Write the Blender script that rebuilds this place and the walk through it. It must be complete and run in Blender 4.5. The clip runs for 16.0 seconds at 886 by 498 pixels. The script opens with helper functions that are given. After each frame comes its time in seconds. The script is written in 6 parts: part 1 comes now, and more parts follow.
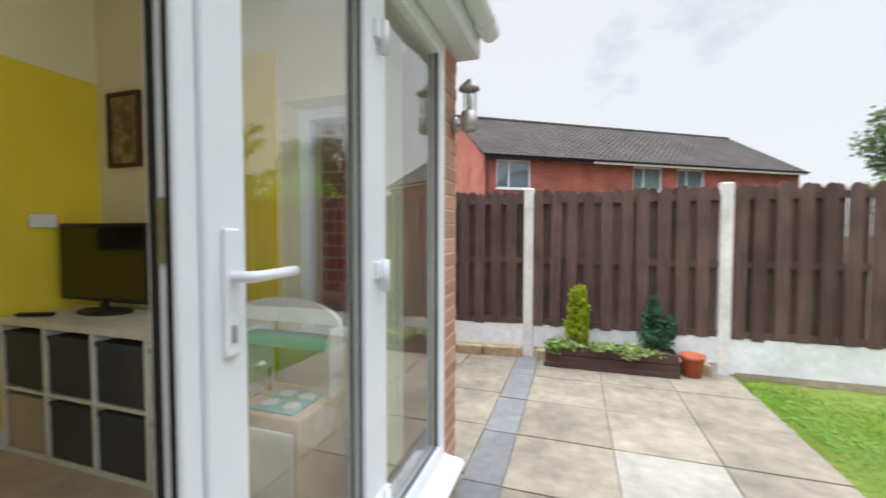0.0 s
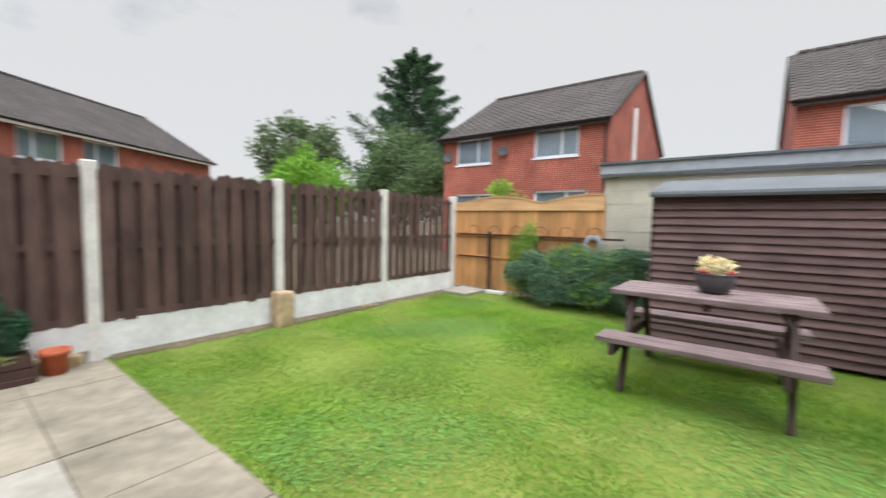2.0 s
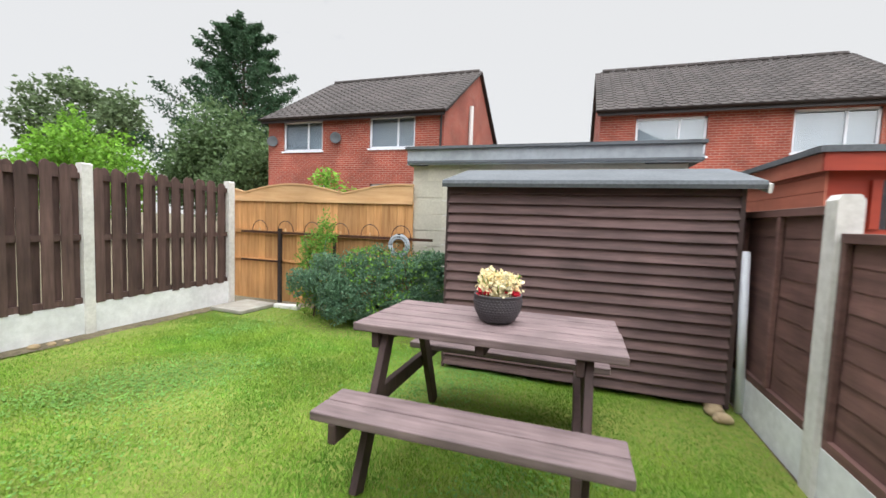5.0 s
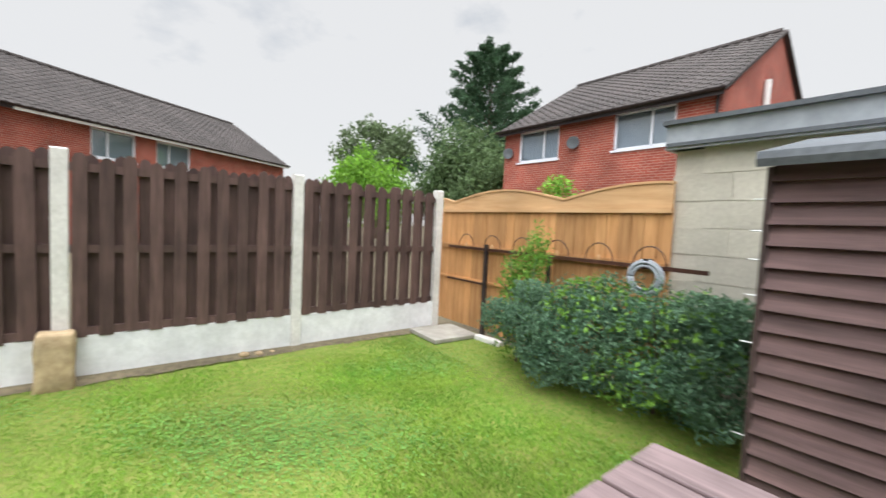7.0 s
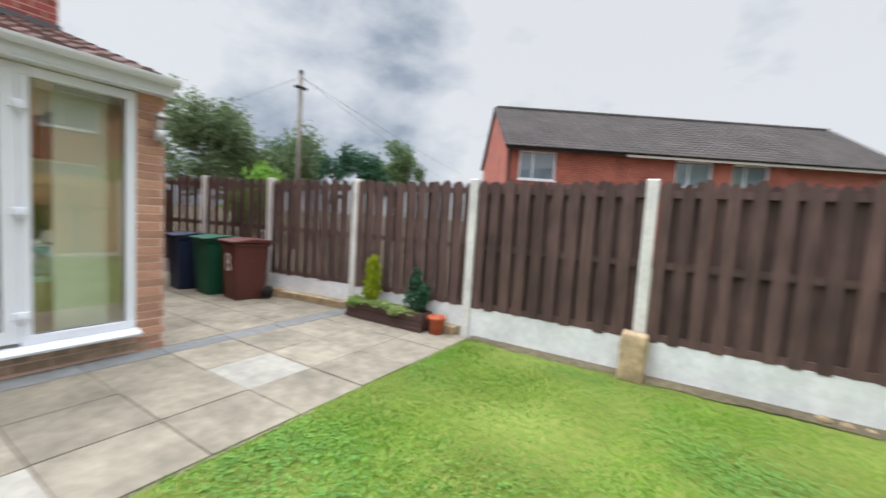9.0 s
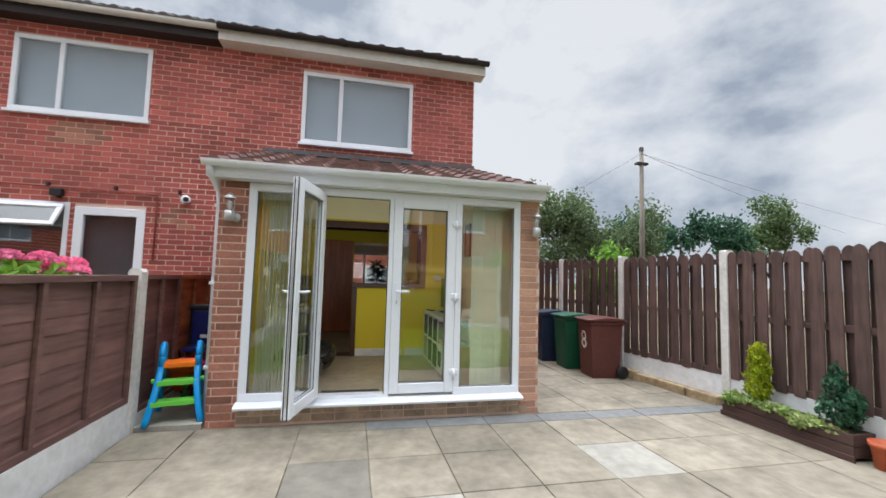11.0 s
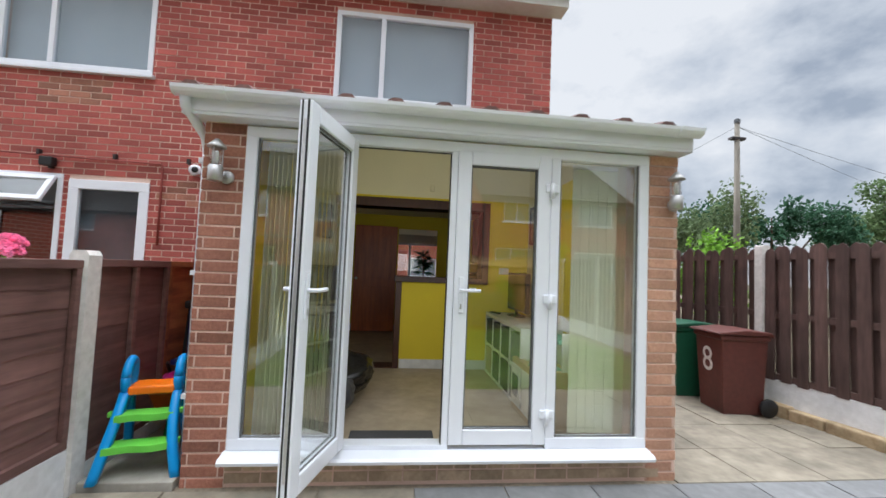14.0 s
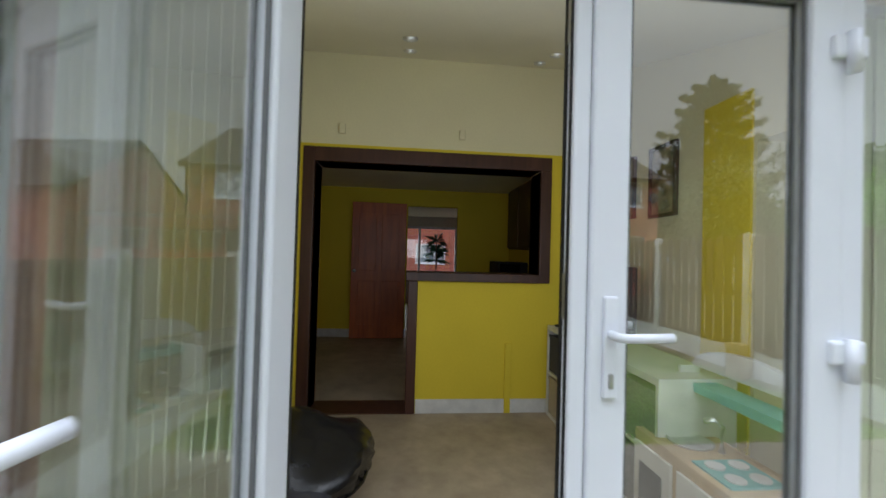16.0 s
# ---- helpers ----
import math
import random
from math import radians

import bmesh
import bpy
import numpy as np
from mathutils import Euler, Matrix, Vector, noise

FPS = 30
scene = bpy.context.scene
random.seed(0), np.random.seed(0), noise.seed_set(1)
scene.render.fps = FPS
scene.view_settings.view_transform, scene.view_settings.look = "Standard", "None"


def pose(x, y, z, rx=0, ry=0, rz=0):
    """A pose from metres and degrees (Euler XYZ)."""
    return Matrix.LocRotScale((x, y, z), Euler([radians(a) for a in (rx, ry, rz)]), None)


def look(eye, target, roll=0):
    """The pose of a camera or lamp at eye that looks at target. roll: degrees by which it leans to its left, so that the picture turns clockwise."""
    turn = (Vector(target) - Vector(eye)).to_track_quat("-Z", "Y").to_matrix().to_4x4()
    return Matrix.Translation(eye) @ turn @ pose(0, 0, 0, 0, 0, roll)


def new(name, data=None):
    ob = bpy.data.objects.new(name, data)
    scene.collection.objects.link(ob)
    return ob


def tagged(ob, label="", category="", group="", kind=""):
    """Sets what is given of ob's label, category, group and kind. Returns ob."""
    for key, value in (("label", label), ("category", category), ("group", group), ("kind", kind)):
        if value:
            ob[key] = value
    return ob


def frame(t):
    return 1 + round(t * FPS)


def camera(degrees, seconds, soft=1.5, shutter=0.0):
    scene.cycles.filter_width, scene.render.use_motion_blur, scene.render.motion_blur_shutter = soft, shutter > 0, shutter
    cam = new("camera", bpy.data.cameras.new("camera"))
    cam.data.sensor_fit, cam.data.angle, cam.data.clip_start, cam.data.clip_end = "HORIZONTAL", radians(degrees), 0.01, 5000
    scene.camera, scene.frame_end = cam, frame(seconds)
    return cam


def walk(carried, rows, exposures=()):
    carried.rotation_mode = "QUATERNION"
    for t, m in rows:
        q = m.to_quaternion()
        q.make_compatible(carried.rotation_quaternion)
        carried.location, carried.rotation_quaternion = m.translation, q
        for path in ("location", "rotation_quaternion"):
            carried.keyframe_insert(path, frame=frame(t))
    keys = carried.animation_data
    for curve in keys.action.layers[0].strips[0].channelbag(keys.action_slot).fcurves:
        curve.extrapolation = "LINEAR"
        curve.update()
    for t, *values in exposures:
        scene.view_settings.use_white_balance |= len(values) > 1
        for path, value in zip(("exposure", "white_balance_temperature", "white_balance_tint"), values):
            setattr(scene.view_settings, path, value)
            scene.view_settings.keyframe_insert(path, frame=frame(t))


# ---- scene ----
cam = camera(95.4, 16.0, shutter=0.4)
PATH = [
    (0, (0.724, -0.039, 1.351), (0.102, 1.861, 1.274), 0.1),
    (0.5, (0.891, -0.086, 1.334), (0.723, 1.905, 1.245), -0.0),
    (1, (1.086, -0.162, 1.283), (1.477, 1.797, 1.193), 0.2),
    (1.5, (1.139, -0.225, 1.350), (2.165, 1.487, 1.222), 0.7),
    (2, (1.171, -0.333, 1.350), (2.746, 0.892, 1.213), 1.1),
    (2.5, (1.180, -0.437, 1.358), (3.056, 0.244, 1.219), 1.4),
    (3, (1.286, -0.511, 1.365), (3.231, -0.067, 1.231), 1.6),
    (5.5, (3.344, -0.469, 1.365), (5.177, 0.322, 1.230), 2.3),
    (6, (3.737, -0.260, 1.382), (5.446, 0.770, 1.250), 2.3),
    (6.5, (4.099, -0.013, 1.363), (5.623, 1.278, 1.246), 2.7),
    (7, (4.332, 0.159, 1.381), (5.574, 1.722, 1.264), 2.7),
    (7.5, (4.266, 0.357, 1.406), (5.180, 2.130, 1.261), 2.8),
    (8, (4.304, 0.328, 1.322), (4.646, 2.295, 1.197), 3.0),
    (8.5, (4.297, 0.312, 1.306), (3.943, 2.277, 1.184), 3.4),
    (9, (4.301, 0.300, 1.369), (3.252, 1.996, 1.217), 3.5),
    (9.5, (4.287, 0.203, 1.377), (2.716, 1.431, 1.223), 3.3),
    (10, (4.277, 0.109, 1.415), (2.425, 0.849, 1.269), 3.1),
    (12.5, (4.002, 0.125, 1.383), (2.043, 0.442, 1.628), 2.3),
    (13, (3.678, 0.135, 1.369), (1.707, 0.419, 1.556), 2.4),
    (13.5, (3.260, 0.167, 1.406), (1.280, 0.414, 1.543), 2.5),
    (14, (2.812, 0.122, 1.397), (0.826, 0.338, 1.504), 2.4),
    (14.5, (2.356, 0.107, 1.386), (0.368, 0.301, 1.474), 2.4),
    (15, (1.881, 0.072, 1.405), (-0.109, 0.260, 1.471), 2.4),
    (15.5, (1.451, 0.046, 1.446), (-0.540, 0.229, 1.489), 2.1),
    (16, (1.025, 0.062, 1.445), (-0.966, 0.252, 1.478), 1.6),
]
walk(cam, [(t, look(eye, target, roll)) for t, eye, target, roll in PATH], [(0, 0.28, 6250, 10), (0.8, 0.0, 6350, 10), (3, 0.12, 6500, 10), (5.5, 0.18, 6500, 10), (7.5, 0.18, 6450, 10), (9, 0.10, 6250, 10), (12.5, 0.17, 6250, 10), (14.3, 0.21, 6150, 10), (15.5, 0.2, 5950, 10), (16, 0.22, 5850, 10)])

import collections
# ---- light ----
def node(nt, kind, **inputs):
    n = nt.nodes.new(kind)
    for k, v in inputs.items():
        n.inputs[k.replace("_", " ")].default_value = v
    return n


SUN_EL, SUN_AZ = radians(46), radians(238)
world = bpy.data.worlds.new("world")
scene.world = world
world.use_nodes = True
wt = world.node_tree
wt.nodes.clear()
w_out = wt.nodes.new("ShaderNodeOutputWorld")
w_bg = wt.nodes.new("ShaderNodeBackground")
w_sky = wt.nodes.new("ShaderNodeTexSky")
w_sky.sky_type, w_sky.sun_disc, w_sky.sun_elevation, w_sky.sun_rotation = "NISHITA", False, SUN_EL, SUN_AZ
w_co = wt.nodes.new("ShaderNodeTexCoord")
w_map = wt.nodes.new("ShaderNodeMapping")
w_map.inputs["Scale"].default_value = (1.0, 1.0, 1.7)
w_map.inputs["Location"].default_value = (3.1, 0.6, 0.4)
w_n = node(wt, "ShaderNodeTexNoise", Scale=2.5, Detail=7.0, Roughness=0.56)
w_ramp = wt.nodes.new("ShaderNodeValToRGB")
cr = w_ramp.color_ramp
cr.elements[0].position, cr.elements[0].color = 0.27, (3.1, 3.5, 4.1, 1)
cr.elements[1].position, cr.elements[1].color = 0.47, (7.0, 7.05, 7.1, 1)
e = cr.elements.new(0.36)
e.color = (5.1, 5.4, 5.8, 1)
w_mix = wt.nodes.new("ShaderNodeMixRGB")
w_mix.inputs[0].default_value = 0.93
wt.links.new(w_co.outputs["Generated"], w_map.inputs["Vector"])
wt.links.new(w_map.outputs["Vector"], w_n.inputs["Vector"])
w_sep = wt.nodes.new("ShaderNodeSeparateXYZ")
wt.links.new(w_co.outputs["Generated"], w_sep.inputs[0])
# heavier cloud towards the house, and the brighter zenith of an overcast sky
w_side = node(wt, "ShaderNodeMath")
w_side.operation = "MULTIPLY_ADD"
w_side.inputs[1].default_value = 0.15
wt.links.new(w_sep.outputs["X"], w_side.inputs[0])
wt.links.new(w_n.outputs["Fac"], w_side.inputs[2])
wt.links.new(w_side.outputs[0], w_ramp.inputs["Fac"])
w_zen = wt.nodes.new("ShaderNodeMapRange")
w_zen.interpolation_type = "SMOOTHSTEP"
w_zen.inputs["From Min"].default_value, w_zen.inputs["From Max"].default_value = 0.58, 1.0
w_zen.inputs["To Min"].default_value, w_zen.inputs["To Max"].default_value = 0.108, 0.76
wt.links.new(w_sep.outputs["Z"], w_zen.inputs["Value"])
wt.links.new(w_zen.outputs["Result"], w_bg.inputs["Strength"])
wt.links.new(w_sky.outputs["Color"], w_mix.inputs[1])
wt.links.new(w_ramp.outputs["Color"], w_mix.inputs[2])
wt.links.new(w_mix.outputs["Color"], w_bg.inputs["Color"])
wt.links.new(w_bg.outputs["Background"], w_out.inputs["Surface"])
sun = new("sun", bpy.data.lights.new("sun", "SUN"))
sun.data.energy, sun.data.angle, sun.data.color = 3.2, radians(80), (0.99, 0.99, 1.0)
sun.matrix_world = look((0, 0, 30), (-30 * math.cos(SUN_EL) * math.sin(SUN_AZ), -30 * math.cos(SUN_EL) * math.cos(SUN_AZ), 30 - 30 * math.sin(SUN_EL)))


# added area lamp just inside the glazed front, lifts the garden room's brightness
for nm_, eye_, to_, w_, h_, watts in (("front_fill", (-0.12, 0.46, 1.55), (-3.0, 0.46, 1.3), 2.3, 1.3, 10.0),):
    dlt = new(nm_, bpy.data.lights.new(nm_, "AREA"))
    dlt.data.shape, dlt.data.size, dlt.data.size_y, dlt.data.energy, dlt.data.color = "RECTANGLE", w_, h_, watts, (0.97, 0.99, 1.0)
    dlt.matrix_world = look(eye_, to_)

# ---- materials ----
def mat(name, a, b=None, rough=0.7, scale=20.0, stretch=(1, 1, 1), bump=0.15, metal=0.0, stain=0.25, rnd=0.0, island=0.0, spec=0.4, stain_scale=1.3, detail=4.0):
    """Colour a to b by grain, darker and lighter by a broad stain, and a little from piece to piece."""
    m = bpy.data.materials.new(name)
    m.use_nodes = True
    nt = m.node_tree
    bs = nt.nodes["Principled BSDF"]
    b = b or tuple(c * 0.8 for c in a)
    geo = nt.nodes.new("ShaderNodeNewGeometry")
    mp = nt.nodes.new("ShaderNodeMapping")
    mp.inputs["Scale"].default_value = stretch
    nt.links.new(geo.outputs["Position"], mp.inputs["Vector"])
    n1 = node(nt, "ShaderNodeTexNoise", Scale=scale, Detail=detail, Roughness=0.6)
    nt.links.new(mp.outputs["Vector"], n1.inputs["Vector"])
    mix = nt.nodes.new("ShaderNodeMixRGB")
    mix.inputs[1].default_value, mix.inputs[2].default_value = (*a, 1), (*b, 1)
    ramp = nt.nodes.new("ShaderNodeMapRange")
    ramp.inputs["From Min"].default_value, ramp.inputs["From Max"].default_value = 0.33, 0.67
    nt.links.new(n1.outputs["Fac"], ramp.inputs["Value"])
    nt.links.new(ramp.outputs["Result"], mix.inputs[0])
    n2 = node(nt, "ShaderNodeTexNoise", Scale=stain_scale, Detail=3.0)
    nt.links.new(geo.outputs["Position"], n2.inputs["Vector"])
    mr = nt.nodes.new("ShaderNodeMapRange")
    mr.inputs["From Min"].default_value, mr.inputs["From Max"].default_value = 0.3, 0.7
    mr.inputs["To Min"].default_value, mr.inputs["To Max"].default_value = 1 - stain, 1 + stain
    nt.links.new(n2.outputs["Fac"], mr.inputs["Value"])
    val = mr.outputs["Result"]
    for amount, out in ((rnd, None), (island, geo.outputs["Random Per Island"])):
        if amount:
            if out is None:
                out = nt.nodes.new("ShaderNodeObjectInfo").outputs["Random"]
            r = nt.nodes.new("ShaderNodeMapRange")
            r.inputs["To Min"].default_value, r.inputs["To Max"].default_value = 1 - amount, 1 + amount
            nt.links.new(out, r.inputs["Value"])
            mu = nt.nodes.new("ShaderNodeMath")
            mu.operation = "MULTIPLY"
            nt.links.new(val, mu.inputs[0])
            nt.links.new(r.outputs["Result"], mu.inputs[1])
            val = mu.outputs["Value"]
    hsv = nt.nodes.new("ShaderNodeHueSaturation")
    nt.links.new(mix.outputs["Color"], hsv.inputs["Color"])
    nt.links.new(val, hsv.inputs["Value"])
    nt.links.new(hsv.outputs["Color"], bs.inputs["Base Color"])
    bs.inputs["Roughness"].default_value, bs.inputs["Metallic"].default_value = rough, metal
    bs.inputs["Specular IOR Level"].default_value = spec
    if bump:
        bp = node(nt, "ShaderNodeBump", Strength=bump, Distance=0.01)
        nt.links.new(n1.outputs["Fac"], bp.inputs["Height"])
        nt.links.new(bp.outputs["Normal"], bs.inputs["Normal"])
    return m


def glass(name, tint=(0.92, 0.96, 0.95), f0=0.06, rough=0.0):
    m = bpy.data.materials.new(name)
    m.use_nodes = True
    nt = m.node_tree
    nt.nodes.clear()
    out = nt.nodes.new("ShaderNodeOutputMaterial")
    mix = nt.nodes.new("ShaderNodeMixShader")
    tr = node(nt, "ShaderNodeBsdfTransparent", Color=(*tint, 1))
    gl = node(nt, "ShaderNodeBsdfGlossy", Roughness=rough)
    lw = node(nt, "ShaderNodeLayerWeight", Blend=0.5)
    pw_ = nt.nodes.new("ShaderNodeMath")
    pw_.operation = "POWER"
    pw_.inputs[1].default_value = 3.5
    nt.links.new(lw.outputs["Facing"], pw_.inputs[0])
    fr = nt.nodes.new("ShaderNodeMapRange")
    fr.inputs["To Min"].default_value, fr.inputs["To Max"].default_value = f0, 0.95
    nt.links.new(pw_.outputs[0], fr.inputs["Value"])
    nt.links.new(fr.outputs[0], mix.inputs[0])
    nt.links.new(tr.outputs[0], mix.inputs[1])
    nt.links.new(gl.outputs[0], mix.inputs[2])
    nt.links.new(mix.outputs[0], out.inputs["Surface"])
    return m


def emitter(name, colour, strength):
    m = bpy.data.materials.new(name)
    m.use_nodes = True
    bs = m.node_tree.nodes["Principled BSDF"]
    bs.inputs["Emission Color"].default_value = (*colour, 1)
    bs.inputs["Emission Strength"].default_value = strength
    return m


def brick_far(name, a, b, mortar):
    """Brickwork too far off to tell the bricks apart."""
    m = mat(name, a, b, rough=0.85, bump=0.1)
    nt = m.node_tree
    co = nt.nodes.new("ShaderNodeTexCoord")
    sx = nt.nodes.new("ShaderNodeSeparateXYZ")
    nt.links.new(co.outputs["Object"], sx.inputs[0])
    ad = nt.nodes.new("ShaderNodeMath")
    nt.links.new(sx.outputs["X"], ad.inputs[0])
    nt.links.new(sx.outputs["Y"], ad.inputs[1])
    cb = nt.nodes.new("ShaderNodeCombineXYZ")
    nt.links.new(ad.outputs[0], cb.inputs["X"])
    nt.links.new(sx.outputs["Z"], cb.inputs["Y"])
    bk = node(nt, "ShaderNodeTexBrick", Scale=1.0, Mortar_Size=0.007, Brick_Width=0.225, Row_Height=0.075, Color1=(*a, 1), Color2=(*b, 1), Mortar=(*mortar, 1))
    nt.links.new(cb.outputs[0], bk.inputs["Vector"])
    nt.links.new(bk.outputs["Color"], nt.nodes["Hue/Saturation/Value"].inputs["Color"])
    return m


M = {}
M["brick"] = mat("red_brick", (0.37, 0.090, 0.073), (0.26, 0.061, 0.053), rough=0.85, scale=60, bump=0.35, rnd=0.30, island=0.30, stain=0.14)
M["brick_pier"] = mat("orange_brick", (0.37, 0.165, 0.112), (0.28, 0.115, 0.08), rough=0.85, scale=45, bump=0.5, rnd=0.32, stain=0.15, stain_scale=7)
M["brick_pale"] = mat("pale_brick", (0.50, 0.29, 0.20), (0.40, 0.21, 0.14), rough=0.85, scale=45, bump=0.5, rnd=0.2, stain=0.12, stain_scale=7)
M["brick_tan"] = mat("tan_brick", (0.50, 0.385, 0.275), (0.39, 0.29, 0.205), rough=0.9, scale=35, bump=0.5, rnd=0.25, stain=0.25, stain_scale=5)
M["mortar"] = mat("mortar", (0.68, 0.50, 0.42), (0.56, 0.40, 0.33), rough=0.95, scale=80, bump=0.3)
M["brick_far"] = brick_far("far_brick", (0.33, 0.072, 0.045), (0.26, 0.053, 0.036), (0.38, 0.24, 0.19))
M["upvc"] = mat("white_upvc", (0.80, 0.83, 0.89), (0.78, 0.81, 0.87), rough=0.28, scale=8, bump=0.0, stain=0.03, spec=0.5)
M["upvc_old"] = mat("weathered_white_plastic", (0.74, 0.74, 0.72), (0.68, 0.67, 0.64), rough=0.4, scale=14, bump=0.02, stain=0.06)
M["gasket"] = mat("rubber_gasket", (0.02, 0.02, 0.022), rough=0.6, bump=0)
M["gasket_grey"] = mat("grey_glazing_gasket", (0.16, 0.165, 0.17), rough=0.6, bump=0)
M["glass"] = glass("window_glass", (0.97, 0.985, 0.975), 0.13)
M["glass_far"] = glass("far_window_glass", (0.85, 0.88, 0.90), 0.09)
M["steel"] = mat("brushed_steel", (0.66, 0.66, 0.66), (0.56, 0.56, 0.56), rough=0.42, metal=0.85, scale=30, bump=0.03)
M["tile"] = mat("concrete_roof_tile", (0.068, 0.057, 0.053), (0.044, 0.038, 0.036), rough=0.85, scale=12, bump=0.3, island=0.16, stain=0.22, stain_scale=0.7)
M["tile_brown"] = mat("brown_roof_tile", (0.16, 0.085, 0.07), (0.10, 0.055, 0.047), rough=0.8, scale=25, bump=0.3, island=0.2)
M["slab"] = mat("concrete_paving_slab", (0.275, 0.243, 0.188), (0.198, 0.173, 0.134), rough=0.9, scale=9, bump=0.16, rnd=0.13, stain=0.22, stain_scale=2.6, detail=9)
M["slab_white"] = mat("pale_paving_slab", (0.36, 0.342, 0.30), (0.285, 0.268, 0.232), rough=0.9, scale=11, bump=0.14, rnd=0.06, stain=0.14, stain_scale=3, detail=9)
M["slab_grey"] = mat("grey_paving_slab", (0.20, 0.205, 0.207), (0.16, 0.164, 0.166), rough=0.9, scale=14, bump=0.15, rnd=0.08, stain=0.15, stain_scale=3, detail=8)
M["slab_dull"] = mat("dull_paving_slab", (0.195, 0.182, 0.152), (0.152, 0.14, 0.116), rough=0.9, scale=9, bump=0.16, rnd=0.08, stain=0.2, stain_scale=2.6, detail=9)
M["joint"] = mat("sandy_joint", (0.27, 0.23, 0.17), (0.17, 0.145, 0.105), rough=1, scale=30, bump=0.4)
M["earth"] = mat("bare_earth", (0.165, 0.135, 0.085), (0.095, 0.08, 0.05), rough=1, scale=18, bump=0.6, stain=0.2)
M["turf"] = mat("turf", (0.215, 0.225, 0.062), (0.125, 0.19, 0.036), rough=1, scale=16, bump=0.5, stain=0.28, stain_scale=1.1, spec=0.1)
M["grass"] = mat("grass_blades", (0.225, 0.355, 0.045), (0.115, 0.265, 0.028), rough=0.75, scale=2.2, bump=0, island=0.3, stain=0.28, stain_scale=0.8, spec=0.15)
M["clover"] = mat("clover_leaves", (0.135, 0.28, 0.055), (0.095, 0.22, 0.045), rough=0.7, scale=8, bump=0, island=0.3, stain=0.2, spec=0.2)
M["fence"] = mat("dark_stained_fence_wood", (0.112, 0.066, 0.057), (0.066, 0.039, 0.034), rough=0.78, scale=26, stretch=(1, 1, 0.09), bump=0.35, rnd=0.22, stain=0.22, stain_scale=3)
M["panel"] = mat("brown_lap_panel_wood", (0.190, 0.100, 0.088), (0.125, 0.066, 0.058), rough=0.7, scale=24, stretch=(0.09, 1, 1), bump=0.3, rnd=0.15, stain=0.2, stain_scale=3)
M["panel_new"] = mat("orange_lap_panel_wood", (0.32, 0.115, 0.04), (0.15, 0.05, 0.02), rough=0.7, scale=10, stretch=(0.2, 1, 1.5), bump=0.3, rnd=0.2)
M["shed"] = mat("dark_stained_shed_boards", (0.145, 0.087, 0.082), (0.080, 0.048, 0.045), rough=0.7, scale=24, stretch=(1, 0.07, 1), bump=0.3, rnd=0.14, stain=0.22, stain_scale=2.5)
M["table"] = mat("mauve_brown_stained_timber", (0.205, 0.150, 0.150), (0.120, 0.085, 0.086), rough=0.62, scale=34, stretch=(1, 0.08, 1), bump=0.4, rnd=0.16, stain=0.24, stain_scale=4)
M["table_dark"] = mat("dark_brown_timber", (0.07, 0.042, 0.038), (0.045, 0.028, 0.026), rough=0.7, scale=24, stretch=(1, 1, 0.2), bump=0.25, stain=0.2)
M["orange_wood"] = mat("orange_fence_timber", (0.56, 0.30, 0.125), (0.40, 0.195, 0.072), rough=0.75, scale=22, stretch=(1, 1, 0.08), bump=0.25, rnd=0.18, stain=0.14, stain_scale=2)
M["pale_wood"] = mat("pale_fence_timber", (0.60, 0.38, 0.20), (0.48, 0.28, 0.13), rough=0.75, scale=16, stretch=(1, 0.1, 1), bump=0.2, stain=0.12)
M["concrete"] = mat("pale_concrete", (0.70, 0.685, 0.655), (0.57, 0.555, 0.525), rough=0.92, scale=22, bump=0.3, stain=0.13, stain_scale=3, detail=8)
M["gravel_board"] = mat("painted_concrete_board", (0.76, 0.77, 0.78), (0.64, 0.65, 0.655), rough=0.9, scale=16, bump=0.25, stain=0.13, stain_scale=2.5, detail=8)
M["block"] = mat("buff_concrete_block", (0.56, 0.53, 0.445), (0.49, 0.46, 0.385), rough=0.95, scale=30, bump=0.4, rnd=0.08, stain=0.1)
M["stone"] = mat("sandstone", (0.44, 0.34, 0.21), (0.29, 0.21, 0.12), rough=0.95, scale=14, bump=0.6, rnd=0.15, stain=0.2, stain_scale=5)
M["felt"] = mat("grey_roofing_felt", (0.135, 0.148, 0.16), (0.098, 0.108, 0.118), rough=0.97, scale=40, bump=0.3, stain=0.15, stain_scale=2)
M["lead"] = mat("grey_painted_board", (0.36, 0.39, 0.42), (0.29, 0.32, 0.345), rough=0.7, scale=12, bump=0.1)
M["black"] = mat("black_plastic", (0.015, 0.015, 0.016), rough=0.45, bump=0)
M["fascia_dark"] = mat("dark_gutter", (0.03, 0.022, 0.022), rough=0.5, bump=0)
M["screen"] = mat("dark_screen", (0.006, 0.007, 0.007), rough=0.12, bump=0, spec=0.6)
M["yellow"] = mat("yellow_wall_paint", (0.74, 0.58, 0.035), (0.71, 0.555, 0.032), rough=0.75, scale=60, bump=0.05, stain=0.05)
M["cream"] = mat("cream_wall_paint", (0.74, 0.68, 0.46), (0.71, 0.65, 0.44), rough=0.75, scale=60, bump=0.05, stain=0.04)
M["plaster"] = mat("pale_grey_wall_paint", (0.66, 0.64, 0.58), (0.63, 0.61, 0.55), rough=0.8, scale=60, bump=0.05, stain=0.04)
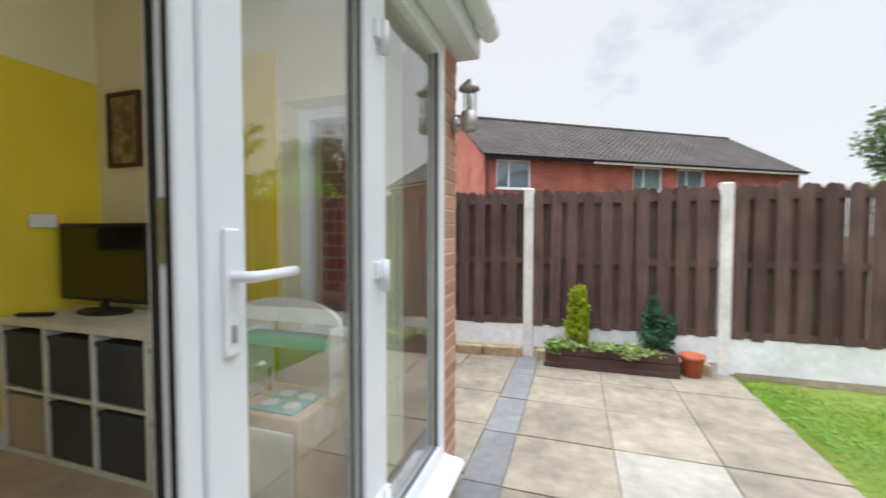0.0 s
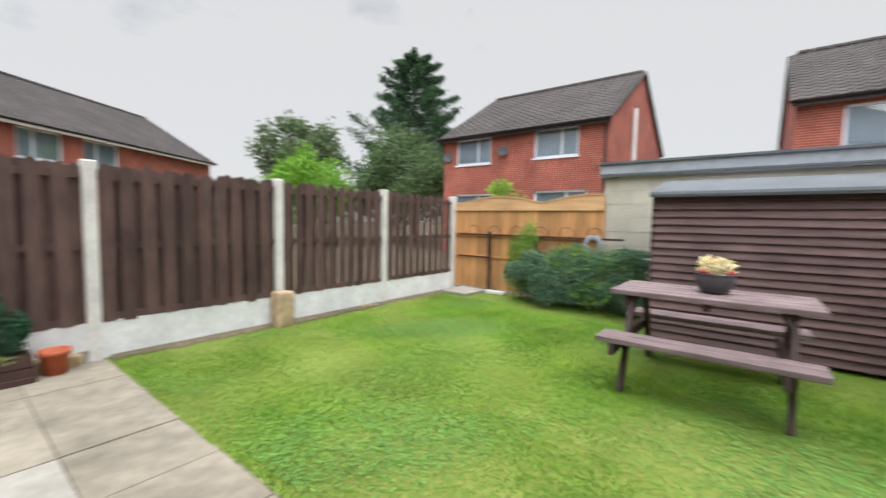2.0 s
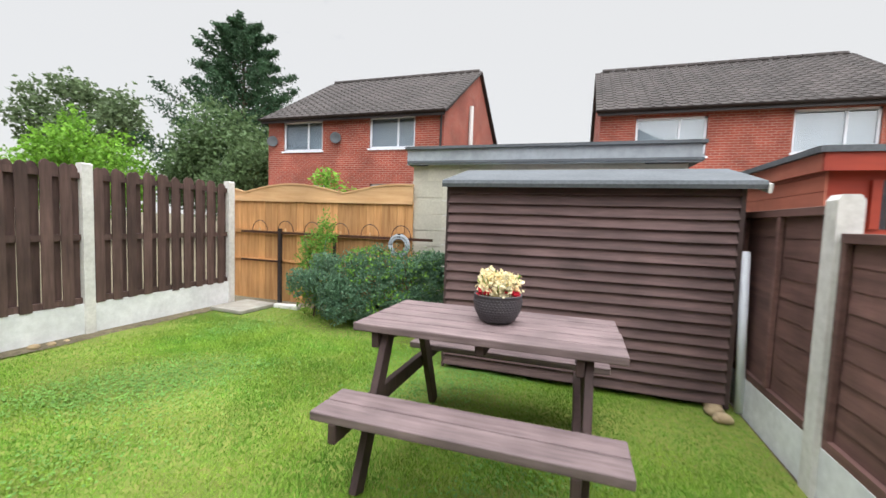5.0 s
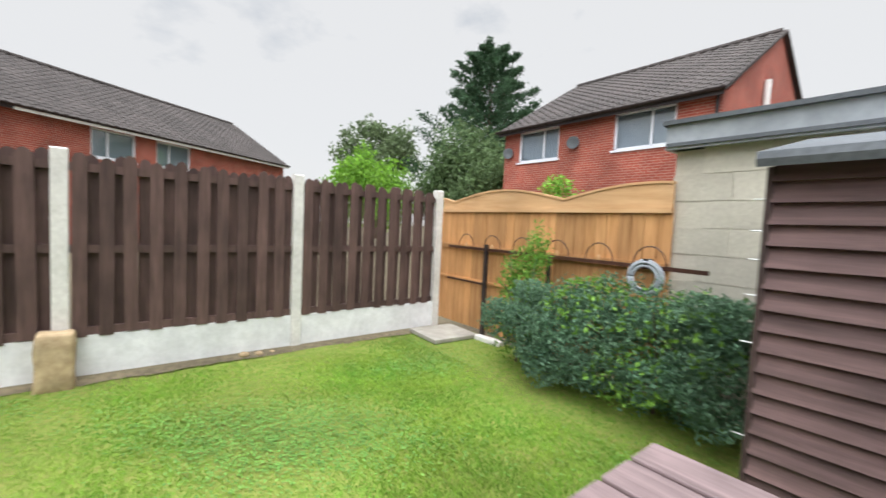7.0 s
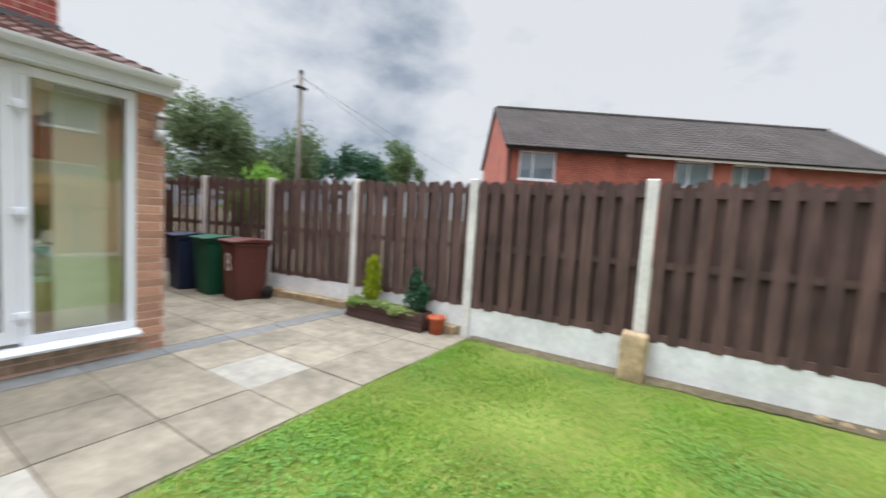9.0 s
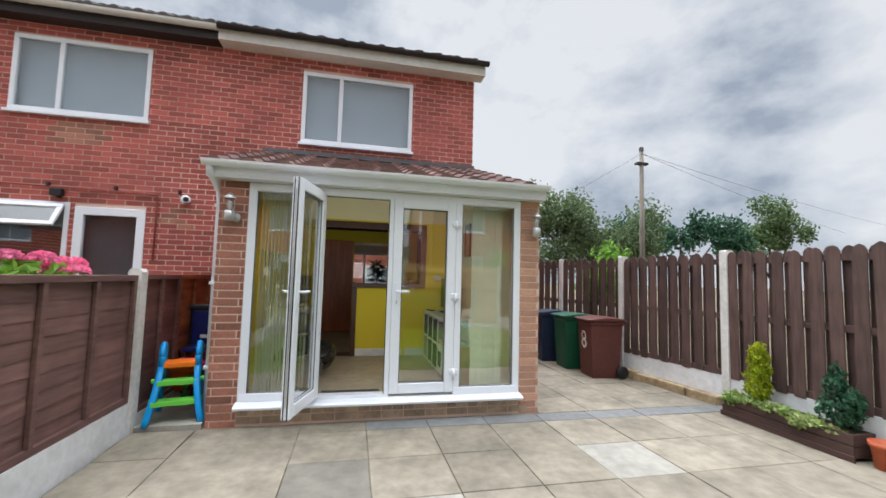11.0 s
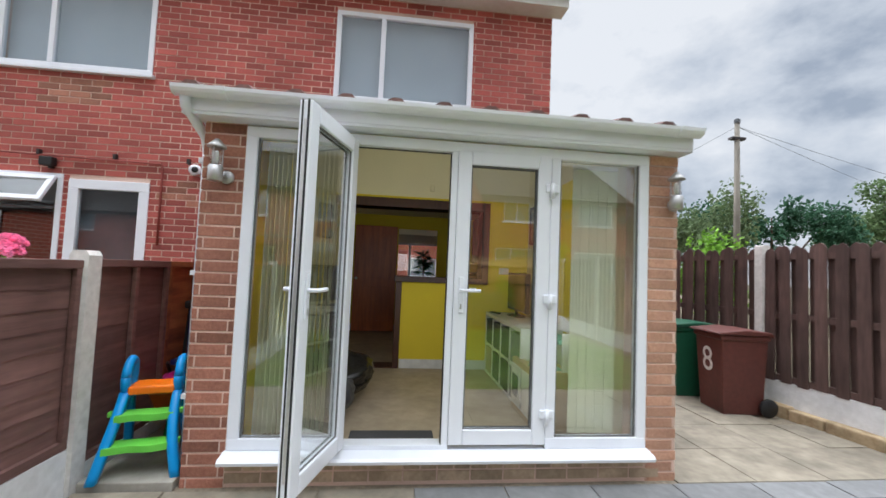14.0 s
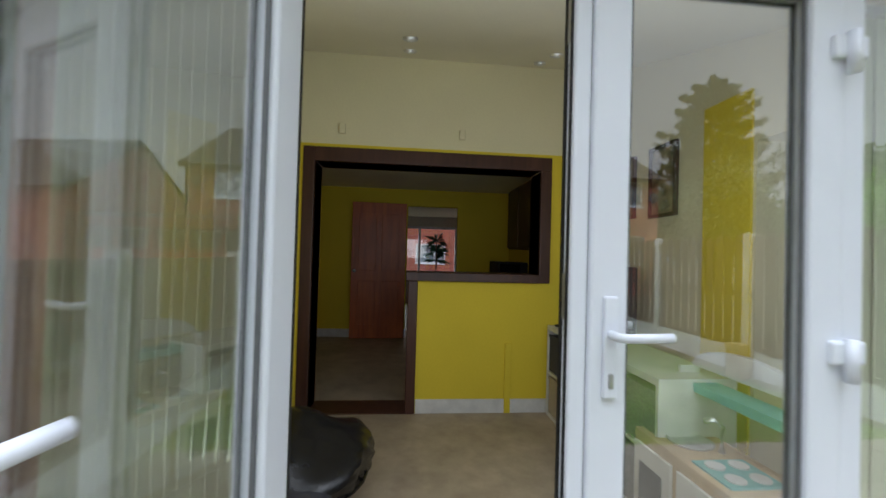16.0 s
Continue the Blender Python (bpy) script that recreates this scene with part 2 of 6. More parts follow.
M["ceiling"] = mat("white_ceiling_paint", (0.78, 0.74, 0.60), (0.75, 0.71, 0.575), rough=0.8, scale=60, bump=0.04, stain=0.04)
M["skirt"] = mat("white_gloss_paint", (0.75, 0.75, 0.73), rough=0.3, scale=8, bump=0, stain=0.03)
M["floor_tile"] = mat("beige_floor_tile", (0.46, 0.385, 0.28), (0.35, 0.28, 0.20), rough=0.45, scale=7, bump=0.04, stain=0.15, stain_scale=2.5, detail=8)
M["brown_wood"] = mat("dark_brown_gloss_wood", (0.07, 0.028, 0.018), (0.045, 0.018, 0.012), rough=0.4, scale=20, stretch=(1, 1, 0.1), bump=0.1)
M["pine"] = mat("red_brown_varnished_pine", (0.52, 0.13, 0.03), (0.34, 0.08, 0.018), rough=0.38, scale=14, stretch=(1, 1, 0.1), bump=0.1)
M["blind"] = mat("pale_green_blind_fabric", (0.68, 0.70, 0.53), (0.63, 0.65, 0.49), rough=0.85, scale=40, bump=0.05, rnd=0.06, stain=0.05)
# pale blue of both blinds includes the sky mirrored in the panes
M["net"] = mat("pale_blue_grey_window_blind", (0.46, 0.51, 0.55), (0.40, 0.45, 0.49), rough=0.9, scale=5, bump=0, stain=0.07, stain_scale=0.8)
# net raised in tone for the rear windows, whose wall lies in shade
M["net_light"] = mat("lifted_blue_window_blind", (0.62, 0.68, 0.72), (0.55, 0.61, 0.66), rough=0.9, scale=5, bump=0, stain=0.07, stain_scale=0.8)
M["leatherette"] = mat("black_leatherette", (0.014, 0.013, 0.014), (0.009, 0.009, 0.009), rough=0.27, scale=11, bump=0.6)
M["grey_leatherette"] = mat("grey_leatherette", (0.07, 0.07, 0.08), (0.05, 0.05, 0.06), rough=0.4, scale=18, bump=0.3)
M["grey_fabric"] = mat("dark_grey_fabric", (0.075, 0.075, 0.08), (0.055, 0.055, 0.06), rough=0.95, scale=120, bump=0.3)
M["beige_fabric"] = mat("beige_fabric", (0.42, 0.36, 0.27), rough=0.95, scale=120, bump=0.3)
M["wicker"] = mat("grey_woven_fabric", (0.26, 0.26, 0.26), (0.12, 0.12, 0.12), rough=0.95, scale=90, bump=0.5)
M["white_board"] = mat("white_laminate", (0.76, 0.75, 0.70), rough=0.35, scale=8, bump=0, stain=0.03)
M["teal"] = mat("pale_teal_paint", (0.25, 0.52, 0.48), rough=0.5, scale=8, bump=0, stain=0.05)
M["toy_wood"] = mat("pale_toy_wood", (0.52, 0.40, 0.25), (0.45, 0.33, 0.2), rough=0.6, scale=12, bump=0.05)
M["picture"] = mat("brown_print", (0.33, 0.25, 0.14), (0.10, 0.07, 0.045), rough=0.4, scale=12, bump=0, stain=0.4, stain_scale=9)
for n_, c_ in (("blue", (0.005, 0.30, 0.72)), ("green", (0.16, 0.62, 0.075)), ("orange", (0.95, 0.20, 0.005)), ("magenta", (0.42, 0.015, 0.16)), ("dgreen", (0.02, 0.22, 0.045)), ("navy", (0.01, 0.018, 0.12))):
    M["toy_" + n_] = mat("moulded_plastic_" + n_, c_, tuple(v * 0.9 for v in c_), rough=0.35, scale=6, bump=0.02, stain=0.06)
M["bin_red"] = mat("maroon_bin_plastic", (0.115, 0.035, 0.028), (0.09, 0.028, 0.023), rough=0.5, scale=20, bump=0.08, stain=0.12)
M["bin_green"] = mat("dark_green_bin_plastic", (0.008, 0.085, 0.045), rough=0.5, scale=20, bump=0.08, stain=0.12)
M["bin_blue"] = mat("dark_navy_bin_plastic", (0.010, 0.020, 0.055), rough=0.5, scale=20, bump=0.08, stain=0.12)
M["white_paint"] = mat("white_lettering", (0.75, 0.75, 0.72), rough=0.6, bump=0)
M["terracotta"] = mat("terracotta_plastic", (0.48, 0.12, 0.05), (0.40, 0.095, 0.04), rough=0.6, scale=12, bump=0.05)
M["planter"] = mat("dark_planter_wood", (0.085, 0.045, 0.038), (0.055, 0.03, 0.025), rough=0.7, scale=26, stretch=(0.08, 1, 1), bump=0.3, rnd=0.15)
M["pot"] = mat("charcoal_woven_pot", (0.060, 0.054, 0.058), (0.040, 0.036, 0.040), rough=0.55, scale=60, bump=0.15)
M["red_paint"] = mat("red_painted_boards", (0.34, 0.045, 0.022), (0.29, 0.038, 0.02), rough=0.6, scale=20, stretch=(0.1, 0.1, 1), bump=0.15, rnd=0.08)
M["salmon"] = mat("pale_red_boards", (0.46, 0.15, 0.095), (0.40, 0.125, 0.08), rough=0.7, scale=20, stretch=(0.1, 0.1, 1), bump=0.15, rnd=0.08)
M["bark"] = mat("bark", (0.13, 0.095, 0.065), (0.075, 0.055, 0.04), rough=0.95, scale=14, stretch=(1, 1, 0.3), bump=0.7)
M["pole"] = mat("weathered_pole_wood", (0.22, 0.20, 0.17), (0.16, 0.145, 0.12), rough=0.9, scale=12, stretch=(1, 1, 0.1), bump=0.3)


def leaf(name, a, b, island=0.35):
    m = mat(name, a, b, rough=0.6, scale=3, bump=0, island=island, stain=0.22, stain_scale=1.5, spec=0.25)
    nt = m.node_tree
    bs, out = nt.nodes["Principled BSDF"], nt.nodes["Material Output"]
    tl = nt.nodes.new("ShaderNodeBsdfTranslucent")
    nt.links.new(nt.nodes["Hue/Saturation/Value"].outputs["Color"], tl.inputs["Color"])
    mx = nt.nodes.new("ShaderNodeMixShader")
    mx.inputs[0].default_value = 0.3
    nt.links.new(bs.outputs[0], mx.inputs[1])
    nt.links.new(tl.outputs[0], mx.inputs[2])
    nt.links.new(mx.outputs[0], out.inputs["Surface"])
    return m


M["hedge"] = leaf("hedge_leaves", (0.15, 0.26, 0.155), (0.095, 0.185, 0.115))
M["hedge_light"] = leaf("light_hedge_leaves", (0.17, 0.32, 0.05), (0.12, 0.25, 0.04))
M["conifer"] = leaf("dark_conifer_needles", (0.06, 0.12, 0.055), (0.04, 0.088, 0.045))
M["tree"] = leaf("tree_leaves", (0.15, 0.21, 0.10), (0.11, 0.16, 0.075))
M["tree_grey"] = leaf("grey_green_leaves", (0.13, 0.20, 0.085), (0.095, 0.155, 0.062))
M["tree_bright"] = leaf("bright_green_leaves", (0.22, 0.42, 0.05), (0.15, 0.32, 0.04))
M["lime"] = leaf("golden_conifer_foliage", (0.42, 0.46, 0.02), (0.30, 0.38, 0.015))
M["ivy"] = leaf("variegated_ivy", (0.50, 0.55, 0.25), (0.22, 0.36, 0.08))
M["shrub"] = leaf("blue_green_shrub_leaves", (0.05, 0.13, 0.07), (0.035, 0.10, 0.055))
M["cream_leaf"] = leaf("cream_yellow_leaves", (0.84, 0.77, 0.54), (0.72, 0.62, 0.36))
M["red_flower"] = leaf("red_flowers", (0.70, 0.03, 0.05), (0.55, 0.02, 0.05))
M["pink"] = leaf("pink_petals", (0.90, 0.30, 0.48), (0.80, 0.18, 0.36))


# ---- shaping helpers ----
def box(bm, x0, x1, y0, y1, z0, z1, m=None, bevel=0.0):
    vs = [bm.verts.new(Vector((x, y, z)) if m is None else m @ Vector((x, y, z))) for x in (x0, x1) for y in (y0, y1) for z in (z0, z1)]
    fs = [bm.faces.new([vs[i] for i in f]) for f in ((0, 1, 3, 2), (4, 6, 7, 5), (0, 4, 5, 1), (2, 3, 7, 6), (0, 2, 6, 4), (1, 5, 7, 3))]
    if bevel:
        es = {e for f in fs for e in f.edges}
        bmesh.ops.bevel(bm, geom=list(es), offset=bevel, segments=1, affect="EDGES", profile=0.5)
    return bm


def boxes(*rows, bevel=0.0):
    bm = bmesh.new()
    for r in rows:
        box(bm, *r)
    if bevel:
        bmesh.ops.bevel(bm, geom=list(bm.edges), offset=bevel, segments=2, affect="EDGES", profile=0.5)
    return bm


def tube(bm, pts, r, seg=10, r2=None):
    """A round rod through pts; r to r2 along it."""
    pts = [Vector(p) for p in pts]
    rings = []
    for i, p in enumerate(pts):
        d = (pts[min(i + 1, len(pts) - 1)] - pts[max(i - 1, 0)]).normalized()
        s = d.orthogonal().normalized()
        u = d.cross(s)
        rr = r if r2 is None else r + (r2 - r) * i / (len(pts) - 1)
        rings.append([bm.verts.new(p + rr * (math.cos(a) * s + math.sin(a) * u)) for a in [2 * math.pi * k / seg for k in range(seg)]])
    for i in range(len(rings) - 1):
        k0 = min(range(seg), key=lambda k: (rings[i + 1][k].co - rings[i][0].co).length)
        for k in range(seg):
            bm.faces.new((rings[i][k], rings[i][(k + 1) % seg], rings[i + 1][(k0 + k + 1) % seg], rings[i + 1][(k0 + k) % seg]))
    bm.faces.new(rings[0][::-1])
    bm.faces.new(rings[-1])
    return bm


def lathe(bm, profile, seg=24, at=(0, 0, 0)):
    at = Vector(at)
    rings = [[bm.verts.new(at + Vector((r * math.cos(2 * math.pi * k / seg), r * math.sin(2 * math.pi * k / seg), z))) for k in range(seg)] for r, z in profile]
    for a, b in zip(rings, rings[1:]):
        for k in range(seg):
            bm.faces.new((a[k], a[(k + 1) % seg], b[(k + 1) % seg], b[k]))
    bm.faces.new(rings[0][::-1])
    bm.faces.new(rings[-1])
    return bm


def prism(bm, outline, axis, a, b):
    """A flat outline drawn out along an axis from a to b."""
    def p(u, v, w):
        return {"x": (w, u, v), "y": (u, w, v), "z": (u, v, w)}[axis]
    r0, r1 = ([bm.verts.new(p(u, v, w)) for u, v in outline] for w in (a, b))
    n = len(outline)
    for k in range(n):
        bm.faces.new((r0[k], r0[(k + 1) % n], r1[(k + 1) % n], r1[k]))
    bm.faces.new(r0[::-1])
    bm.faces.new(r1)
    return bm


def mesh_of(name, bm, material, smooth=False):
    bmesh.ops.recalc_face_normals(bm, faces=bm.faces)
    me = bpy.data.meshes.new(name)
    bm.to_mesh(me)
    bm.free()
    me.materials.append(material)
    if smooth:
        for p in me.polygons:
            p.use_smooth = True
    return me


def part(name, bm, material, parent=None, label="", smooth=False, m=None):
    me = bm if isinstance(bm, bpy.types.Mesh) else mesh_of(name, bm, material, smooth)
    ob = new(name, me)
    if m is not None:
        ob.matrix_basis = m
    if parent is not None:
        ob.parent = parent
    if label:
        tagged(ob, label)
    return ob


def thing(name, label, category, at=(0, 0, 0), group="", turn=0, kind=""):
    ob = new(name)
    ob.empty_display_size = 0.1
    ob.matrix_basis = pose(*at, 0, 0, turn)
    return tagged(ob, label, category, group, kind)


def structure(name, bm, material, label, category, smooth=False):
    return tagged(part(name, bm, material, smooth=smooth), label, category, kind="structure")


def slabs_round(axis, t0, t1, u, v, openings):
    """A wall between t0 and t1 across its axis, over the spans u and v, with rectangles left open."""
    us = sorted({*u, *[min(max(c, u[0]), u[1]) for o in openings for c in o[:2]]})
    vs = sorted({*v, *[min(max(c, v[0]), v[1]) for o in openings for c in o[2:]]})
    bm = bmesh.new()
    for v0, v1 in zip(vs, vs[1:]):
        run = None
        for u0, u1 in list(zip(us, us[1:])) + [(us[-1], None)]:
            solid = u1 is not None and not any(o[0] <= u0 and u1 <= o[1] and o[2] <= v0 and v1 <= o[3] for o in openings)
            if solid and run is None:
                run = u0
            if not solid and run is not None:
                box(bm, *((t0, t1, run, u0) if axis == "x" else (run, u0, t0, t1)), v0, v1)
                run = None
    return bm


def cloud_mesh(name, verts, faces, material):
    me = bpy.data.meshes.new(name)
    me.from_pydata(verts.tolist() if hasattr(verts, "tolist") else verts, [], faces.tolist() if hasattr(faces, "tolist") else faces)
    me.materials.append(material)
    return me


def leaves(name, centres, size, material, rng, aspect=0.55, up=0.25):
    """One small folded leaf at each centre, turned at random."""
    c = np.asarray(centres)
    n = len(c)
    d = rng.normal(size=(n, 3))
    d[:, 2] += up
    d /= np.linalg.norm(d, axis=1)[:, None]
    s = np.cross(d, rng.normal(size=(n, 3)))
    s /= np.linalg.norm(s, axis=1)[:, None]
    u = np.cross(d, s)
    ln = size * rng.uniform(0.6, 1.35, (n, 1))
    v = np.stack([c - d * ln * 0.5, c + s * ln * aspect * 0.5 + u * ln * 0.12, c + d * ln * 0.5, c - s * ln * aspect * 0.5 + u * ln * 0.12], 1).reshape(-1, 3)
    i = np.arange(n)[:, None] * 4
    f = np.concatenate([i + [0, 1, 2], i + [0, 2, 3]])
    return cloud_mesh(name, v, f, material)


def clump_points(rng, blobs, n, shell=0.55):
    """Points in the outer part of uneven blobs (x, y, z, rx, ry, rz)."""
    w = np.array([b[3] * b[4] + b[4] * b[5] for b in blobs])
    out = []
    for b, k in zip(blobs, (n * w / w.sum()).astype(int)):
        d = rng.normal(size=(k, 3))
        d /= np.linalg.norm(d, axis=1)[:, None]
        lump = 1 + 0.16 * np.sin(5 * d[:, 0] + 9 * b[0]) + 0.13 * np.sin(7 * d[:, 2] + 4 * d[:, 1] + b[1])
        r = (rng.uniform(shell, 1.0, k) ** 0.7 * lump + rng.normal(0, 0.04, k))[:, None]
        out.append(np.array(b[:3]) + d * r * np.array(b[3:]))
    return np.concatenate(out)


# ---- ground ----
structure("ground", boxes((-300, 300, -300, 300, -0.4, -0.06)), M["earth"], "bare brown earth round the gardens", "ground")
bm = bmesh.new()
NX, NY = 44, 50
grid = [[None] * (NY + 1) for _ in range(NX + 1)]
for i in range(NX + 1):
    for j in range(NY + 1):
        x, y = 2.17 + 5.78 * i / NX, -1.72 + 6.2 * j / NY
        edge = 0.02 * noise.noise((0, y * 3, 0)) if i == 0 else 0
        grid[i][j] = bm.verts.new((x + edge, y, -0.012 + 0.018 * noise.noise((x * 0.9, y * 0.9, 0))))
for i in range(NX):
    for j in range(NY):
        bm.faces.new((grid[i][j], grid[i + 1][j], grid[i + 1][j + 1], grid[i][j + 1]))
lawn = structure("lawn", bm, M["turf"], "bright green lawn of short grass", "lawn", smooth=True)

rng = np.random.default_rng(5)


def blades(name, n, height, width, material, keep):
    p = rng.uniform((2.17, -1.7), (7.9, 4.45), (n, 2))
    p = p[keep(p)]
    n = len(p)
    a = rng.uniform(0, 2 * np.pi, n)
    h = height * rng.uniform(0.5, 1.3, n)
    lean = rng.normal(0, 0.55, (n, 2)) * h[:, None]
    z = np.full(n, -0.018)
    s = np.stack([np.cos(a), np.sin(a), 0 * a], 1) * width * 0.5
    base = np.stack([p[:, 0], p[:, 1], z], 1)
    tip = base + np.stack([lean[:, 0], lean[:, 1], h], 1)
    v = np.stack([base - s, base + s, tip], 1).reshape(-1, 3)
    return cloud_mesh(name, v, np.arange(n * 3).reshape(-1, 3), material)


def worn(p):
    """How bare the lawn is: along the long fence, under the hedge and in a few patches."""
    x, y = p[:, 0], p[:, 1]
    wob = 0.5 + 0.25 * np.sin(2.3 * x + 0.7 * y) + 0.25 * np.sin(5.1 * x - 1.9 * y + 1.0)
    b = np.clip(1.05 - (4.42 - y) / (0.3 + 0.6 * wob), 0, 1) * np.where(x > 2.6, 1, 0.5)
    b = np.maximum(b, np.clip(1 - (y + 1.7) / 0.3, 0, 1) * 0.8)
    b = np.maximum(b, np.clip(1 - np.abs(x - (7.02 + 0.05 * np.sin(3 * y))) / 0.28, 0, 1) * np.where((y > 0.7) & (y < 3.0), 0.85, 0.2))
    b = np.maximum(b, np.where(x > 7.05, 0.8, 0))
    spots = np.sin(1.7 * x + 0.6 + np.sin(2.3 * y)) * np.sin(1.9 * y + 1.0 + np.sin(3.1 * x)) + 0.35 * np.sin(7 * x + 3 * y) * np.sin(6 * y - 2 * x)
    return np.maximum(b, 0.6 * np.clip((spots - 0.72) / 0.5, 0, 1))


def keep_grass(p):
    return rng.uniform(0, 1, len(p)) > worn(p) * 0.92


def keep_clover(p):
    x, y = p[:, 0], p[:, 1]
    f = np.sin(2.1 * x + 1.3 * y) + np.sin(1.1 * x - 2.3 * y + 2) + 0.7 * np.sin(4.1 * y + 3 * x)
    return (f + rng.normal(0, 0.8, len(p)) > 1.1) & (rng.uniform(0, 1, len(p)) > worn(p))


grass = part("grass", blades("grass", 520000, 0.026, 0.0056, M["grass"], keep_grass), None)
tagged(grass, "short bright green grass blades on the lawn", "grass", kind="stuff")
cp = rng.uniform((2.25, -1.65), (7.8, 4.2), (150000, 2))
cp = cp[keep_clover(cp)]
nc = len(cp)
ca, cs = rng.uniform(0, 6.28, nc), 0.0072 * rng.uniform(0.7, 1.4, nc)
cz = rng.uniform(0.006, 0.020, nc)
cv = np.stack([np.stack([cp[:, 0] + cs * np.cos(ca + k * np.pi / 2), cp[:, 1] + cs * np.sin(ca + k * np.pi / 2), cz + rng.normal(0, 0.0025, nc)], 1) for k in range(4)], 1).reshape(-1, 3)
clover = part("clover", cloud_mesh("clover", cv, np.arange(nc * 4).reshape(-1, 4), M["clover"]), None)
tagged(clover, "patches of darker green clover in the lawn", "clover", kind="stuff")

# bare soil along the long fence
bm = bmesh.new()
prev = None
for k in range(70):
    x = 2.2 + 5.6 * k / 69
    y0 = 4.33 + 0.08 * noise.noise((x * 2.3, 4, 0)) + 0.05 * noise.noise((x * 7, 1, 0))
    cur = [bm.verts.new((x, y0, -0.004)), bm.verts.new((x, (y0 + 4.46) / 2, 0.016 + 0.01 * noise.noise((x * 5, 2, 0)))), bm.verts.new((x, 4.475, 0.02))]
    if prev:
        for q in range(2):
            bm.faces.new((prev[q], cur[q], cur[q + 1], prev[q + 1]))
    prev = cur
structure("soil_strip", bm, M["earth"], "bare soil strip along the gravel boards", "soil", smooth=True)

# bedding under the paving
structure("patio_bed", boxes((-4.3, 2.19, -1.7, 4.44, -0.058, -0.012)), M["joint"], "dark mortar and soil bed under the paving", "patio bed")

# ---- own house ----
XW = -2.2
HOUSE_OPEN = [(-0.78, 0.95, 3.46, 4.60), (-4.55, -2.87, 3.55, 4.62), (-3.66, -2.80, 0.19, 2.27), (-5.6, -3.72, 1.15, 2.32), (-0.65, 0.165, 0.0, 2.16), (0.165, 1.16, 1.30, 2.16)]
structure("wall_rear", slabs_round("x", XW - 0.25, XW - 0.004, (-7.5, 2.0), (-0.05, 5.05), HOUSE_OPEN), M["mortar"], "mortar-jointed rear wall of the brick house", "wall")
structure("wall_side", boxes((-9.8, XW - 0.25, 1.75, 2.0, -0.05, 5.05)), M["brick_far"], "red brick side wall of the house", "wall")
structure("wall_far_side", boxes((-9.8, XW - 0.25, -7.5, -7.25, -0.05, 5.05)), M["brick_far"], "red brick far side wall of the house", "wall")
structure("wall_front", slabs_round("x", -9.8, -9.55, (-7.25, 1.75), (-0.05, 5.05), [(-0.25, 1.45, 0.95, 2.2)]), M["plaster"], "painted front wall with a wide window opening", "wall")
structure("house_floor", boxes((-9.55, XW - 0.25, -7.25, 1.75, 0.0, 0.18)), M["floor_tile"], "brown floor of the kitchen and front room", "floor")
structure("kitchen_ceiling", boxes((-9.55, XW - 0.25, -7.25, 1.75, 2.45, 2.65)), M["ceiling"], "white ceiling of the ground floor", "ceiling")
structure("upper_ceiling", boxes((-9.8, XW, -7.5, 2.0, 5.05, 5.1)), M["ceiling"], "white ceiling under the house roof", "ceiling")
structure("party_wall", boxes((-9.55, XW - 0.25, -2.2, -2.0, 0.18, 2.45), (-9.55, XW - 0.25, -2.2, -2.0, 2.65, 5.05)), M["plaster"], "plastered party wall between the two houses", "wall")
structure("kitchen_wall_side", boxes((-5.2, XW - 0.25, -2.0, -1.25, 0.18, 2.45)), M["yellow"], "yellow painted kitchen side wall", "wall")
structure("kitchen_wall_back", slabs_round("x", -5.32, -5.2, (-2.0, 1.75), (0.18, 2.45), [(0.1, 0.88, 0.18, 2.2)]), M["yellow"], "yellow kitchen wall with an open doorway", "wall")
structure("kitchen_lining", boxes((-5.2, -2.45, 1.70, 1.75, 0.18, 2.45)), M["yellow"], "yellow painted kitchen wall lining", "wall")
structure("kitchen_skirting", boxes((-5.2, -5.185, -1.25, 0.1, 0.18, 0.30)), M["skirt"], "white painted skirting board", "baseboard")


def roof_courses(name, x0, z0, x1, z1, y0, y1, rows, material, lip=0.03, wave=0.0, thick=0.05, label="", category="roof"):
    """One pitch of a roof, eaves at x0, top at x1, in overlapping courses of tiles."""
    bm = bmesh.new()
    n = rows
    cols = max(1, int(abs(y1 - y0) / wave)) if wave else 1
    for r in range(n):
        a, b = r / n, (r + 1) / n + 0.25 / n
        xa, za, xb, zb = x0 + (x1 - x0) * a, z0 + (z1 - z0) * a, x0 + (x1 - x0) * min(b, 1), z0 + (z1 - z0) * min(b, 1)
        for k in range(cols):
            ya, yb = y0 + (y1 - y0) * k / cols, y0 + (y1 - y0) * (k + 1) / cols
            if not wave:
                prism(bm, [(xa, za - 0.01), (xa, za + lip), (xb, zb + 0.006), (xb, zb - 0.01)], "y", ya, yb)
            else:
                ym = ya + (yb - ya) * 0.35
                prof = [(ya, 0.0), (ya + (yb - ya) * 0.18, lip), (ym, lip), (ym + (yb - ya) * 0.12, 0.0), (yb, 0.0)]
                lo = [bm.verts.new((xa, y, za + lip * 0.8 + d)) for y, d in prof]
                hi = [bm.verts.new((xb, y, zb + d)) for y, d in prof]
                dn = [bm.verts.new((xa, y, za - 0.005)) for y, d in prof]
                for q in range(4):
                    bm.faces.new((lo[q], lo[q + 1], hi[q + 1], hi[q]))
                    bm.faces.new((dn[q], dn[q + 1], lo[q + 1], lo[q]))
    return bm


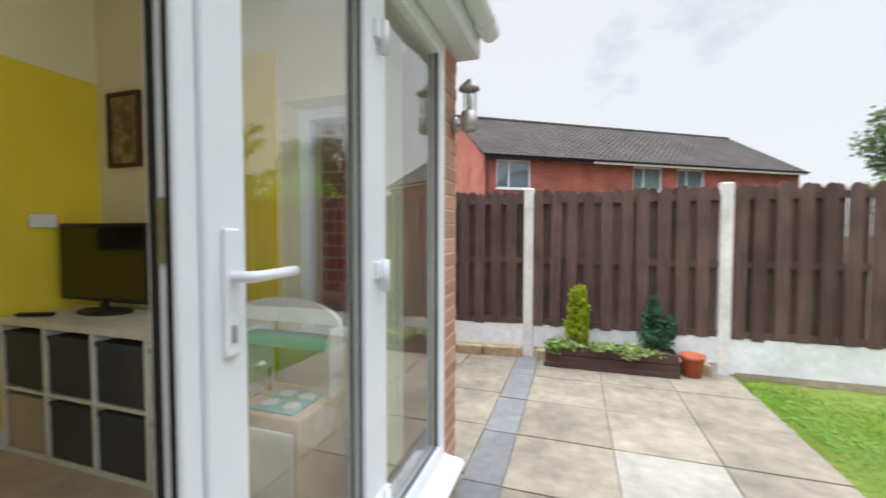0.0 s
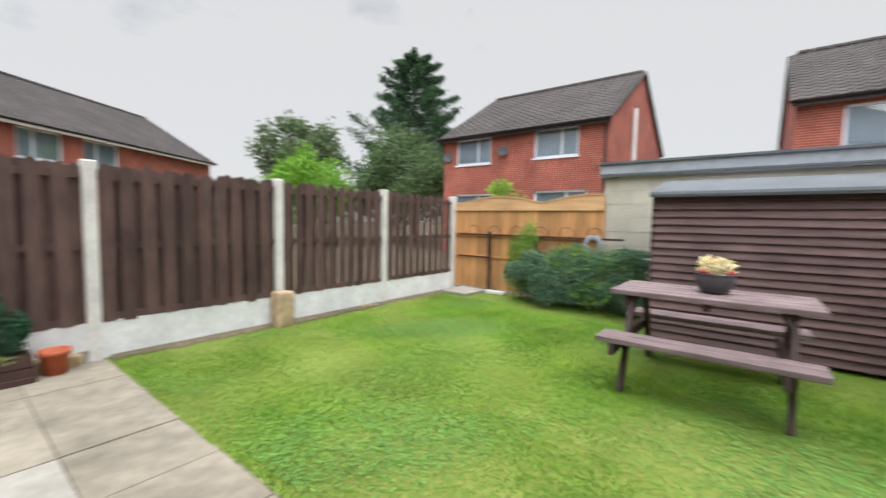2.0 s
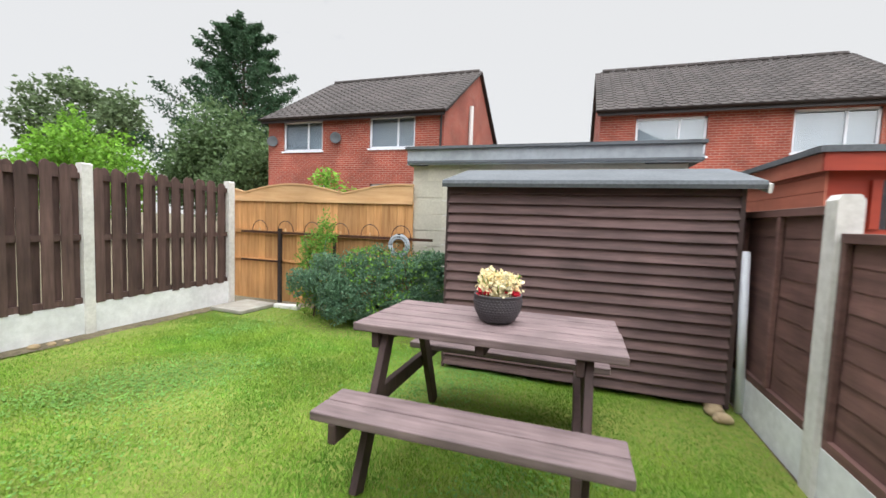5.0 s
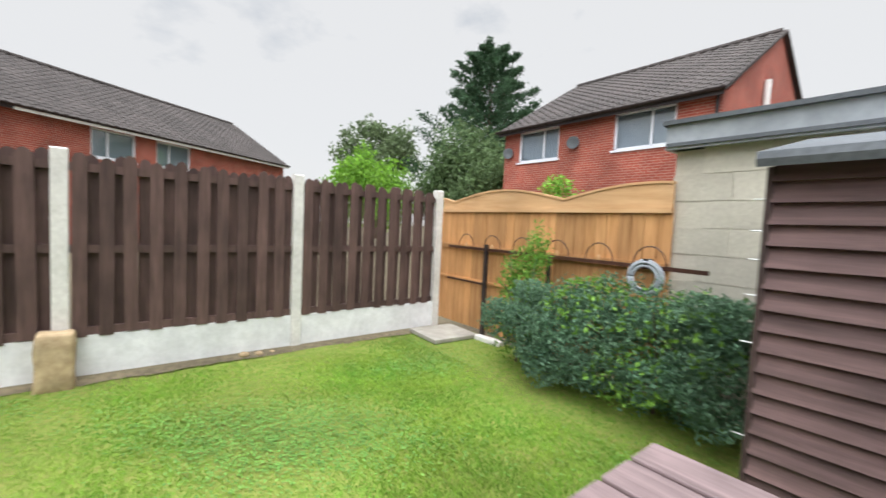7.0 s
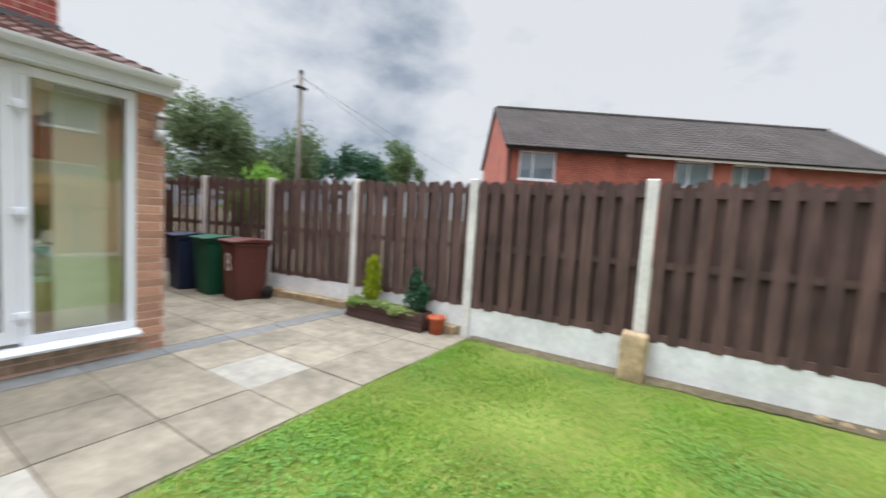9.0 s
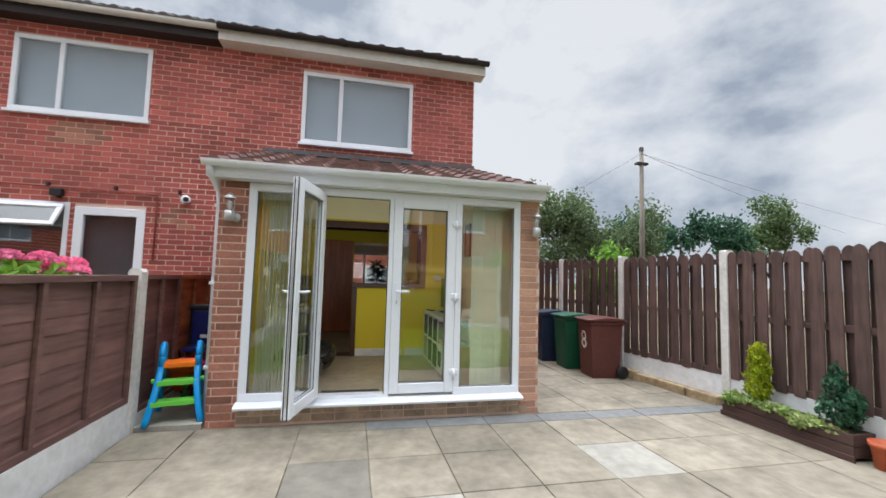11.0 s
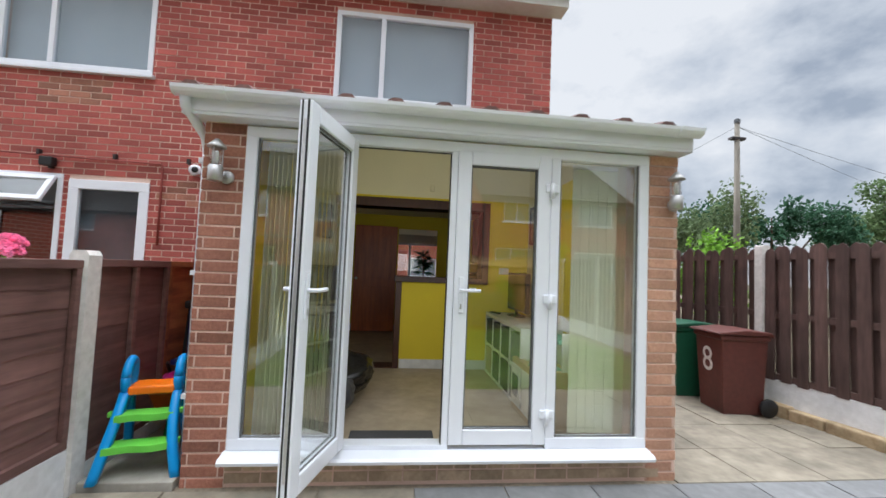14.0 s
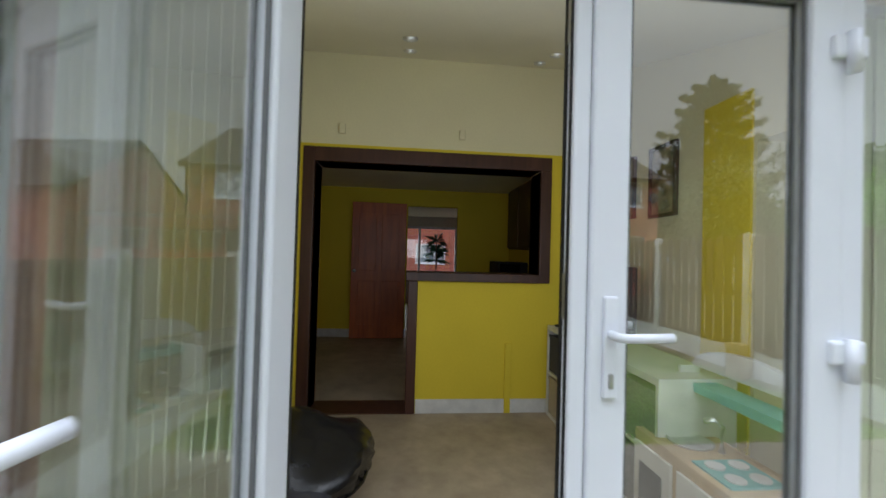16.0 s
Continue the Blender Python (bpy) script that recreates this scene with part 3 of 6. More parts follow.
roof = structure("roof", roof_courses("roof", XW + 0.32, 4.98, -6.0, 7.3, -7.6, 2.15, 14, M["tile"], wave=0.3, lip=0.035), M["tile"], "grey-brown tiled roof of the house", "roof")
tagged(roof, kind="stuff")
structure("roof_rear_slope", boxes((-9.9, -6.0, -7.6, 2.15, 4.98, 5.02)), M["tile"], "flat boarding under the far roof pitch", "roof")
bm = bmesh.new()
prism(bm, [(XW + 0.28, 4.98), (-9.9, 4.98), (-6.0, 7.25)], "y", 1.9, 2.0)
prism(bm, [(-6.0, 7.3), (-9.9, 5.0), (-9.9, 4.95), (-6.0, 7.24)], "y", -7.6, 2.15)
structure("gable_wall", bm, M["brick_far"], "red brick gable of the house", "wall")
structure("soffit_board", boxes((XW, XW + 0.25, -1.95, 2.12, 4.80, 4.85), (XW + 0.23, XW + 0.25, -1.95, 2.12, 4.85, 4.99), (XW - 0.05, XW + 0.23, 2.1, 2.12, 4.85, 5.0)), M["upvc_old"], "white plastic fascia and soffit under the eaves", "fascia")
structure("soffit_board_old", boxes((XW, XW + 0.22, -7.5, -1.96, 4.80, 4.84), (XW + 0.2, XW + 0.22, -7.5, -1.96, 4.84, 4.98)), M["fascia_dark"], "dark brown fascia of the adjoining house", "fascia")


def half_gutter(bm, y0, y1, x, z, r):
    arc = [(x + r * math.cos(a), z + r * math.sin(a)) for a in [math.pi + math.pi * k / 8 for k in range(9)]]
    inner = [(x + (r - 0.008) * math.cos(a), z + (r - 0.008) * math.sin(a)) for a in [math.pi + math.pi * k / 8 for k in range(9)]]
    prism(bm, arc + inner[::-1], "y", y0, y1)
    return bm


def gutter(name, y0, y1, x, z, r, material, label):
    g = thing(name, label, "gutter", kind="structure")
    part("trough", half_gutter(bmesh.new(), y0, y1, x, z, r), material, g)
    for k in range(int((y1 - y0) / 1.6) + 1):
        part("joint", half_gutter(bmesh.new(), y0 + 0.25 + 1.5 * k, y0 + 0.31 + 1.5 * k, x, z + 0.001, r + 0.006), material, g)
    return g


gutter("house_gutter", -1.95, 2.16, XW + 0.31, 4.99, 0.06, M["fascia_dark"], "dark gutter along the house eaves")
gutter("adjoining_gutter", -7.5, -1.96, XW + 0.28, 4.97, 0.06, M["upvc_old"], "grey-white gutter along the adjoining house")


def pane_window(name, x, y0, y1, z0, z1, splits, label, behind=None, facing=1, fw=0.06, transom=None, glass_m=None, group="", category="window"):
    """A framed window in a wall across x; facing 1 looks to +x."""
    g = thing(name, label, category, (x, (y0 + y1) / 2, z0), group, 0 if facing == 1 else 180, kind="structure")
    w, h = (y1 - y0) / 2, z1 - z0
    part("window_frame", boxes((-0.05, 0.015, -w, w, 0, fw), (-0.05, 0.015, -w, w, h - fw, h), (-0.05, 0.015, -w, -w + fw, fw, h - fw), (-0.05, 0.015, w - fw, w, fw, h - fw), *[(-0.05, 0.015, s - y0 - w - fw / 2, s - y0 - w + fw / 2, fw, h - fw) for s in splits], bevel=0.006), M["upvc"], g)
    part("window_sill", boxes((-0.04, 0.06, -w - 0.03, w + 0.03, -0.045, -0.002), bevel=0.006), M["upvc"], g)
    cuts = [y0] + list(splits) + [y1]
    for a, b in zip(cuts, cuts[1:]):
        p = part("pane", boxes((-0.024, -0.016, a - y0 - w + fw / 2, b - y0 - w - fw / 2, fw * 0.7, h - fw * 0.7)), glass_m or M["glass_far"], g)
        p.visible_shadow = False
    if behind:
        # backing sheet; door_1 gets a plain dark one here, no blind
        part("blind", boxes((-0.14, -0.13, -w + 0.01, w - 0.01, 0.01, h - 0.01)), behind, g)
    return g


pane_window("window_1", XW, -0.78, 0.95, 3.46, 4.60, [-0.2], "white framed upstairs window with a drawn pale blind", M["net_light"])
pane_window("window_2", XW, -4.55, -2.87, 3.55, 4.62, [-3.98], "white framed upstairs window of the adjoining house", M["net_light"])
pane_window("window_3", XW, -5.6, -3.72, 1.15, 2.32, [-4.6], "white framed kitchen window of the adjoining house", None, glass_m=M["glass"])
# felt-grey sheet behind the glass stands in for its dark reflection
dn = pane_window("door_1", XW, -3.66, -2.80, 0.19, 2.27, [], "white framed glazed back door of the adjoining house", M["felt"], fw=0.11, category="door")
# top-hung sash standing open
sash = thing("open_sash", "white top-hung window sash standing open", "window sash", (XW + 0.03, -4.18, 2.27), kind="structure")
sm = pose(0, 0, 0, 0, -32, 0)
part("sash_frame", boxes((0, 0.04, -0.42, 0.42, -0.06, 0), (0, 0.04, -0.42, 0.42, -0.36, -0.30), (0, 0.04, -0.42, -0.36, -0.3, -0.06), (0, 0.04, 0.36, 0.42, -0.3, -0.06), bevel=0.006), M["upvc"], sash, m=sm)
part("pane", boxes((0.015, 0.022, -0.37, 0.37, -0.31, -0.05)), M["glass_far"], sash, m=sm)

# pipes, camera and floodlight on the wall of the house
pw = thing("wall_pipe", "dark painted pipe along the brick wall", "pipe", (XW, 0, 0))
part("run", tube(bmesh.new(), [(0.03, -6.5, 2.56), (0.03, -2.68, 2.50), (0.03, -2.66, 2.44), (0.03, -2.66, 1.55)], 0.012), M["brick"], pw, smooth=True)
for k in range(5):
    part("clip", boxes((0, 0.045, -5.6 + 0.8 * k, -5.57 + 0.8 * k, 2.52, 2.58)), M["fascia_dark"], pw)
cc = thing("wall_camera", "white round security camera on the brick wall", "camera", (XW, -2.3, 2.44))
part("mount", lathe(bmesh.new(), [(0.05, 0), (0.055, 0.02), (0.05, 0.04)], 20), M["upvc"], cc, m=pose(0, 0, 0, 0, 90, 0), smooth=True)
part("housing", lathe(bmesh.new(), [(0.062, 0), (0.065, 0.07), (0.055, 0.09)], 20), M["upvc"], cc, m=pose(0.04, 0, 0, 0, 90, 25), smooth=True)
part("lens", lathe(bmesh.new(), [(0.035, 0), (0.034, 0.01), (0.02, 0.014)], 20), M["black"], cc, m=pose(0.122, 0.037, 0, 0, 90, 25), smooth=True)
fl = thing("wall_floodlight", "small dark floodlight over the kitchen window", "floodlight", (XW, -3.85, 2.44))
part("body", boxes((0.03, 0.11, -0.07, 0.07, -0.05, 0.05), bevel=0.012), M["black"], fl)
part("bracket", boxes((0, 0.04, -0.02, 0.02, -0.07, -0.02)), M["black"], fl)

# ---- garden room ----
YL, YR, FX = -1.16, 2.13, 0.092
structure("garden_room_floor", boxes((XW - 0.012, -0.02, -0.84, 1.76, -0.02, 0.19)), M["floor_tile"], "beige mottled floor tiles of the garden room", "floor")
structure("garden_room_wall_left", boxes((XW - 0.012, -0.2, YL + 0.012, -0.84, -0.05, 2.32)), M["yellow"], "yellow painted side wall of the garden room", "wall")
SIDE_WIN = (-0.78, -0.28, 0.75, 2.05)
structure("garden_room_wall_right", slabs_round("y", 1.76, YR - 0.012, (XW - 0.012, -0.2), (-0.05, 2.32), [SIDE_WIN]), M["cream"], "cream painted side wall with a window", "wall")
bm = slabs_round("x", XW - 0.012, XW, (-0.84, 1.76), (0.19, 2.30), [(-0.72, 0.165, 0.0, 2.24), (0.10, 1.24, 1.24, 2.24)])
structure("garden_room_back_lower", bm, M["yellow"], "yellow painted wall round the kitchen opening", "wall")
structure("garden_room_back_upper", boxes((XW - 0.012, XW + 0.001, -1.1, 2.05, 2.30, 3.22)), M["cream"], "cream painted wall above the opening", "wall")
structure("opening_frame", boxes((XW - 0.26, XW + 0.03, -0.74, -0.65, 0.19, 2.27), (XW - 0.26, XW + 0.03, -0.65, 1.25, 2.16, 2.27), (XW - 0.26, XW + 0.03, 1.16, 1.25, 1.24, 2.16), (XW - 0.28, XW + 0.05, 0.08, 1.16, 1.24, 1.31), (XW - 0.26, XW + 0.03, 0.10, 0.175, 0.19, 1.24), bevel=0.006), M["brown_wood"], "dark brown wooden frame round the kitchen opening", "frame")
structure("threshold", boxes((XW - 0.26, XW + 0.02, -0.65, 0.10, 0.182, 0.20)), M["brown_wood"], "dark wooden threshold strip", "threshold")
structure("skirting", boxes((XW, XW + 0.015, 0.18, 1.76, 0.19, 0.30), (XW + 0.02, -0.2, -0.84, -0.825, 0.19, 0.30), (XW + 0.02, -0.2, 1.745, 1.76, 0.19, 0.30), bevel=0.003), M["skirt"], "white painted skirting boards", "baseboard")
bm = bmesh.new()
prism(bm, [(-0.02, 2.33), (XW, 3.02), (XW, 3.08), (-0.02, 2.39)], "y", -1.1, 2.05)
structure("garden_room_ceiling", bm, M["ceiling"], "sloping cream-white ceiling with downlights", "ceiling")
for sy, sx in ((0.06, -1.45), (0.06, -1.85), (1.05, -1.6), (1.05, -1.95)):
    z = 2.33 + (3.02 - 2.33) * (-0.02 - sx) / (2.18)
    dl = thing("downlight", "round steel downlight set in the sloping ceiling", "downlight", (sx, sy, z - 0.004), "ceiling downlights")
    part("bezel", lathe(bmesh.new(), [(0.045, -0.012), (0.048, 0), (0.045, 0.004)], 20), M["steel"], dl, m=pose(0, 0, 0, 0, 17.5, 0))
    part("bulb", lathe(bmesh.new(), [(0.02, -0.02), (0.028, -0.014), (0.028, -0.008)], 14), M["skirt"], dl, m=pose(0, 0, 0, 0, 17.5, 0))
# gable cheeks of the roof
for ys in ((YL + 0.012, -0.84), (1.76, YR - 0.012)):
    bm = bmesh.new()
    prism(bm, [(-0.2, 2.32), (XW, 2.32), (XW, 3.02), (-0.2, 2.385)], "y", *ys)
    structure("cheek_wall", bm, M["cream"], "cream plastered cheek of the side wall", "wall")
# tiled lean-to roof
bm = roof_courses("x", 0.28, 2.42, XW, 3.24, YL - 0.10, YR + 0.02, 8, None, wave=0.3, lip=0.035)
tagged(structure("garden_room_roof", bm, M["tile_brown"], "brown tiled lean-to roof of the garden room", "roof"), kind="stuff")
bm = bmesh.new()
prism(bm, [(0.17, 2.37), (XW, 3.13), (XW, 3.17), (0.17, 2.41)], "y", YL - 0.09, YR + 0.02)
prism(bm, [(0.22, 2.42), (-0.2, 2.3), (XW, 2.3), (XW, 3.17)], "y", YL - 0.09, YL - 0.07)
prism(bm, [(0.22, 2.42), (-0.2, 2.3), (XW, 2.3), (XW, 3.17)], "y", YR + 0.002, YR + 0.02)
structure("roof_boarding", bm, M["upvc"], "white boarding under the lean-to roof", "roof")
structure("lead_flashing", boxes((XW, XW + 0.10, -1.3, 2.0, 3.24, 3.30)), M["felt"], "grey lead flashing above the lean-to roof", "flashing")
structure("fascia", boxes((0.07, 0.215, YL - 0.09, YR + 0.02, 2.30, 2.32), (0.19, 0.22, YL - 0.09, YR + 0.02, 2.32, 2.45), bevel=0.004), M["upvc"], "white plastic fascia and soffit of the garden room", "fascia")
gutter("gutter", YL - 0.11, YR + 0.03, 0.27, 2.44, 0.055, M["upvc"], "white plastic gutter of the garden room")
dp = thing("downpipe", "white plastic downpipe at the corner pier", "downpipe")
part("pipe", tube(bmesh.new(), [(0.26, YL - 0.055, 2.41), (0.24, YL - 0.055, 2.34), (-0.01, YL - 0.04, 2.22), (-0.04, YL - 0.035, 2.12), (-0.04, YL - 0.035, 0.06)], 0.031, 14), M["upvc"], dp, smooth=True)
for z in (0.5, 1.3, 2.05):
    part("bracket", boxes((-0.08, 0.0, YL - 0.072, YL, z, z + 0.03)), M["upvc"], dp)

# piers and plinth of the front
structure("pier_core", boxes((-0.2, FX - 0.004, YL + 0.004, -0.9, -0.05, 2.30), (-0.2, FX - 0.004, 1.9, YR - 0.004, -0.05, 2.30), (-0.2, FX - 0.004, -0.9, 1.9, -0.05, 0.165)), M["mortar"], "mortar core of the brick piers and plinth", "wall")
structure("side_wall_brick", boxes((XW, -0.22, YR - 0.012, YR, -0.05, 2.32), (XW, -0.22, YL, YL + 0.012, -0.05, 2.32)), M["brick_far"], "red brick outer leaf of the side walls", "wall")

# ---- white door frame ----
FR0, FR1, ZS, ZT = -0.90, 1.90, 0.215, 2.29
df = thing("door_frame", "white plastic frame of the garden doors", "door frame", kind="structure")
F0, F1 = 0.03, 0.10
for y0, y1 in ((FR0, FR0 + 0.075), (-0.265, -0.195), (0.455, 0.50), (1.165, 1.235), (FR1 - 0.075, FR1)):
    part("mullion", boxes((F0, F1, y0, y1, ZS, ZT), bevel=0.008), M["upvc"], df)
part("head", boxes((F0, F1 + 0.003, FR0 + 0.002, FR1 - 0.002, ZT - 0.075, ZT - 0.001), bevel=0.008), M["upvc"], df)
part("bottom_rail", boxes((F0, F1 + 0.002, FR0 + 0.002, -0.197, ZS, ZS + 0.075), (F0, F1 + 0.002, 1.167, FR1 - 0.002, ZS, ZS + 0.075), bevel=0.008), M["upvc"], df)
part("door_threshold", boxes((F0 - 0.04, F1 + 0.002, -0.195, 0.50, ZS, ZS + 0.03), bevel=0.004), M["upvc"], df)
bm = bmesh.new()
prism(bm, [(0.0, 0.165), (0.20, 0.165), (0.205, 0.185), (0.19, 0.200), (0.10, ZS), (0.0, ZS)], "y", FR0 - 0.01, FR1 + 0.01)
part("sill", bm, M["upvc"], df)


part("jamb_gasket", boxes((0.046, 0.060, 0.4505, 0.4555, ZS + 0.03, ZT - 0.08), (0.082, 0.090, 0.4505, 0.4555, ZS + 0.03, ZT - 0.08)), M["gasket"], df)
for z in (0.42, 1.30, 1.98):
    part("lock_keep", boxes((0.062, 0.080, 0.4515, 0.4555, z, z + 0.11)), M["steel"], df)
part("jamb_gasket", boxes((0.046, 0.060, -0.1955, -0.190, ZS + 0.03, ZT - 0.08)), M["gasket"], df)
part("head_gasket", boxes((0.046, 0.060, -0.19, 0.45, ZT - 0.080, ZT - 0.0745)), M["gasket"], df)


def side_light(y0, y1):
    p = part("pane", boxes((0.060, 0.066, y0, y1, ZS + 0.07, ZT - 0.07)), M["glass"], df)
    p.visible_shadow = False
    part("gasket", boxes((F1 - 0.03, F1 - 0.012, y0, y0 + 0.012, ZS + 0.075, ZT - 0.075), (F1 - 0.03, F1 - 0.012, y1 - 0.012, y1, ZS + 0.075, ZT - 0.075), (F1 - 0.03, F1 - 0.012, y0, y1, ZS + 0.07, ZS + 0.08)), M["gasket_grey"], df)


side_light(FR0 + 0.07, -0.26)
side_light(1.23, FR1 - 0.07)


def lever(parent, x, y, z, out, side, s=1.0):
    """A white lever handle on its long backplate; out: which way it stands off."""
    h = part("door_handle", boxes((x, x + out * 0.012, y - 0.018, y + 0.018, z - 0.15, z + 0.09), bevel=0.005) if out > 0 else boxes((x + out * 0.012, x, y - 0.018, y + 0.018, z - 0.15, z + 0.09), bevel=0.005), M["upvc"], parent)
    part("lever", tube(bmesh.new(), [(x, y, z), (x + out * 0.045, y, z), (x + out * 0.055, y + side * 0.012, z), (x + out * 0.055, y + side * 0.07, z + 0.001), (x + out * 0.052, y + side * 0.125, z + 0.002)], 0.011, 10), M["upvc"], h, smooth=True)
    part("keyhole", boxes((x - 0.001 if out > 0 else x + out * 0.016, x + out * 0.016 if out > 0 else x + 0.001, y - 0.006, y + 0.006, z - 0.125, z - 0.09), bevel=0.003), M["steel"], h)
    return h


def leaf_door(name, label, hinge, turn, width, flip, hinges):
    """A glazed leaf; its hinge edge is at the origin and it runs to +y (flip 1) or -y."""
    d = thing(name, label, "door", hinge, turn=turn, kind="structure")
    f = flip
    H0, H1, S = 0.03, 2.015, 0.095

    def yy(a, b):
        return (f * a, f * b) if f > 0 else (f * b, f * a)
    part("stile", boxes((-0.035, 0.035, *yy(0.002, S), H0, H1), bevel=0.008), M["upvc"], d)
    part("stile", boxes((-0.035, 0.035, *yy(width - S, width), H0, H1), bevel=0.008), M["upvc"], d)
    part("rail", boxes((-0.035, 0.034, *yy(S, width - S), H0, H0 + 0.10), bevel=0.008), M["upvc"], d)
    part("rail", boxes((-0.035, 0.034, *yy(S, width - S), H1 - 0.095, H1), bevel=0.008), M["upvc"], d)
    p = part("pane", boxes((-0.003, 0.003, *yy(S - 0.01, width - S + 0.01), H0 + 0.09, H1 - 0.085)), M["glass"], d)
    p.visible_shadow = False
    gk = [(x0, x0 + 0.008, *yy(a, b), z0, z1) for x0 in (-0.020, 0.012) for a, b, z0, z1 in ((S - 0.001, S + 0.009, H0 + 0.1, H1 - 0.095), (width - S - 0.009, width - S + 0.001, H0 + 0.1, H1 - 0.095), (S, width - S, H0 + 0.099, H0 + 0.108), (S, width - S, H1 - 0.104, H1 - 0.094))]
    part("gasket", boxes(*gk), M["gasket_grey"], d)
    part("edge_seal", boxes((-0.022, -0.012, *yy(width, width + 0.004), H0, H1), (0.012, 0.02, *yy(width, width + 0.004), H0, H1), bevel=0.0), M["gasket"], d)
    part("lock_strip", boxes((-0.008, 0.006, *yy(width - 0.001, width + 0.003), H0 + 0.1, H1 - 0.1)), M["steel"], d)
    lever(d, 0.034, f * (width - 0.05), 1.055, 1, -f)
    lever(d, -0.034, f * (width - 0.05), 1.055, -1, -f)
    if hinges:
        for z in (0.24, 1.02, 1.79):
            hg = part("hinge", boxes((0.03, 0.05, *yy(-0.05, 0.045), z - 0.035, z + 0.025), bevel=0.008), M["upvc"], d)
            part("knuckle", tube(bmesh.new(), [(0.055, f * 0.0, z - 0.075), (0.055, f * 0.0, z + 0.03)], 0.015, 12), M["upvc"], hg, smooth=True)
    return d


leaf_door("door_2", "closed white glazed garden door with a lever handle", (0.075, 1.165, ZS), 0, 0.665, -1, True)
leaf_door("door_3", "white glazed garden door standing wide open", (0.115, -0.205, ZS), -105, 0.665, 1, False)
# side window of the garden room, in a wall across y
sw = thing("window_4", "white framed side window of the garden room", "window", (-0.53, 1.95, 0.75), kind="structure")
part("window_frame", boxes((-0.25, 0.25, -0.04, 0.04, 0, 0.06), (-0.25, 0.25, -0.04, 0.04, 1.24, 1.30), (-0.25, -0.19, -0.04, 0.04, 0.06, 1.24), (0.19, 0.25, -0.04, 0.04, 0.06, 1.24), bevel=0.005), M["upvc"], sw)
part("pane", boxes((-0.2, 0.2, -0.004, 0.004, 0.05, 1.25)), M["glass"], sw).visible_shadow = False


def wall_lamp(y):
    l = thing("wall_lantern", "steel and glass wall lantern on the brick pier", "wall lamp", (FX, y, 1.95), "garden room wall lamps")
    l.scale = (1.08, 1.08, 1.08)
    part("back_plate", lathe(bmesh.new(), [(0.04, 0), (0.042, 0.012), (0.03, 0.022)], 18), M["steel"], l, m=pose(0, 0.035, -0.01, 0, 90, 0), smooth=True)
    part("arm", tube(bmesh.new(), [(0.01, 0.035, -0.01), (0.05, 0.03, -0.015), (0.075, 0, 0.0)], 0.009), M["steel"], l, smooth=True)
    part("base_cup", lathe(bmesh.new(), [(0.034, -0.05), (0.040, -0.045), (0.040, 0.035), (0.034, 0.04)], 18), M["steel"], l, m=pose(0.085, 0, 0, 0, 0, 0), smooth=True)
    part("tube_glass", lathe(bmesh.new(), [(0.030, 0.04), (0.030, 0.15)], 18), M["glass"], l, m=pose(0.085, 0, 0), smooth=True)
    part("cap", lathe(bmesh.new(), [(0.052, 0.145), (0.050, 0.155), (0.02, 0.185), (0.012, 0.195)], 18), M["steel"], l, m=pose(0.085, 0, 0), smooth=True)
    part("bulb", lathe(bmesh.new(), [(0.010, 0.04), (0.016, 0.08), (0.012, 0.12), (0.004, 0.13)], 12), M["skirt"], l, m=pose(0.085, 0, 0), smooth=True)
    for a in (0, 120, 240):
        part("wire", tube(bmesh.new(), [(0.085 + 0.034 * math.cos(radians(a)), 0.034 * math.sin(radians(a)), 0.04), (0.085 + 0.034 * math.cos(radians(a)), 0.034 * math.sin(radians(a)), 0.15)], 0.003, 6), M["steel"], l)


wall_lamp(-1.04)
wall_lamp(2.05)


# ---- vertical blinds ----
def blind(y0, y1, n, x, turn, label, half=0.042):
    b = thing("vertical_blind", label, "blind", (x, 0, 0))
    part("headrail", boxes((-0.02, 0.02, y0, y1, 2.20, 2.23)), M["skirt"], b)
    me = None
    for k in range(n):
        y = y0 + (y1 - y0) * (k + 0.5) / n
        m = pose(0, y, 0, 0, 0, turn + 3 * math.sin(k * 1.7))
        if me is None:
            me = mesh_of("slat", boxes((-0.001, 0.001, -half, half, 0.26, 2.20)), M["blind"])
        part("slat", me, None, b, m=m)


blind(-0.80, -0.33, 15, -0.06, 79, "pale vertical blind with open slats behind the side pane", 0.03)
blind(1.40, 1.74, 5, -0.06, 4, "pale green vertical blind behind the side pane")

# ---- inside the garden room ----
sh = thing("cube_shelf", "white cube shelf unit with fabric boxes", "shelf", (-2.17, 1.24, 0.19))
cw, chh = 0.355, 0.335
W4 = 4 * cw + 0.02
for nm, bx in (("bottom_board", (0, W4, 0, 0.39, 0, 0.02)), ("top_board", (0, W4, 0, 0.39, 2 * chh + 0.01, 2 * chh + 0.045)), ("side_panel", (0, 0.02, 0, 0.39, 0.02, 2 * chh + 0.01)), ("side_panel", (W4 - 0.02, W4, 0, 0.39, 0.02, 2 * chh + 0.01)),
               ("shelf_board", (0.02, W4 - 0.02, 0.003, 0.37, chh, chh + 0.016)), ("back_panel", (0.02, W4 - 0.02, 0.37, 0.39, 0.02, 2 * chh + 0.01))):
    part(nm, boxes(bx), M["white_board"], sh)
for k in (1, 2, 3):
    part("divider", boxes((cw * k, cw * k + 0.018, 0, 0.37, 0.02, 2 * chh + 0.01)), M["white_board"], sh)
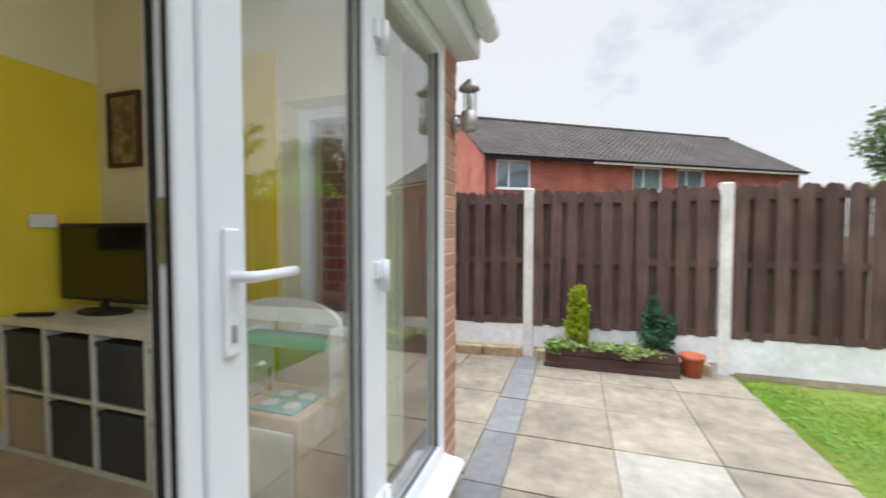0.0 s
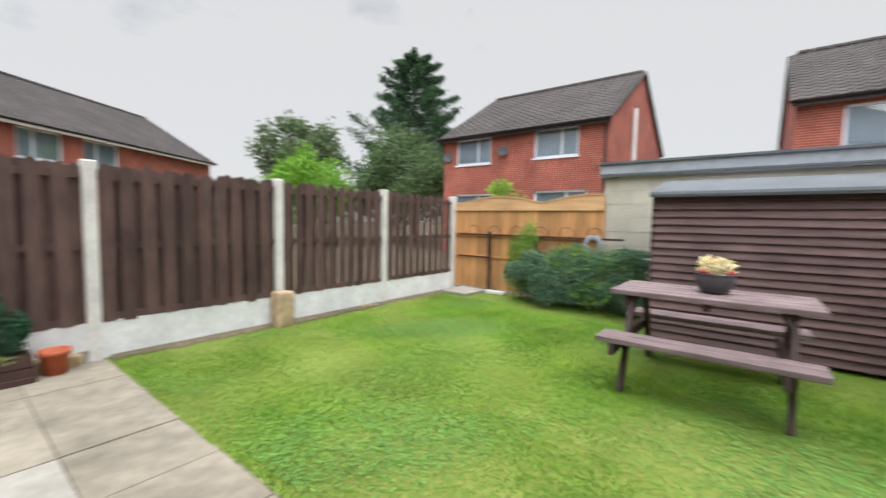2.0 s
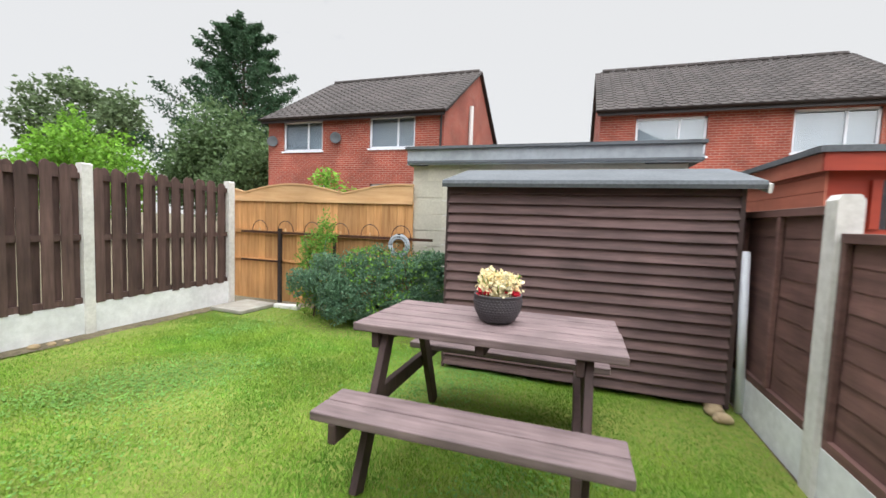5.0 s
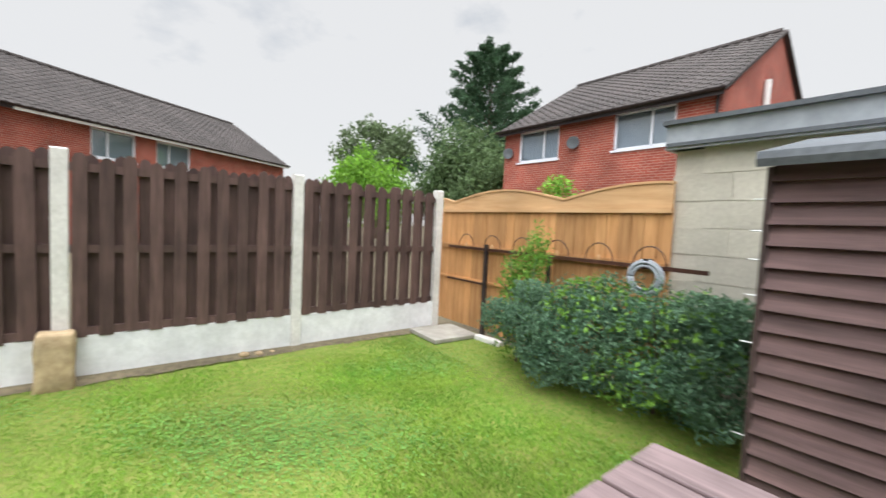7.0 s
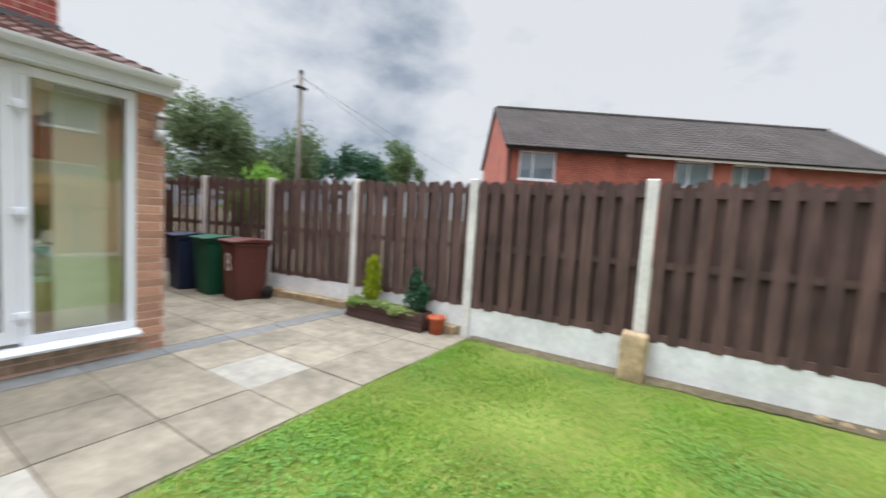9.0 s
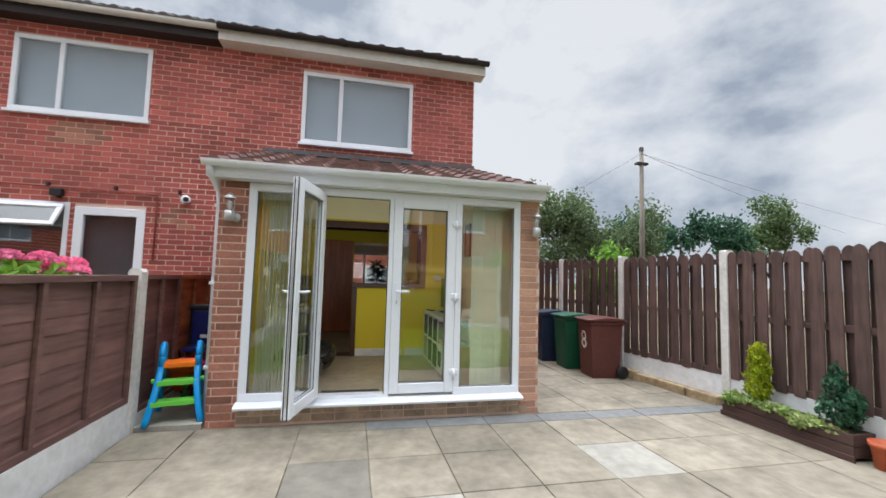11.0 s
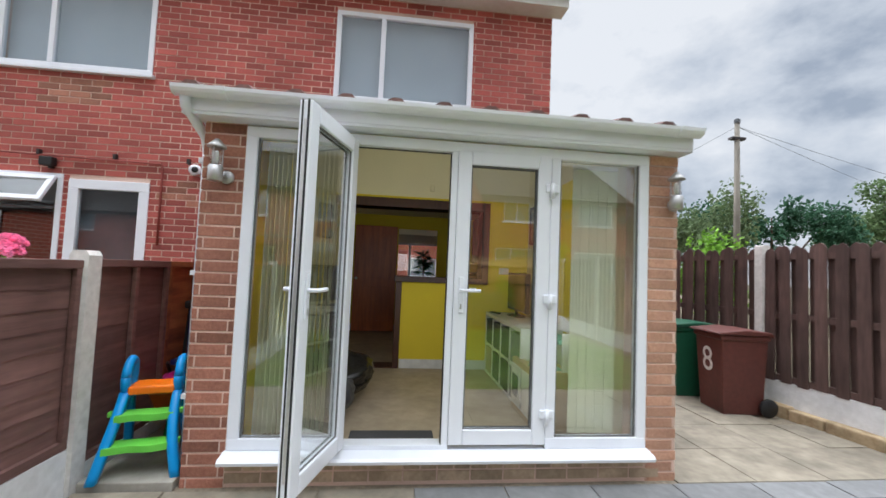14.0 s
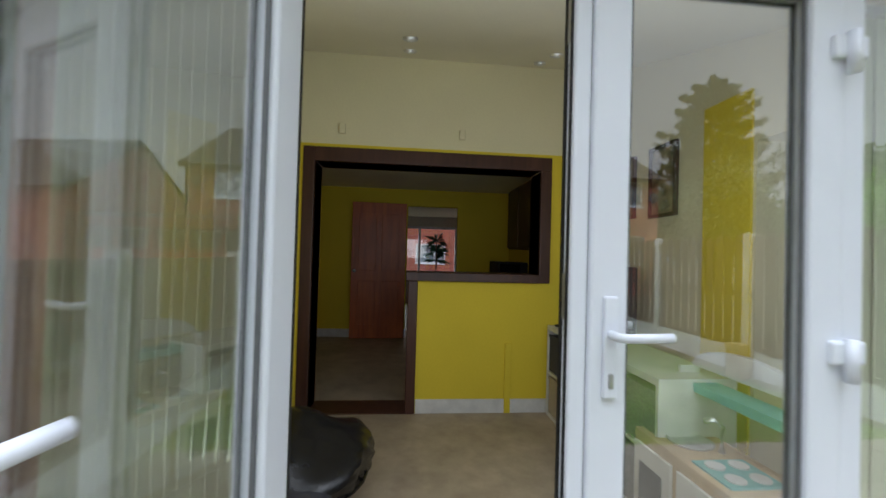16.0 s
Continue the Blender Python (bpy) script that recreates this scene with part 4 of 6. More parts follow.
for k in range(4):
    for r in range(2):
        mt = M["wicker"] if k == 3 else M["beige_fabric"] if (k, r) == (0, 0) else M["grey_fabric"]
        fb = thing("storage_box", "grey woven storage box in the shelf" if k == 3 else "beige fabric storage box in the shelf" if (k, r) == (0, 0) else "dark grey fabric storage box in the shelf", "storage box", (-2.17 + cw * k + 0.03, 1.247, 0.21 + r * chh + 0.003), "shelf boxes")
        part("box_body", boxes((0, cw - 0.04, 0, 0.34, 0, 0.285), bevel=0.008), mt, fb)
        part("rim", boxes((-0.002, cw - 0.038, -0.003, 0.01, 0.265, 0.288)), mt, fb)
tv = thing("television", "flat black television on the cube shelf", "television", (-1.78, 1.50, 0.905))
part("panel", boxes((-0.36, 0.36, 0, 0.05, 0.06, 0.50), bevel=0.008), M["black"], tv)
part("screen", boxes((-0.335, 0.335, -0.003, 0.0, 0.085, 0.475)), M["screen"], tv)
part("stand", lathe(bmesh.new(), [(0.17, 0), (0.17, 0.012), (0.03, 0.02), (0.03, 0.07)], 24), M["black"], tv, m=pose(0, 0.01, 0) @ Matrix.Diagonal((1, 0.6, 1, 1)), smooth=True)
rc = thing("remote_control", "black remote control lying on the shelf", "remote", (-2.02, 1.32, 0.905), turn=20)
part("case", boxes((-0.09, 0.09, -0.022, 0.022, 0, 0.018), bevel=0.006), M["black"], rc)
for x0, x1, z0, z1 in ((-2.08, -1.80, 1.76, 2.22), (-1.62, -1.34, 1.74, 2.22)):
    pf = thing("picture", "framed brown print on the cream wall", "picture", ((x0 + x1) / 2, 1.758, (z0 + z1) / 2), "wall pictures")
    w, h = (x1 - x0) / 2, (z1 - z0) / 2
    part("frame", boxes((-w, w, -0.025, 0, h - 0.022, h), (-w, w, -0.025, 0, -h, -h + 0.022), (-w, -w + 0.022, -0.025, 0, -h + 0.022, h - 0.022), (w - 0.022, w, -0.025, 0, -h + 0.022, h - 0.022)), M["brown_wood"], pf)
    part("print", boxes((-w + 0.02, w - 0.02, -0.012, -0.004, -h + 0.02, h - 0.02)), M["picture"], pf)
ys = thing("thermostat", "white thermostat on the yellow wall", "thermostat", (XW, 1.45, 1.42))
part("case", boxes((0, 0.03, -0.06, 0.06, -0.04, 0.04), bevel=0.006), M["skirt"], ys)
for y in (-0.45, 0.5):
    sd = thing("wall_sensor", "small white sensor high on the cream wall", "sensor", (XW + 0.001, y, 2.42))
    part("case", boxes((0, 0.03, -0.025, 0.025, -0.04, 0.04), bevel=0.008), M["cream"], sd)

tk = thing("cable_trunking", "yellow painted cable trunking up the half wall", "trunking", (XW, 0.92, 0.19))
part("strip", boxes((0, 0.022, -0.025, 0.025, 0, 0.56), bevel=0.004), M["yellow"], tk)
structure("wall_pilaster", boxes((-1.12, -0.80, 1.748, 1.762, 0.30, 2.32)), M["yellow"], "yellow painted strip of wall beside the window", "wall")
rd = thing("radiator", "white fluted panel radiator on the yellow wall", "radiator", (-1.05, -0.835, 0.19))
part("back_panel", boxes((-0.55, 0.55, 0.03, 0.045, 0.12, 0.70), bevel=0.004), M["skirt"], rd)
flute = mesh_of("flute", boxes((-0.017, 0.017, 0.045, 0.062, 0.14, 0.68), bevel=0.006), M["skirt"])
for k in range(24):
    part("flute", flute, None, rd, m=pose(-0.529 + 0.046 * k, 0, 0))
part("top_grille", boxes((-0.55, 0.55, 0.0, 0.062, 0.70, 0.712), bevel=0.003), M["skirt"], rd)
for x in (-0.5, 0.5):
    part("bracket", boxes((x - 0.02, x + 0.02, 0.0, 0.03, 0.2, 0.6)), M["skirt"], rd)
    part("pipe", tube(bmesh.new(), [(x * 1.13, 0.04, 0.0), (x * 1.13, 0.04, 0.15), (x * 1.08, 0.04, 0.16)], 0.009, 8), M["steel"], rd, smooth=True)
# play kitchen
pk = thing("play_kitchen", "wooden toy kitchen with teal shelf and sink", "toy kitchen", (-0.56, 1.38, 0.19))
part("cabinet", boxes((-0.30, 0.30, -0.17, 0.15, 0, 0.45), bevel=0.006), M["toy_wood"], pk)
part("oven_door", boxes((-0.28, -0.02, -0.185, -0.17, 0.06, 0.40), bevel=0.004), M["white_board"], pk)
part("oven_window", boxes((-0.23, -0.07, -0.19, -0.186, 0.14, 0.32)), M["grey_fabric"], pk)
part("cupboard_door", boxes((0.02, 0.28, -0.185, -0.17, 0.06, 0.40), bevel=0.004), M["white_board"], pk)
part("sink", lathe(bmesh.new(), [(0.09, 0.452), (0.095, 0.46), (0.085, 0.46), (0.07, 0.435)], 20), M["steel"], pk, m=pose(-0.12, -0.02, 0), smooth=True)
part("tap", tube(bmesh.new(), [(-0.02, 0.05, 0.45), (-0.02, 0.05, 0.56), (-0.04, 0.03, 0.58), (-0.07, 0.01, 0.565)], 0.012), M["steel"], pk, smooth=True)
part("side_panel", boxes((-0.30, -0.285, 0.05, 0.15, 0.45, 0.75)), M["white_board"], pk)
part("side_panel", boxes((0.285, 0.30, 0.05, 0.15, 0.45, 0.75)), M["white_board"], pk)
arc = [(0.30 * math.cos(a), 0.75 + 0.11 * math.sin(a)) for a in [math.pi * k / 14 for k in range(15)]]
bm = bmesh.new()
prism(bm, arc, "y", 0.12, 0.15)
part("arch", bm, M["white_board"], pk)
part("shelf", boxes((-0.285, 0.285, 0.03, 0.15, 0.66, 0.70)), M["teal"], pk)
part("hob", boxes((0.05, 0.25, -0.14, 0.08, 0.45, 0.458)), M["teal"], pk)
for x, y in ((0.10, -0.08), (0.20, -0.08), (0.10, 0.02), (0.20, 0.02)):
    part("hob_ring", lathe(bmesh.new(), [(0.035, 0.458), (0.035, 0.464), (0.028, 0.464)], 16), M["skirt"], pk, m=pose(x, y, 0))


def beanbag(at, r, h, material, label, seed):
    bm = bmesh.new()
    bmesh.ops.create_uvsphere(bm, u_segments=56, v_segments=34, radius=1)
    for v in bm.verts:
        p = v.co.copy()
        k = 1 + 0.16 * noise.noise(p * 1.4 + Vector((seed, 0, 0))) + 0.13 * abs(noise.noise(p * 3.2 + Vector((0, seed, 0)))) + 0.05 * abs(noise.noise(p * 7 + Vector((seed, seed, 0))))
        v.co = Vector((p.x * r * k, p.y * r * k, (p.z * 0.5 + 0.5) ** 0.9 * h * (1 + 0.2 * noise.noise(p * 1.2))))
    b = thing("bean_bag", label, "bean bag", at)
    part("cushion", bm, material, b, smooth=True)
    part("seam", tube(bmesh.new(), [(r * 0.97 * math.cos(a), r * 0.97 * math.sin(a), h * 0.42) for a in [2 * math.pi * k / 24 for k in range(25)]], 0.008, 6), material, b, smooth=True)


beanbag((-0.98, -0.42, 0.19), 0.34, 0.45, M["leatherette"], "black leatherette bean bag on the tiled floor", 1.0)
beanbag((-0.55, -0.44, 0.19), 0.25, 0.33, M["grey_leatherette"], "grey leatherette bean bag on the tiled floor", 3.0)
mat_ = thing("door_mat", "dark ribbed door mat inside the doors", "mat", (-0.15, 0.13, 0.19))
part("mat_body", boxes((-0.11, 0.11, -0.30, 0.30, 0, 0.012), bevel=0.004), M["grey_fabric"], mat_)

# kitchen beyond
kd = thing("door_4", "red-brown panelled pine door standing open", "door", (-5.10, 0.08, 0.19), turn=4, kind="structure")
part("leaf", boxes((-0.02, 0.02, -0.80, 0, 0.0, 2.02), bevel=0.004), M["pine"], kd)
for y0, y1, z0, z1 in ((-0.70, -0.44, 0.2, 0.85), (-0.36, -0.1, 0.2, 0.85), (-0.70, -0.44, 1.0, 1.85), (-0.36, -0.1, 1.0, 1.85)):
    part("door_panel", boxes((0.02, 0.028, y0, y1, z0, z1), bevel=0.006), M["pine"], kd)
part("knob", lathe(bmesh.new(), [(0.012, 0), (0.012, 0.03), (0.026, 0.04), (0.026, 0.055), (0.01, 0.062)], 16), M["steel"], kd, m=pose(0.02, -0.75, 1.0, 0, 90, 0), smooth=True)
tb = thing("kitchen_worktop_unit", "dark kitchen unit behind the half wall", "cabinet", (-3.9, 1.35, 0.18))
part("body", boxes((-0.6, 0.6, -0.3, 0.33, 0, 0.87), bevel=0.004), M["brown_wood"], tb)
part("worktop", boxes((-0.62, 0.62, -0.33, 0.34, 0.87, 0.91), bevel=0.004), M["black"], tb)
mw = thing("microwave_oven", "black microwave oven on the worktop", "microwave", (-3.9, 1.35, 1.09))
part("case", boxes((-0.25, 0.25, -0.18, 0.18, 0, 0.30), bevel=0.008), M["black"], mw)
part("oven_door", boxes((0.25, 0.262, -0.17, 0.08, 0.02, 0.28), bevel=0.004), M["screen"], mw)
wc = thing("wall_cupboard", "dark wooden cupboard hung on the kitchen wall", "cupboard", (-3.6, 1.55, 1.55))
part("body", boxes((-0.5, 0.5, -0.15, 0.15, 0, 0.75), bevel=0.005), M["brown_wood"], wc)
part("cupboard_door", boxes((-0.48, -0.01, -0.17, -0.152, 0.02, 0.73), bevel=0.004), M["brown_wood"], wc)
part("cupboard_door", boxes((0.01, 0.48, -0.17, -0.152, 0.02, 0.73), bevel=0.004), M["brown_wood"], wc)
pane_window("window_5", -9.62, -0.25, 1.45, 0.95, 2.2, [0.45], "white framed front window of the house", None, glass_m=M["glass"])
hp = thing("house_plant", "dark spiky house plant on a stand by the window", "plant", (-8.6, 0.82, 0.18))
part("stand", boxes((-0.18, 0.18, -0.18, 0.18, 0, 0.62), bevel=0.01), M["brown_wood"], hp)
part("plant_pot", lathe(bmesh.new(), [(0.10, 0.62), (0.14, 0.84), (0.12, 0.84)], 18), M["black"], hp, smooth=True)
part("stem", tube(bmesh.new(), [(0, 0, 0.82), (0.02, 0.01, 1.15), (0, 0, 1.6)], 0.02), M["bark"], hp)
lv = bmesh.new()
rg = random.Random(4)
for k in range(70):
    a, el, ln, z = rg.uniform(0, 6.28), rg.uniform(-0.3, 1.2), rg.uniform(0.22, 0.4), rg.choice((1.15, 1.35, 1.6))
    d = Vector((math.cos(a) * math.cos(el), math.sin(a) * math.cos(el), math.sin(el)))
    s = d.cross(Vector((0, 0, 1))).normalized() * 0.014
    p = Vector((0, 0, z))
    q = [p - s, p + s, p + d * ln * 0.6 + s, p + d * ln + Vector((0, 0, -0.08)), p + d * ln * 0.6 - s]
    lv.faces.new([lv.verts.new(v) for v in q])
part("foliage", lv, M["shrub"], hp)


# ---- fences ----
def post(at, h, label, w=0.10, group="concrete fence posts", material=None, cap=0.012):
    p = thing("fence_post", label, "fence post", at, group)
    bm = bmesh.new()
    box(bm, -w / 2, w / 2, -w / 2, w / 2, -0.3, h - cap)
    prism(bm, [(-w / 2, h - cap), (w / 2, h - cap), (w / 2 - 0.02, h), (-w / 2 + 0.02, h)], "x", -w / 2, w / 2)
    part("shaft", bm, material or M["concrete"], p)
    return p


def picket_mesh(w, h, rg):
    bm = bmesh.new()
    s = w / 2
    prism(bm, [(-s, 0), (s, 0), (s, h - 0.055), (s * 0.62, h - 0.018), (0.0, h), (-s * 0.62, h - 0.018), (-s, h - 0.055)], "y", -0.008, 0.008)
    return mesh_of("slat", bm, M["fence"])


rg = random.Random(11)
PICKETS = [picket_mesh(0.109, 1.475 + d, rg) for d in (-0.012, 0.0, 0.012)]


SLIM = [picket_mesh(0.096, 1.475 + d, rg) for d in (-0.012, 0.0, 0.012)]


def hit_and_miss(a, b, z0, label, nslat, slats=PICKETS):
    """A panel of upright slats nailed to both sides of three rails, from post to post."""
    a, b = Vector((*a, 0)), Vector((*b, 0))
    L = (b - a).length
    ang = math.degrees(math.atan2(b.y - a.y, b.x - a.x))
    f = thing("slatted_fence", label, "fence", (a.x, a.y, z0), "dark slatted fence panels", ang)
    for z in (0.005, 0.68, 1.33):
        part("rail", boxes((0.055, L - 0.055, -0.019, 0.019, z, z + 0.065)), M["fence"], f)
    pitch = (L - 0.12) / nslat
    for k in range(nslat):
        for side in (-1, 1):
            x = 0.06 + pitch * (k + (0.27 if side < 0 else 0.77)) + rg.uniform(-0.006, 0.006)
            part("slat", rg.choice(slats), None, f, m=pose(x, side * 0.027, rg.uniform(-0.012, 0.012), 0, rg.uniform(-0.5, 0.5), 0))
    return f


def gravel_board(a, b, z0, z1, label):
    a, b = Vector((*a, 0)), Vector((*b, 0))
    L = (b - a).length
    g = thing("gravel_board", label, "gravel board", (a.x, a.y, 0), "concrete gravel boards", math.degrees(math.atan2(b.y - a.y, b.x - a.x)))
    bm = bmesh.new()
    n = 24
    top, bot = [], []
    for k in range(n + 1):
        x = 0.04 + (L - 0.08) * k / n
        top.append((x, z1 - 0.012 * abs(noise.noise((x * 3 + a.x * 2, 1, 0)))))
        bot.append((x, z0 + 0.012 * noise.noise((x * 2 + a.x, 5, 0))))
    prism(bm, top + bot[::-1], "y", -0.028, 0.028)
    part("board", bm, M["gravel_board"], g)


QX = [0.24, 2.10, 3.94, 5.78, 7.66]
LINE = [(-2.82, 4.03), (-1.45, 4.33)] + [(x, 4.5) for x in QX]
for k, (x, y) in enumerate(LINE):
    post((x, y, 0), 1.845, "pale concrete fence post beside dark slatted panels")
for k, (a, b) in enumerate(zip(LINE, LINE[1:])):
    n = max(6, round(((b[0] - a[0]) ** 2 + (b[1] - a[1]) ** 2) ** 0.5 / 0.192))
    hit_and_miss(a, b, 0.345, "dark brown stained hit-and-miss fence panel with pointed slats", n, SLIM if k in (4, 5) else PICKETS)
    gravel_board(a, b, 0.10 if k < 3 else 0.0, 0.35, "white painted concrete gravel board under the fence")
# stones under the boards beside the paving
rs = random.Random(3)
for a, b in zip(LINE[:3], LINE[1:4]):
    L = math.dist(a, b)
    x = 0.1
    while x < L - 0.2:
        w = rs.uniform(0.28, 0.5)
        t = min(x + w, L - 0.05)
        st = thing("edging_stone", "rough sandstone block under the gravel board", "stone", (a[0] + (b[0] - a[0]) * x / L, a[1] + (b[1] - a[1]) * x / L, -0.02), "edging stones", math.degrees(math.atan2(b[1] - a[1], b[0] - a[0])))
        part("block", boxes((0, t - x - 0.015, -0.13, 0.0, 0, 0.125 + rs.uniform(-0.012, 0.012)), bevel=0.015), M["stone"], st)
        x = t
# dark side gate
gt = thing("side_gate", "dark brown boarded gate by the house", "gate", (-4.0, 2.02, 0))
for k in range(16):
    part("board", boxes((-0.01, 0.01, 0.125 * k, 0.125 * k + 0.118, 0.06, 1.58)), M["fence"], gt)
part("rail", boxes((0.01, 0.04, 0, 2.0, 1.35, 1.43)), M["fence"], gt)
part("rail", boxes((0.01, 0.04, 0, 2.0, 0.3, 0.38)), M["fence"], gt)
post((-4.1, 3.78, 0), 1.8, "pale concrete fence post beside the gate")
hit_and_miss((-4.1, 3.78), (-2.82, 4.03), 0.345, "dark brown stained hit-and-miss fence panel with pointed slats", 6)
gravel_board((-4.1, 3.78), (-2.82, 4.03), 0.1, 0.35, "white painted concrete gravel board under the fence")

# lap-panel fence on the other side
YN = -1.77


def lap_panel(x0, x1, z0, z1, material, label, battens=4, boards=9):
    f = thing("lap_fence", label, "fence", (x0, YN, z0), "brown lap fence panels")
    L, H = x1 - x0, z1 - z0
    part("top_rail", boxes((0.05, L - 0.05, -0.03, 0.03, H - 0.05, H), bevel=0.004), material, f)
    part("bottom_rail", boxes((0.05, L - 0.05, -0.025, 0.025, 0, 0.05)), material, f)
    for k in range(battens):
        x = 0.055 + (L - 0.15) * k / (battens - 1)
        part("batten", boxes((x, x + 0.04, -0.003, 0.028, 0.05, H - 0.05), bevel=0.003), material, f)
    hb = (H - 0.08) / boards
    for r in range(boards):
        bm = bmesh.new()
        n = 16
        base = [(0.05 + (L - 0.1) * k / n, 0.03 + hb * r + 0.012 * noise.noise((k * 0.8, r * 3.1 + x0, 0))) for k in range(n + 1)]
        vs = []
        for x, z in base:
            vs.append([bm.verts.new((x, y, zz)) for y, zz in ((-0.004, z), (-0.011, z + hb * 1.15), (-0.02, z + hb * 1.15), (-0.014, z))])
        for u, v in zip(vs, vs[1:]):
            for q in range(4):
                bm.faces.new((u[q], u[(q + 1) % 4], v[(q + 1) % 4], v[q]))
        part("board", bm, material, f)


NX_ = [(-2.12, 1.43), (-0.05, 1.43), (0.13, 1.43), (1.88, 1.43), (3.66, 1.43), (5.48, 1.57), (7.3, 1.6)]
for x, h in NX_:
    if x != -0.05:
        post((x, YN, 0), h, "pale concrete fence post beside brown lap panels", 0.11, cap=0.03)
for (a, _), (b, _) in zip(NX_[2:], NX_[3:]):
    top = 1.37 if b < 5 else 1.375
    lap_panel(a, b, 0.27, 1.52 if b > 7 else top, M["panel"], "dark brown lap fence panel with upright battens")
    gravel_board((a, YN), (b, YN), -0.02, 0.27, "white concrete gravel board under the fence")
lap_panel(-2.12, -0.70, 0.12, 1.38, M["panel_new"], "orange-brown lap fence panel beside the house", battens=4)
lap_panel(-0.80, 0.13, 0.12, 1.38, M["panel"], "dark brown lap fence panel beside the house", battens=3)
gravel_board((-2.12, YN), (0.13, YN), -0.02, 0.13, "white concrete gravel board under the fence")

# timber fence at the end of the garden, with scalloped tops
XE = 7.98
ef = thing("scalloped_fence", "orange timber fence with scalloped tops", "fence", (XE, 0, 0))


def scallop(y):
    for a, b in ((6.28, 4.50), (4.50, 2.72), (2.72, 0.94)):
        if b <= y <= a:
            u = (a - y) / (a - b)
            return 1.70 + 0.13 * math.sin(math.pi * u)
    return 1.7


y = 1.64
while y < 4.75:
    w = 0.118
    part("board", boxes((-0.008, 0.008, y, y + w - 0.006, 0.05, 1.62)), M["orange_wood"], ef, m=pose(rs.uniform(-0.004, 0.004), 0, 0))
    y += w
for a, b in ((4.75, 4.50), (4.50, 2.72), (2.72, 1.64)):
    ys_ = [a + (b - a) * k / 16 for k in range(17)]
    bm = bmesh.new()
    prism(bm, [(v, scallop(v)) for v in ys_] + [(b, 1.60), (a, 1.60)], "x", -0.024, -0.004)
    part("scallop_board", bm, M["pale_wood"], ef)
    bm = bmesh.new()
    prism(bm, [(v, scallop(v) + 0.022) for v in ys_] + [(v, scallop(v)) for v in ys_[::-1]], "x", -0.035, 0.02)
    part("capping", bm, M["pale_wood"], ef)
for z, d in ((1.575, 0.045), (1.08, 0.06), (0.66, 0.03)):
    part("rail", boxes((-0.04, -0.006, 1.64, 4.75, z, z + d)), M["pale_wood"] if z > 1.5 else M["orange_wood"], ef)
# low metal railing in front of it
mr_ = thing("metal_railing", "rusty hooped metal railing before the timber fence", "railing", (XE - 0.13, 0, 0))
part("upright", boxes((-0.02, 0.02, 3.70, 3.75, 0, 1.17)), M["fascia_dark"], mr_)
part("upright", boxes((-0.015, 0.015, 2.76, 2.80, 0, 1.12)), M["fascia_dark"], mr_)
part("top_bar", boxes((-0.012, 0.012, 1.3, 4.45, 1.09, 1.125)), M["brown_wood"], mr_)
part("low_bar", boxes((-0.012, 0.012, 3.7, 4.45, 0.66, 0.685)), M["brown_wood"], mr_)
for k in range(6):
    c = 1.75 + 0.47 * k
    part("hoop", tube(bmesh.new(), [(0, c + 0.14 * math.cos(a), 1.125 + 0.16 * math.sin(a)) for a in [math.pi * q / 12 for q in range(13)]], 0.006, 6), M["brown_wood"], mr_)
    part("finial", lathe(bmesh.new(), [(0.012, 1.12), (0.016, 1.15), (0.008, 1.175)], 8), M["pale_wood"], mr_, m=pose(0, c, 0))
hr = thing("hose_reel", "grey coiled hose hung on the fence", "hose", (XE - 0.22, 1.74, 1.02))
for k in range(4):
    r = 0.10 + 0.016 * k
    part("coil", tube(bmesh.new(), [(0.012 * (k % 2), r * math.cos(a), r * math.sin(a)) for a in [2 * math.pi * q / 28 for q in range(29)]], 0.011, 8), M["lead"], hr, smooth=True)
part("hook", boxes((0.0, 0.1, -0.02, 0.02, 0.10, 0.16)), M["black"], hr)

# ---- block garage ----
gx0, gx1, gy0, gy1 = 8.02, 13.5, -1.62, 1.68
gg = thing("garage", "buff block garage with a flat felt roof", "garage", (0, 0, 0))
part("core", boxes((gx0 + 0.012, gx1, gy0, gy1 - 0.012, 0, 2.10)), M["block"], gg)
part("roof_slab", boxes((gx0 - 0.12, gx1 + 0.1, gy0 - 0.12, gy1 + 0.03, 2.12, 2.15)), M["felt"], gg)
part("fascia_board", boxes((gx0 - 0.10, gx0 - 0.07, gy0 - 0.1, gy1 + 0.04, 2.10, 2.30), (gx0 - 0.07, gx1, gy1 + 0.01, gy1 + 0.04, 2.10, 2.30)), M["lead"], gg)
part("roof_edge", boxes((gx0 - 0.14, gx1, gy0 - 0.14, gy1 + 0.06, 2.30, 2.335)), M["felt"], gg)
bk_me = mesh_of("block", boxes((-0.006, 0.0, 0.003, 0.437, 0.003, 0.218)), M["block"])
for r in range(10):
    for k in range(7):
        y = gy1 - 0.44 * (k + 1) + (0.22 if r % 2 else 0)
        if y + 0.436 <= gy1 and y > gy0:
            part("block", bk_me, None, gg, m=pose(gx0 + 0.011, y, 0.221 * r - 0.09))
bk2 = mesh_of("block", boxes((0.003, 0.437, -0.006, 0.0, 0.003, 0.218)), M["block"])
for r in range(10):
    for k in range(3):
        part("block", bk2, None, gg, m=pose(gx0 + 0.02 + 0.44 * k, gy1 - 0.006, 0.221 * r - 0.09))

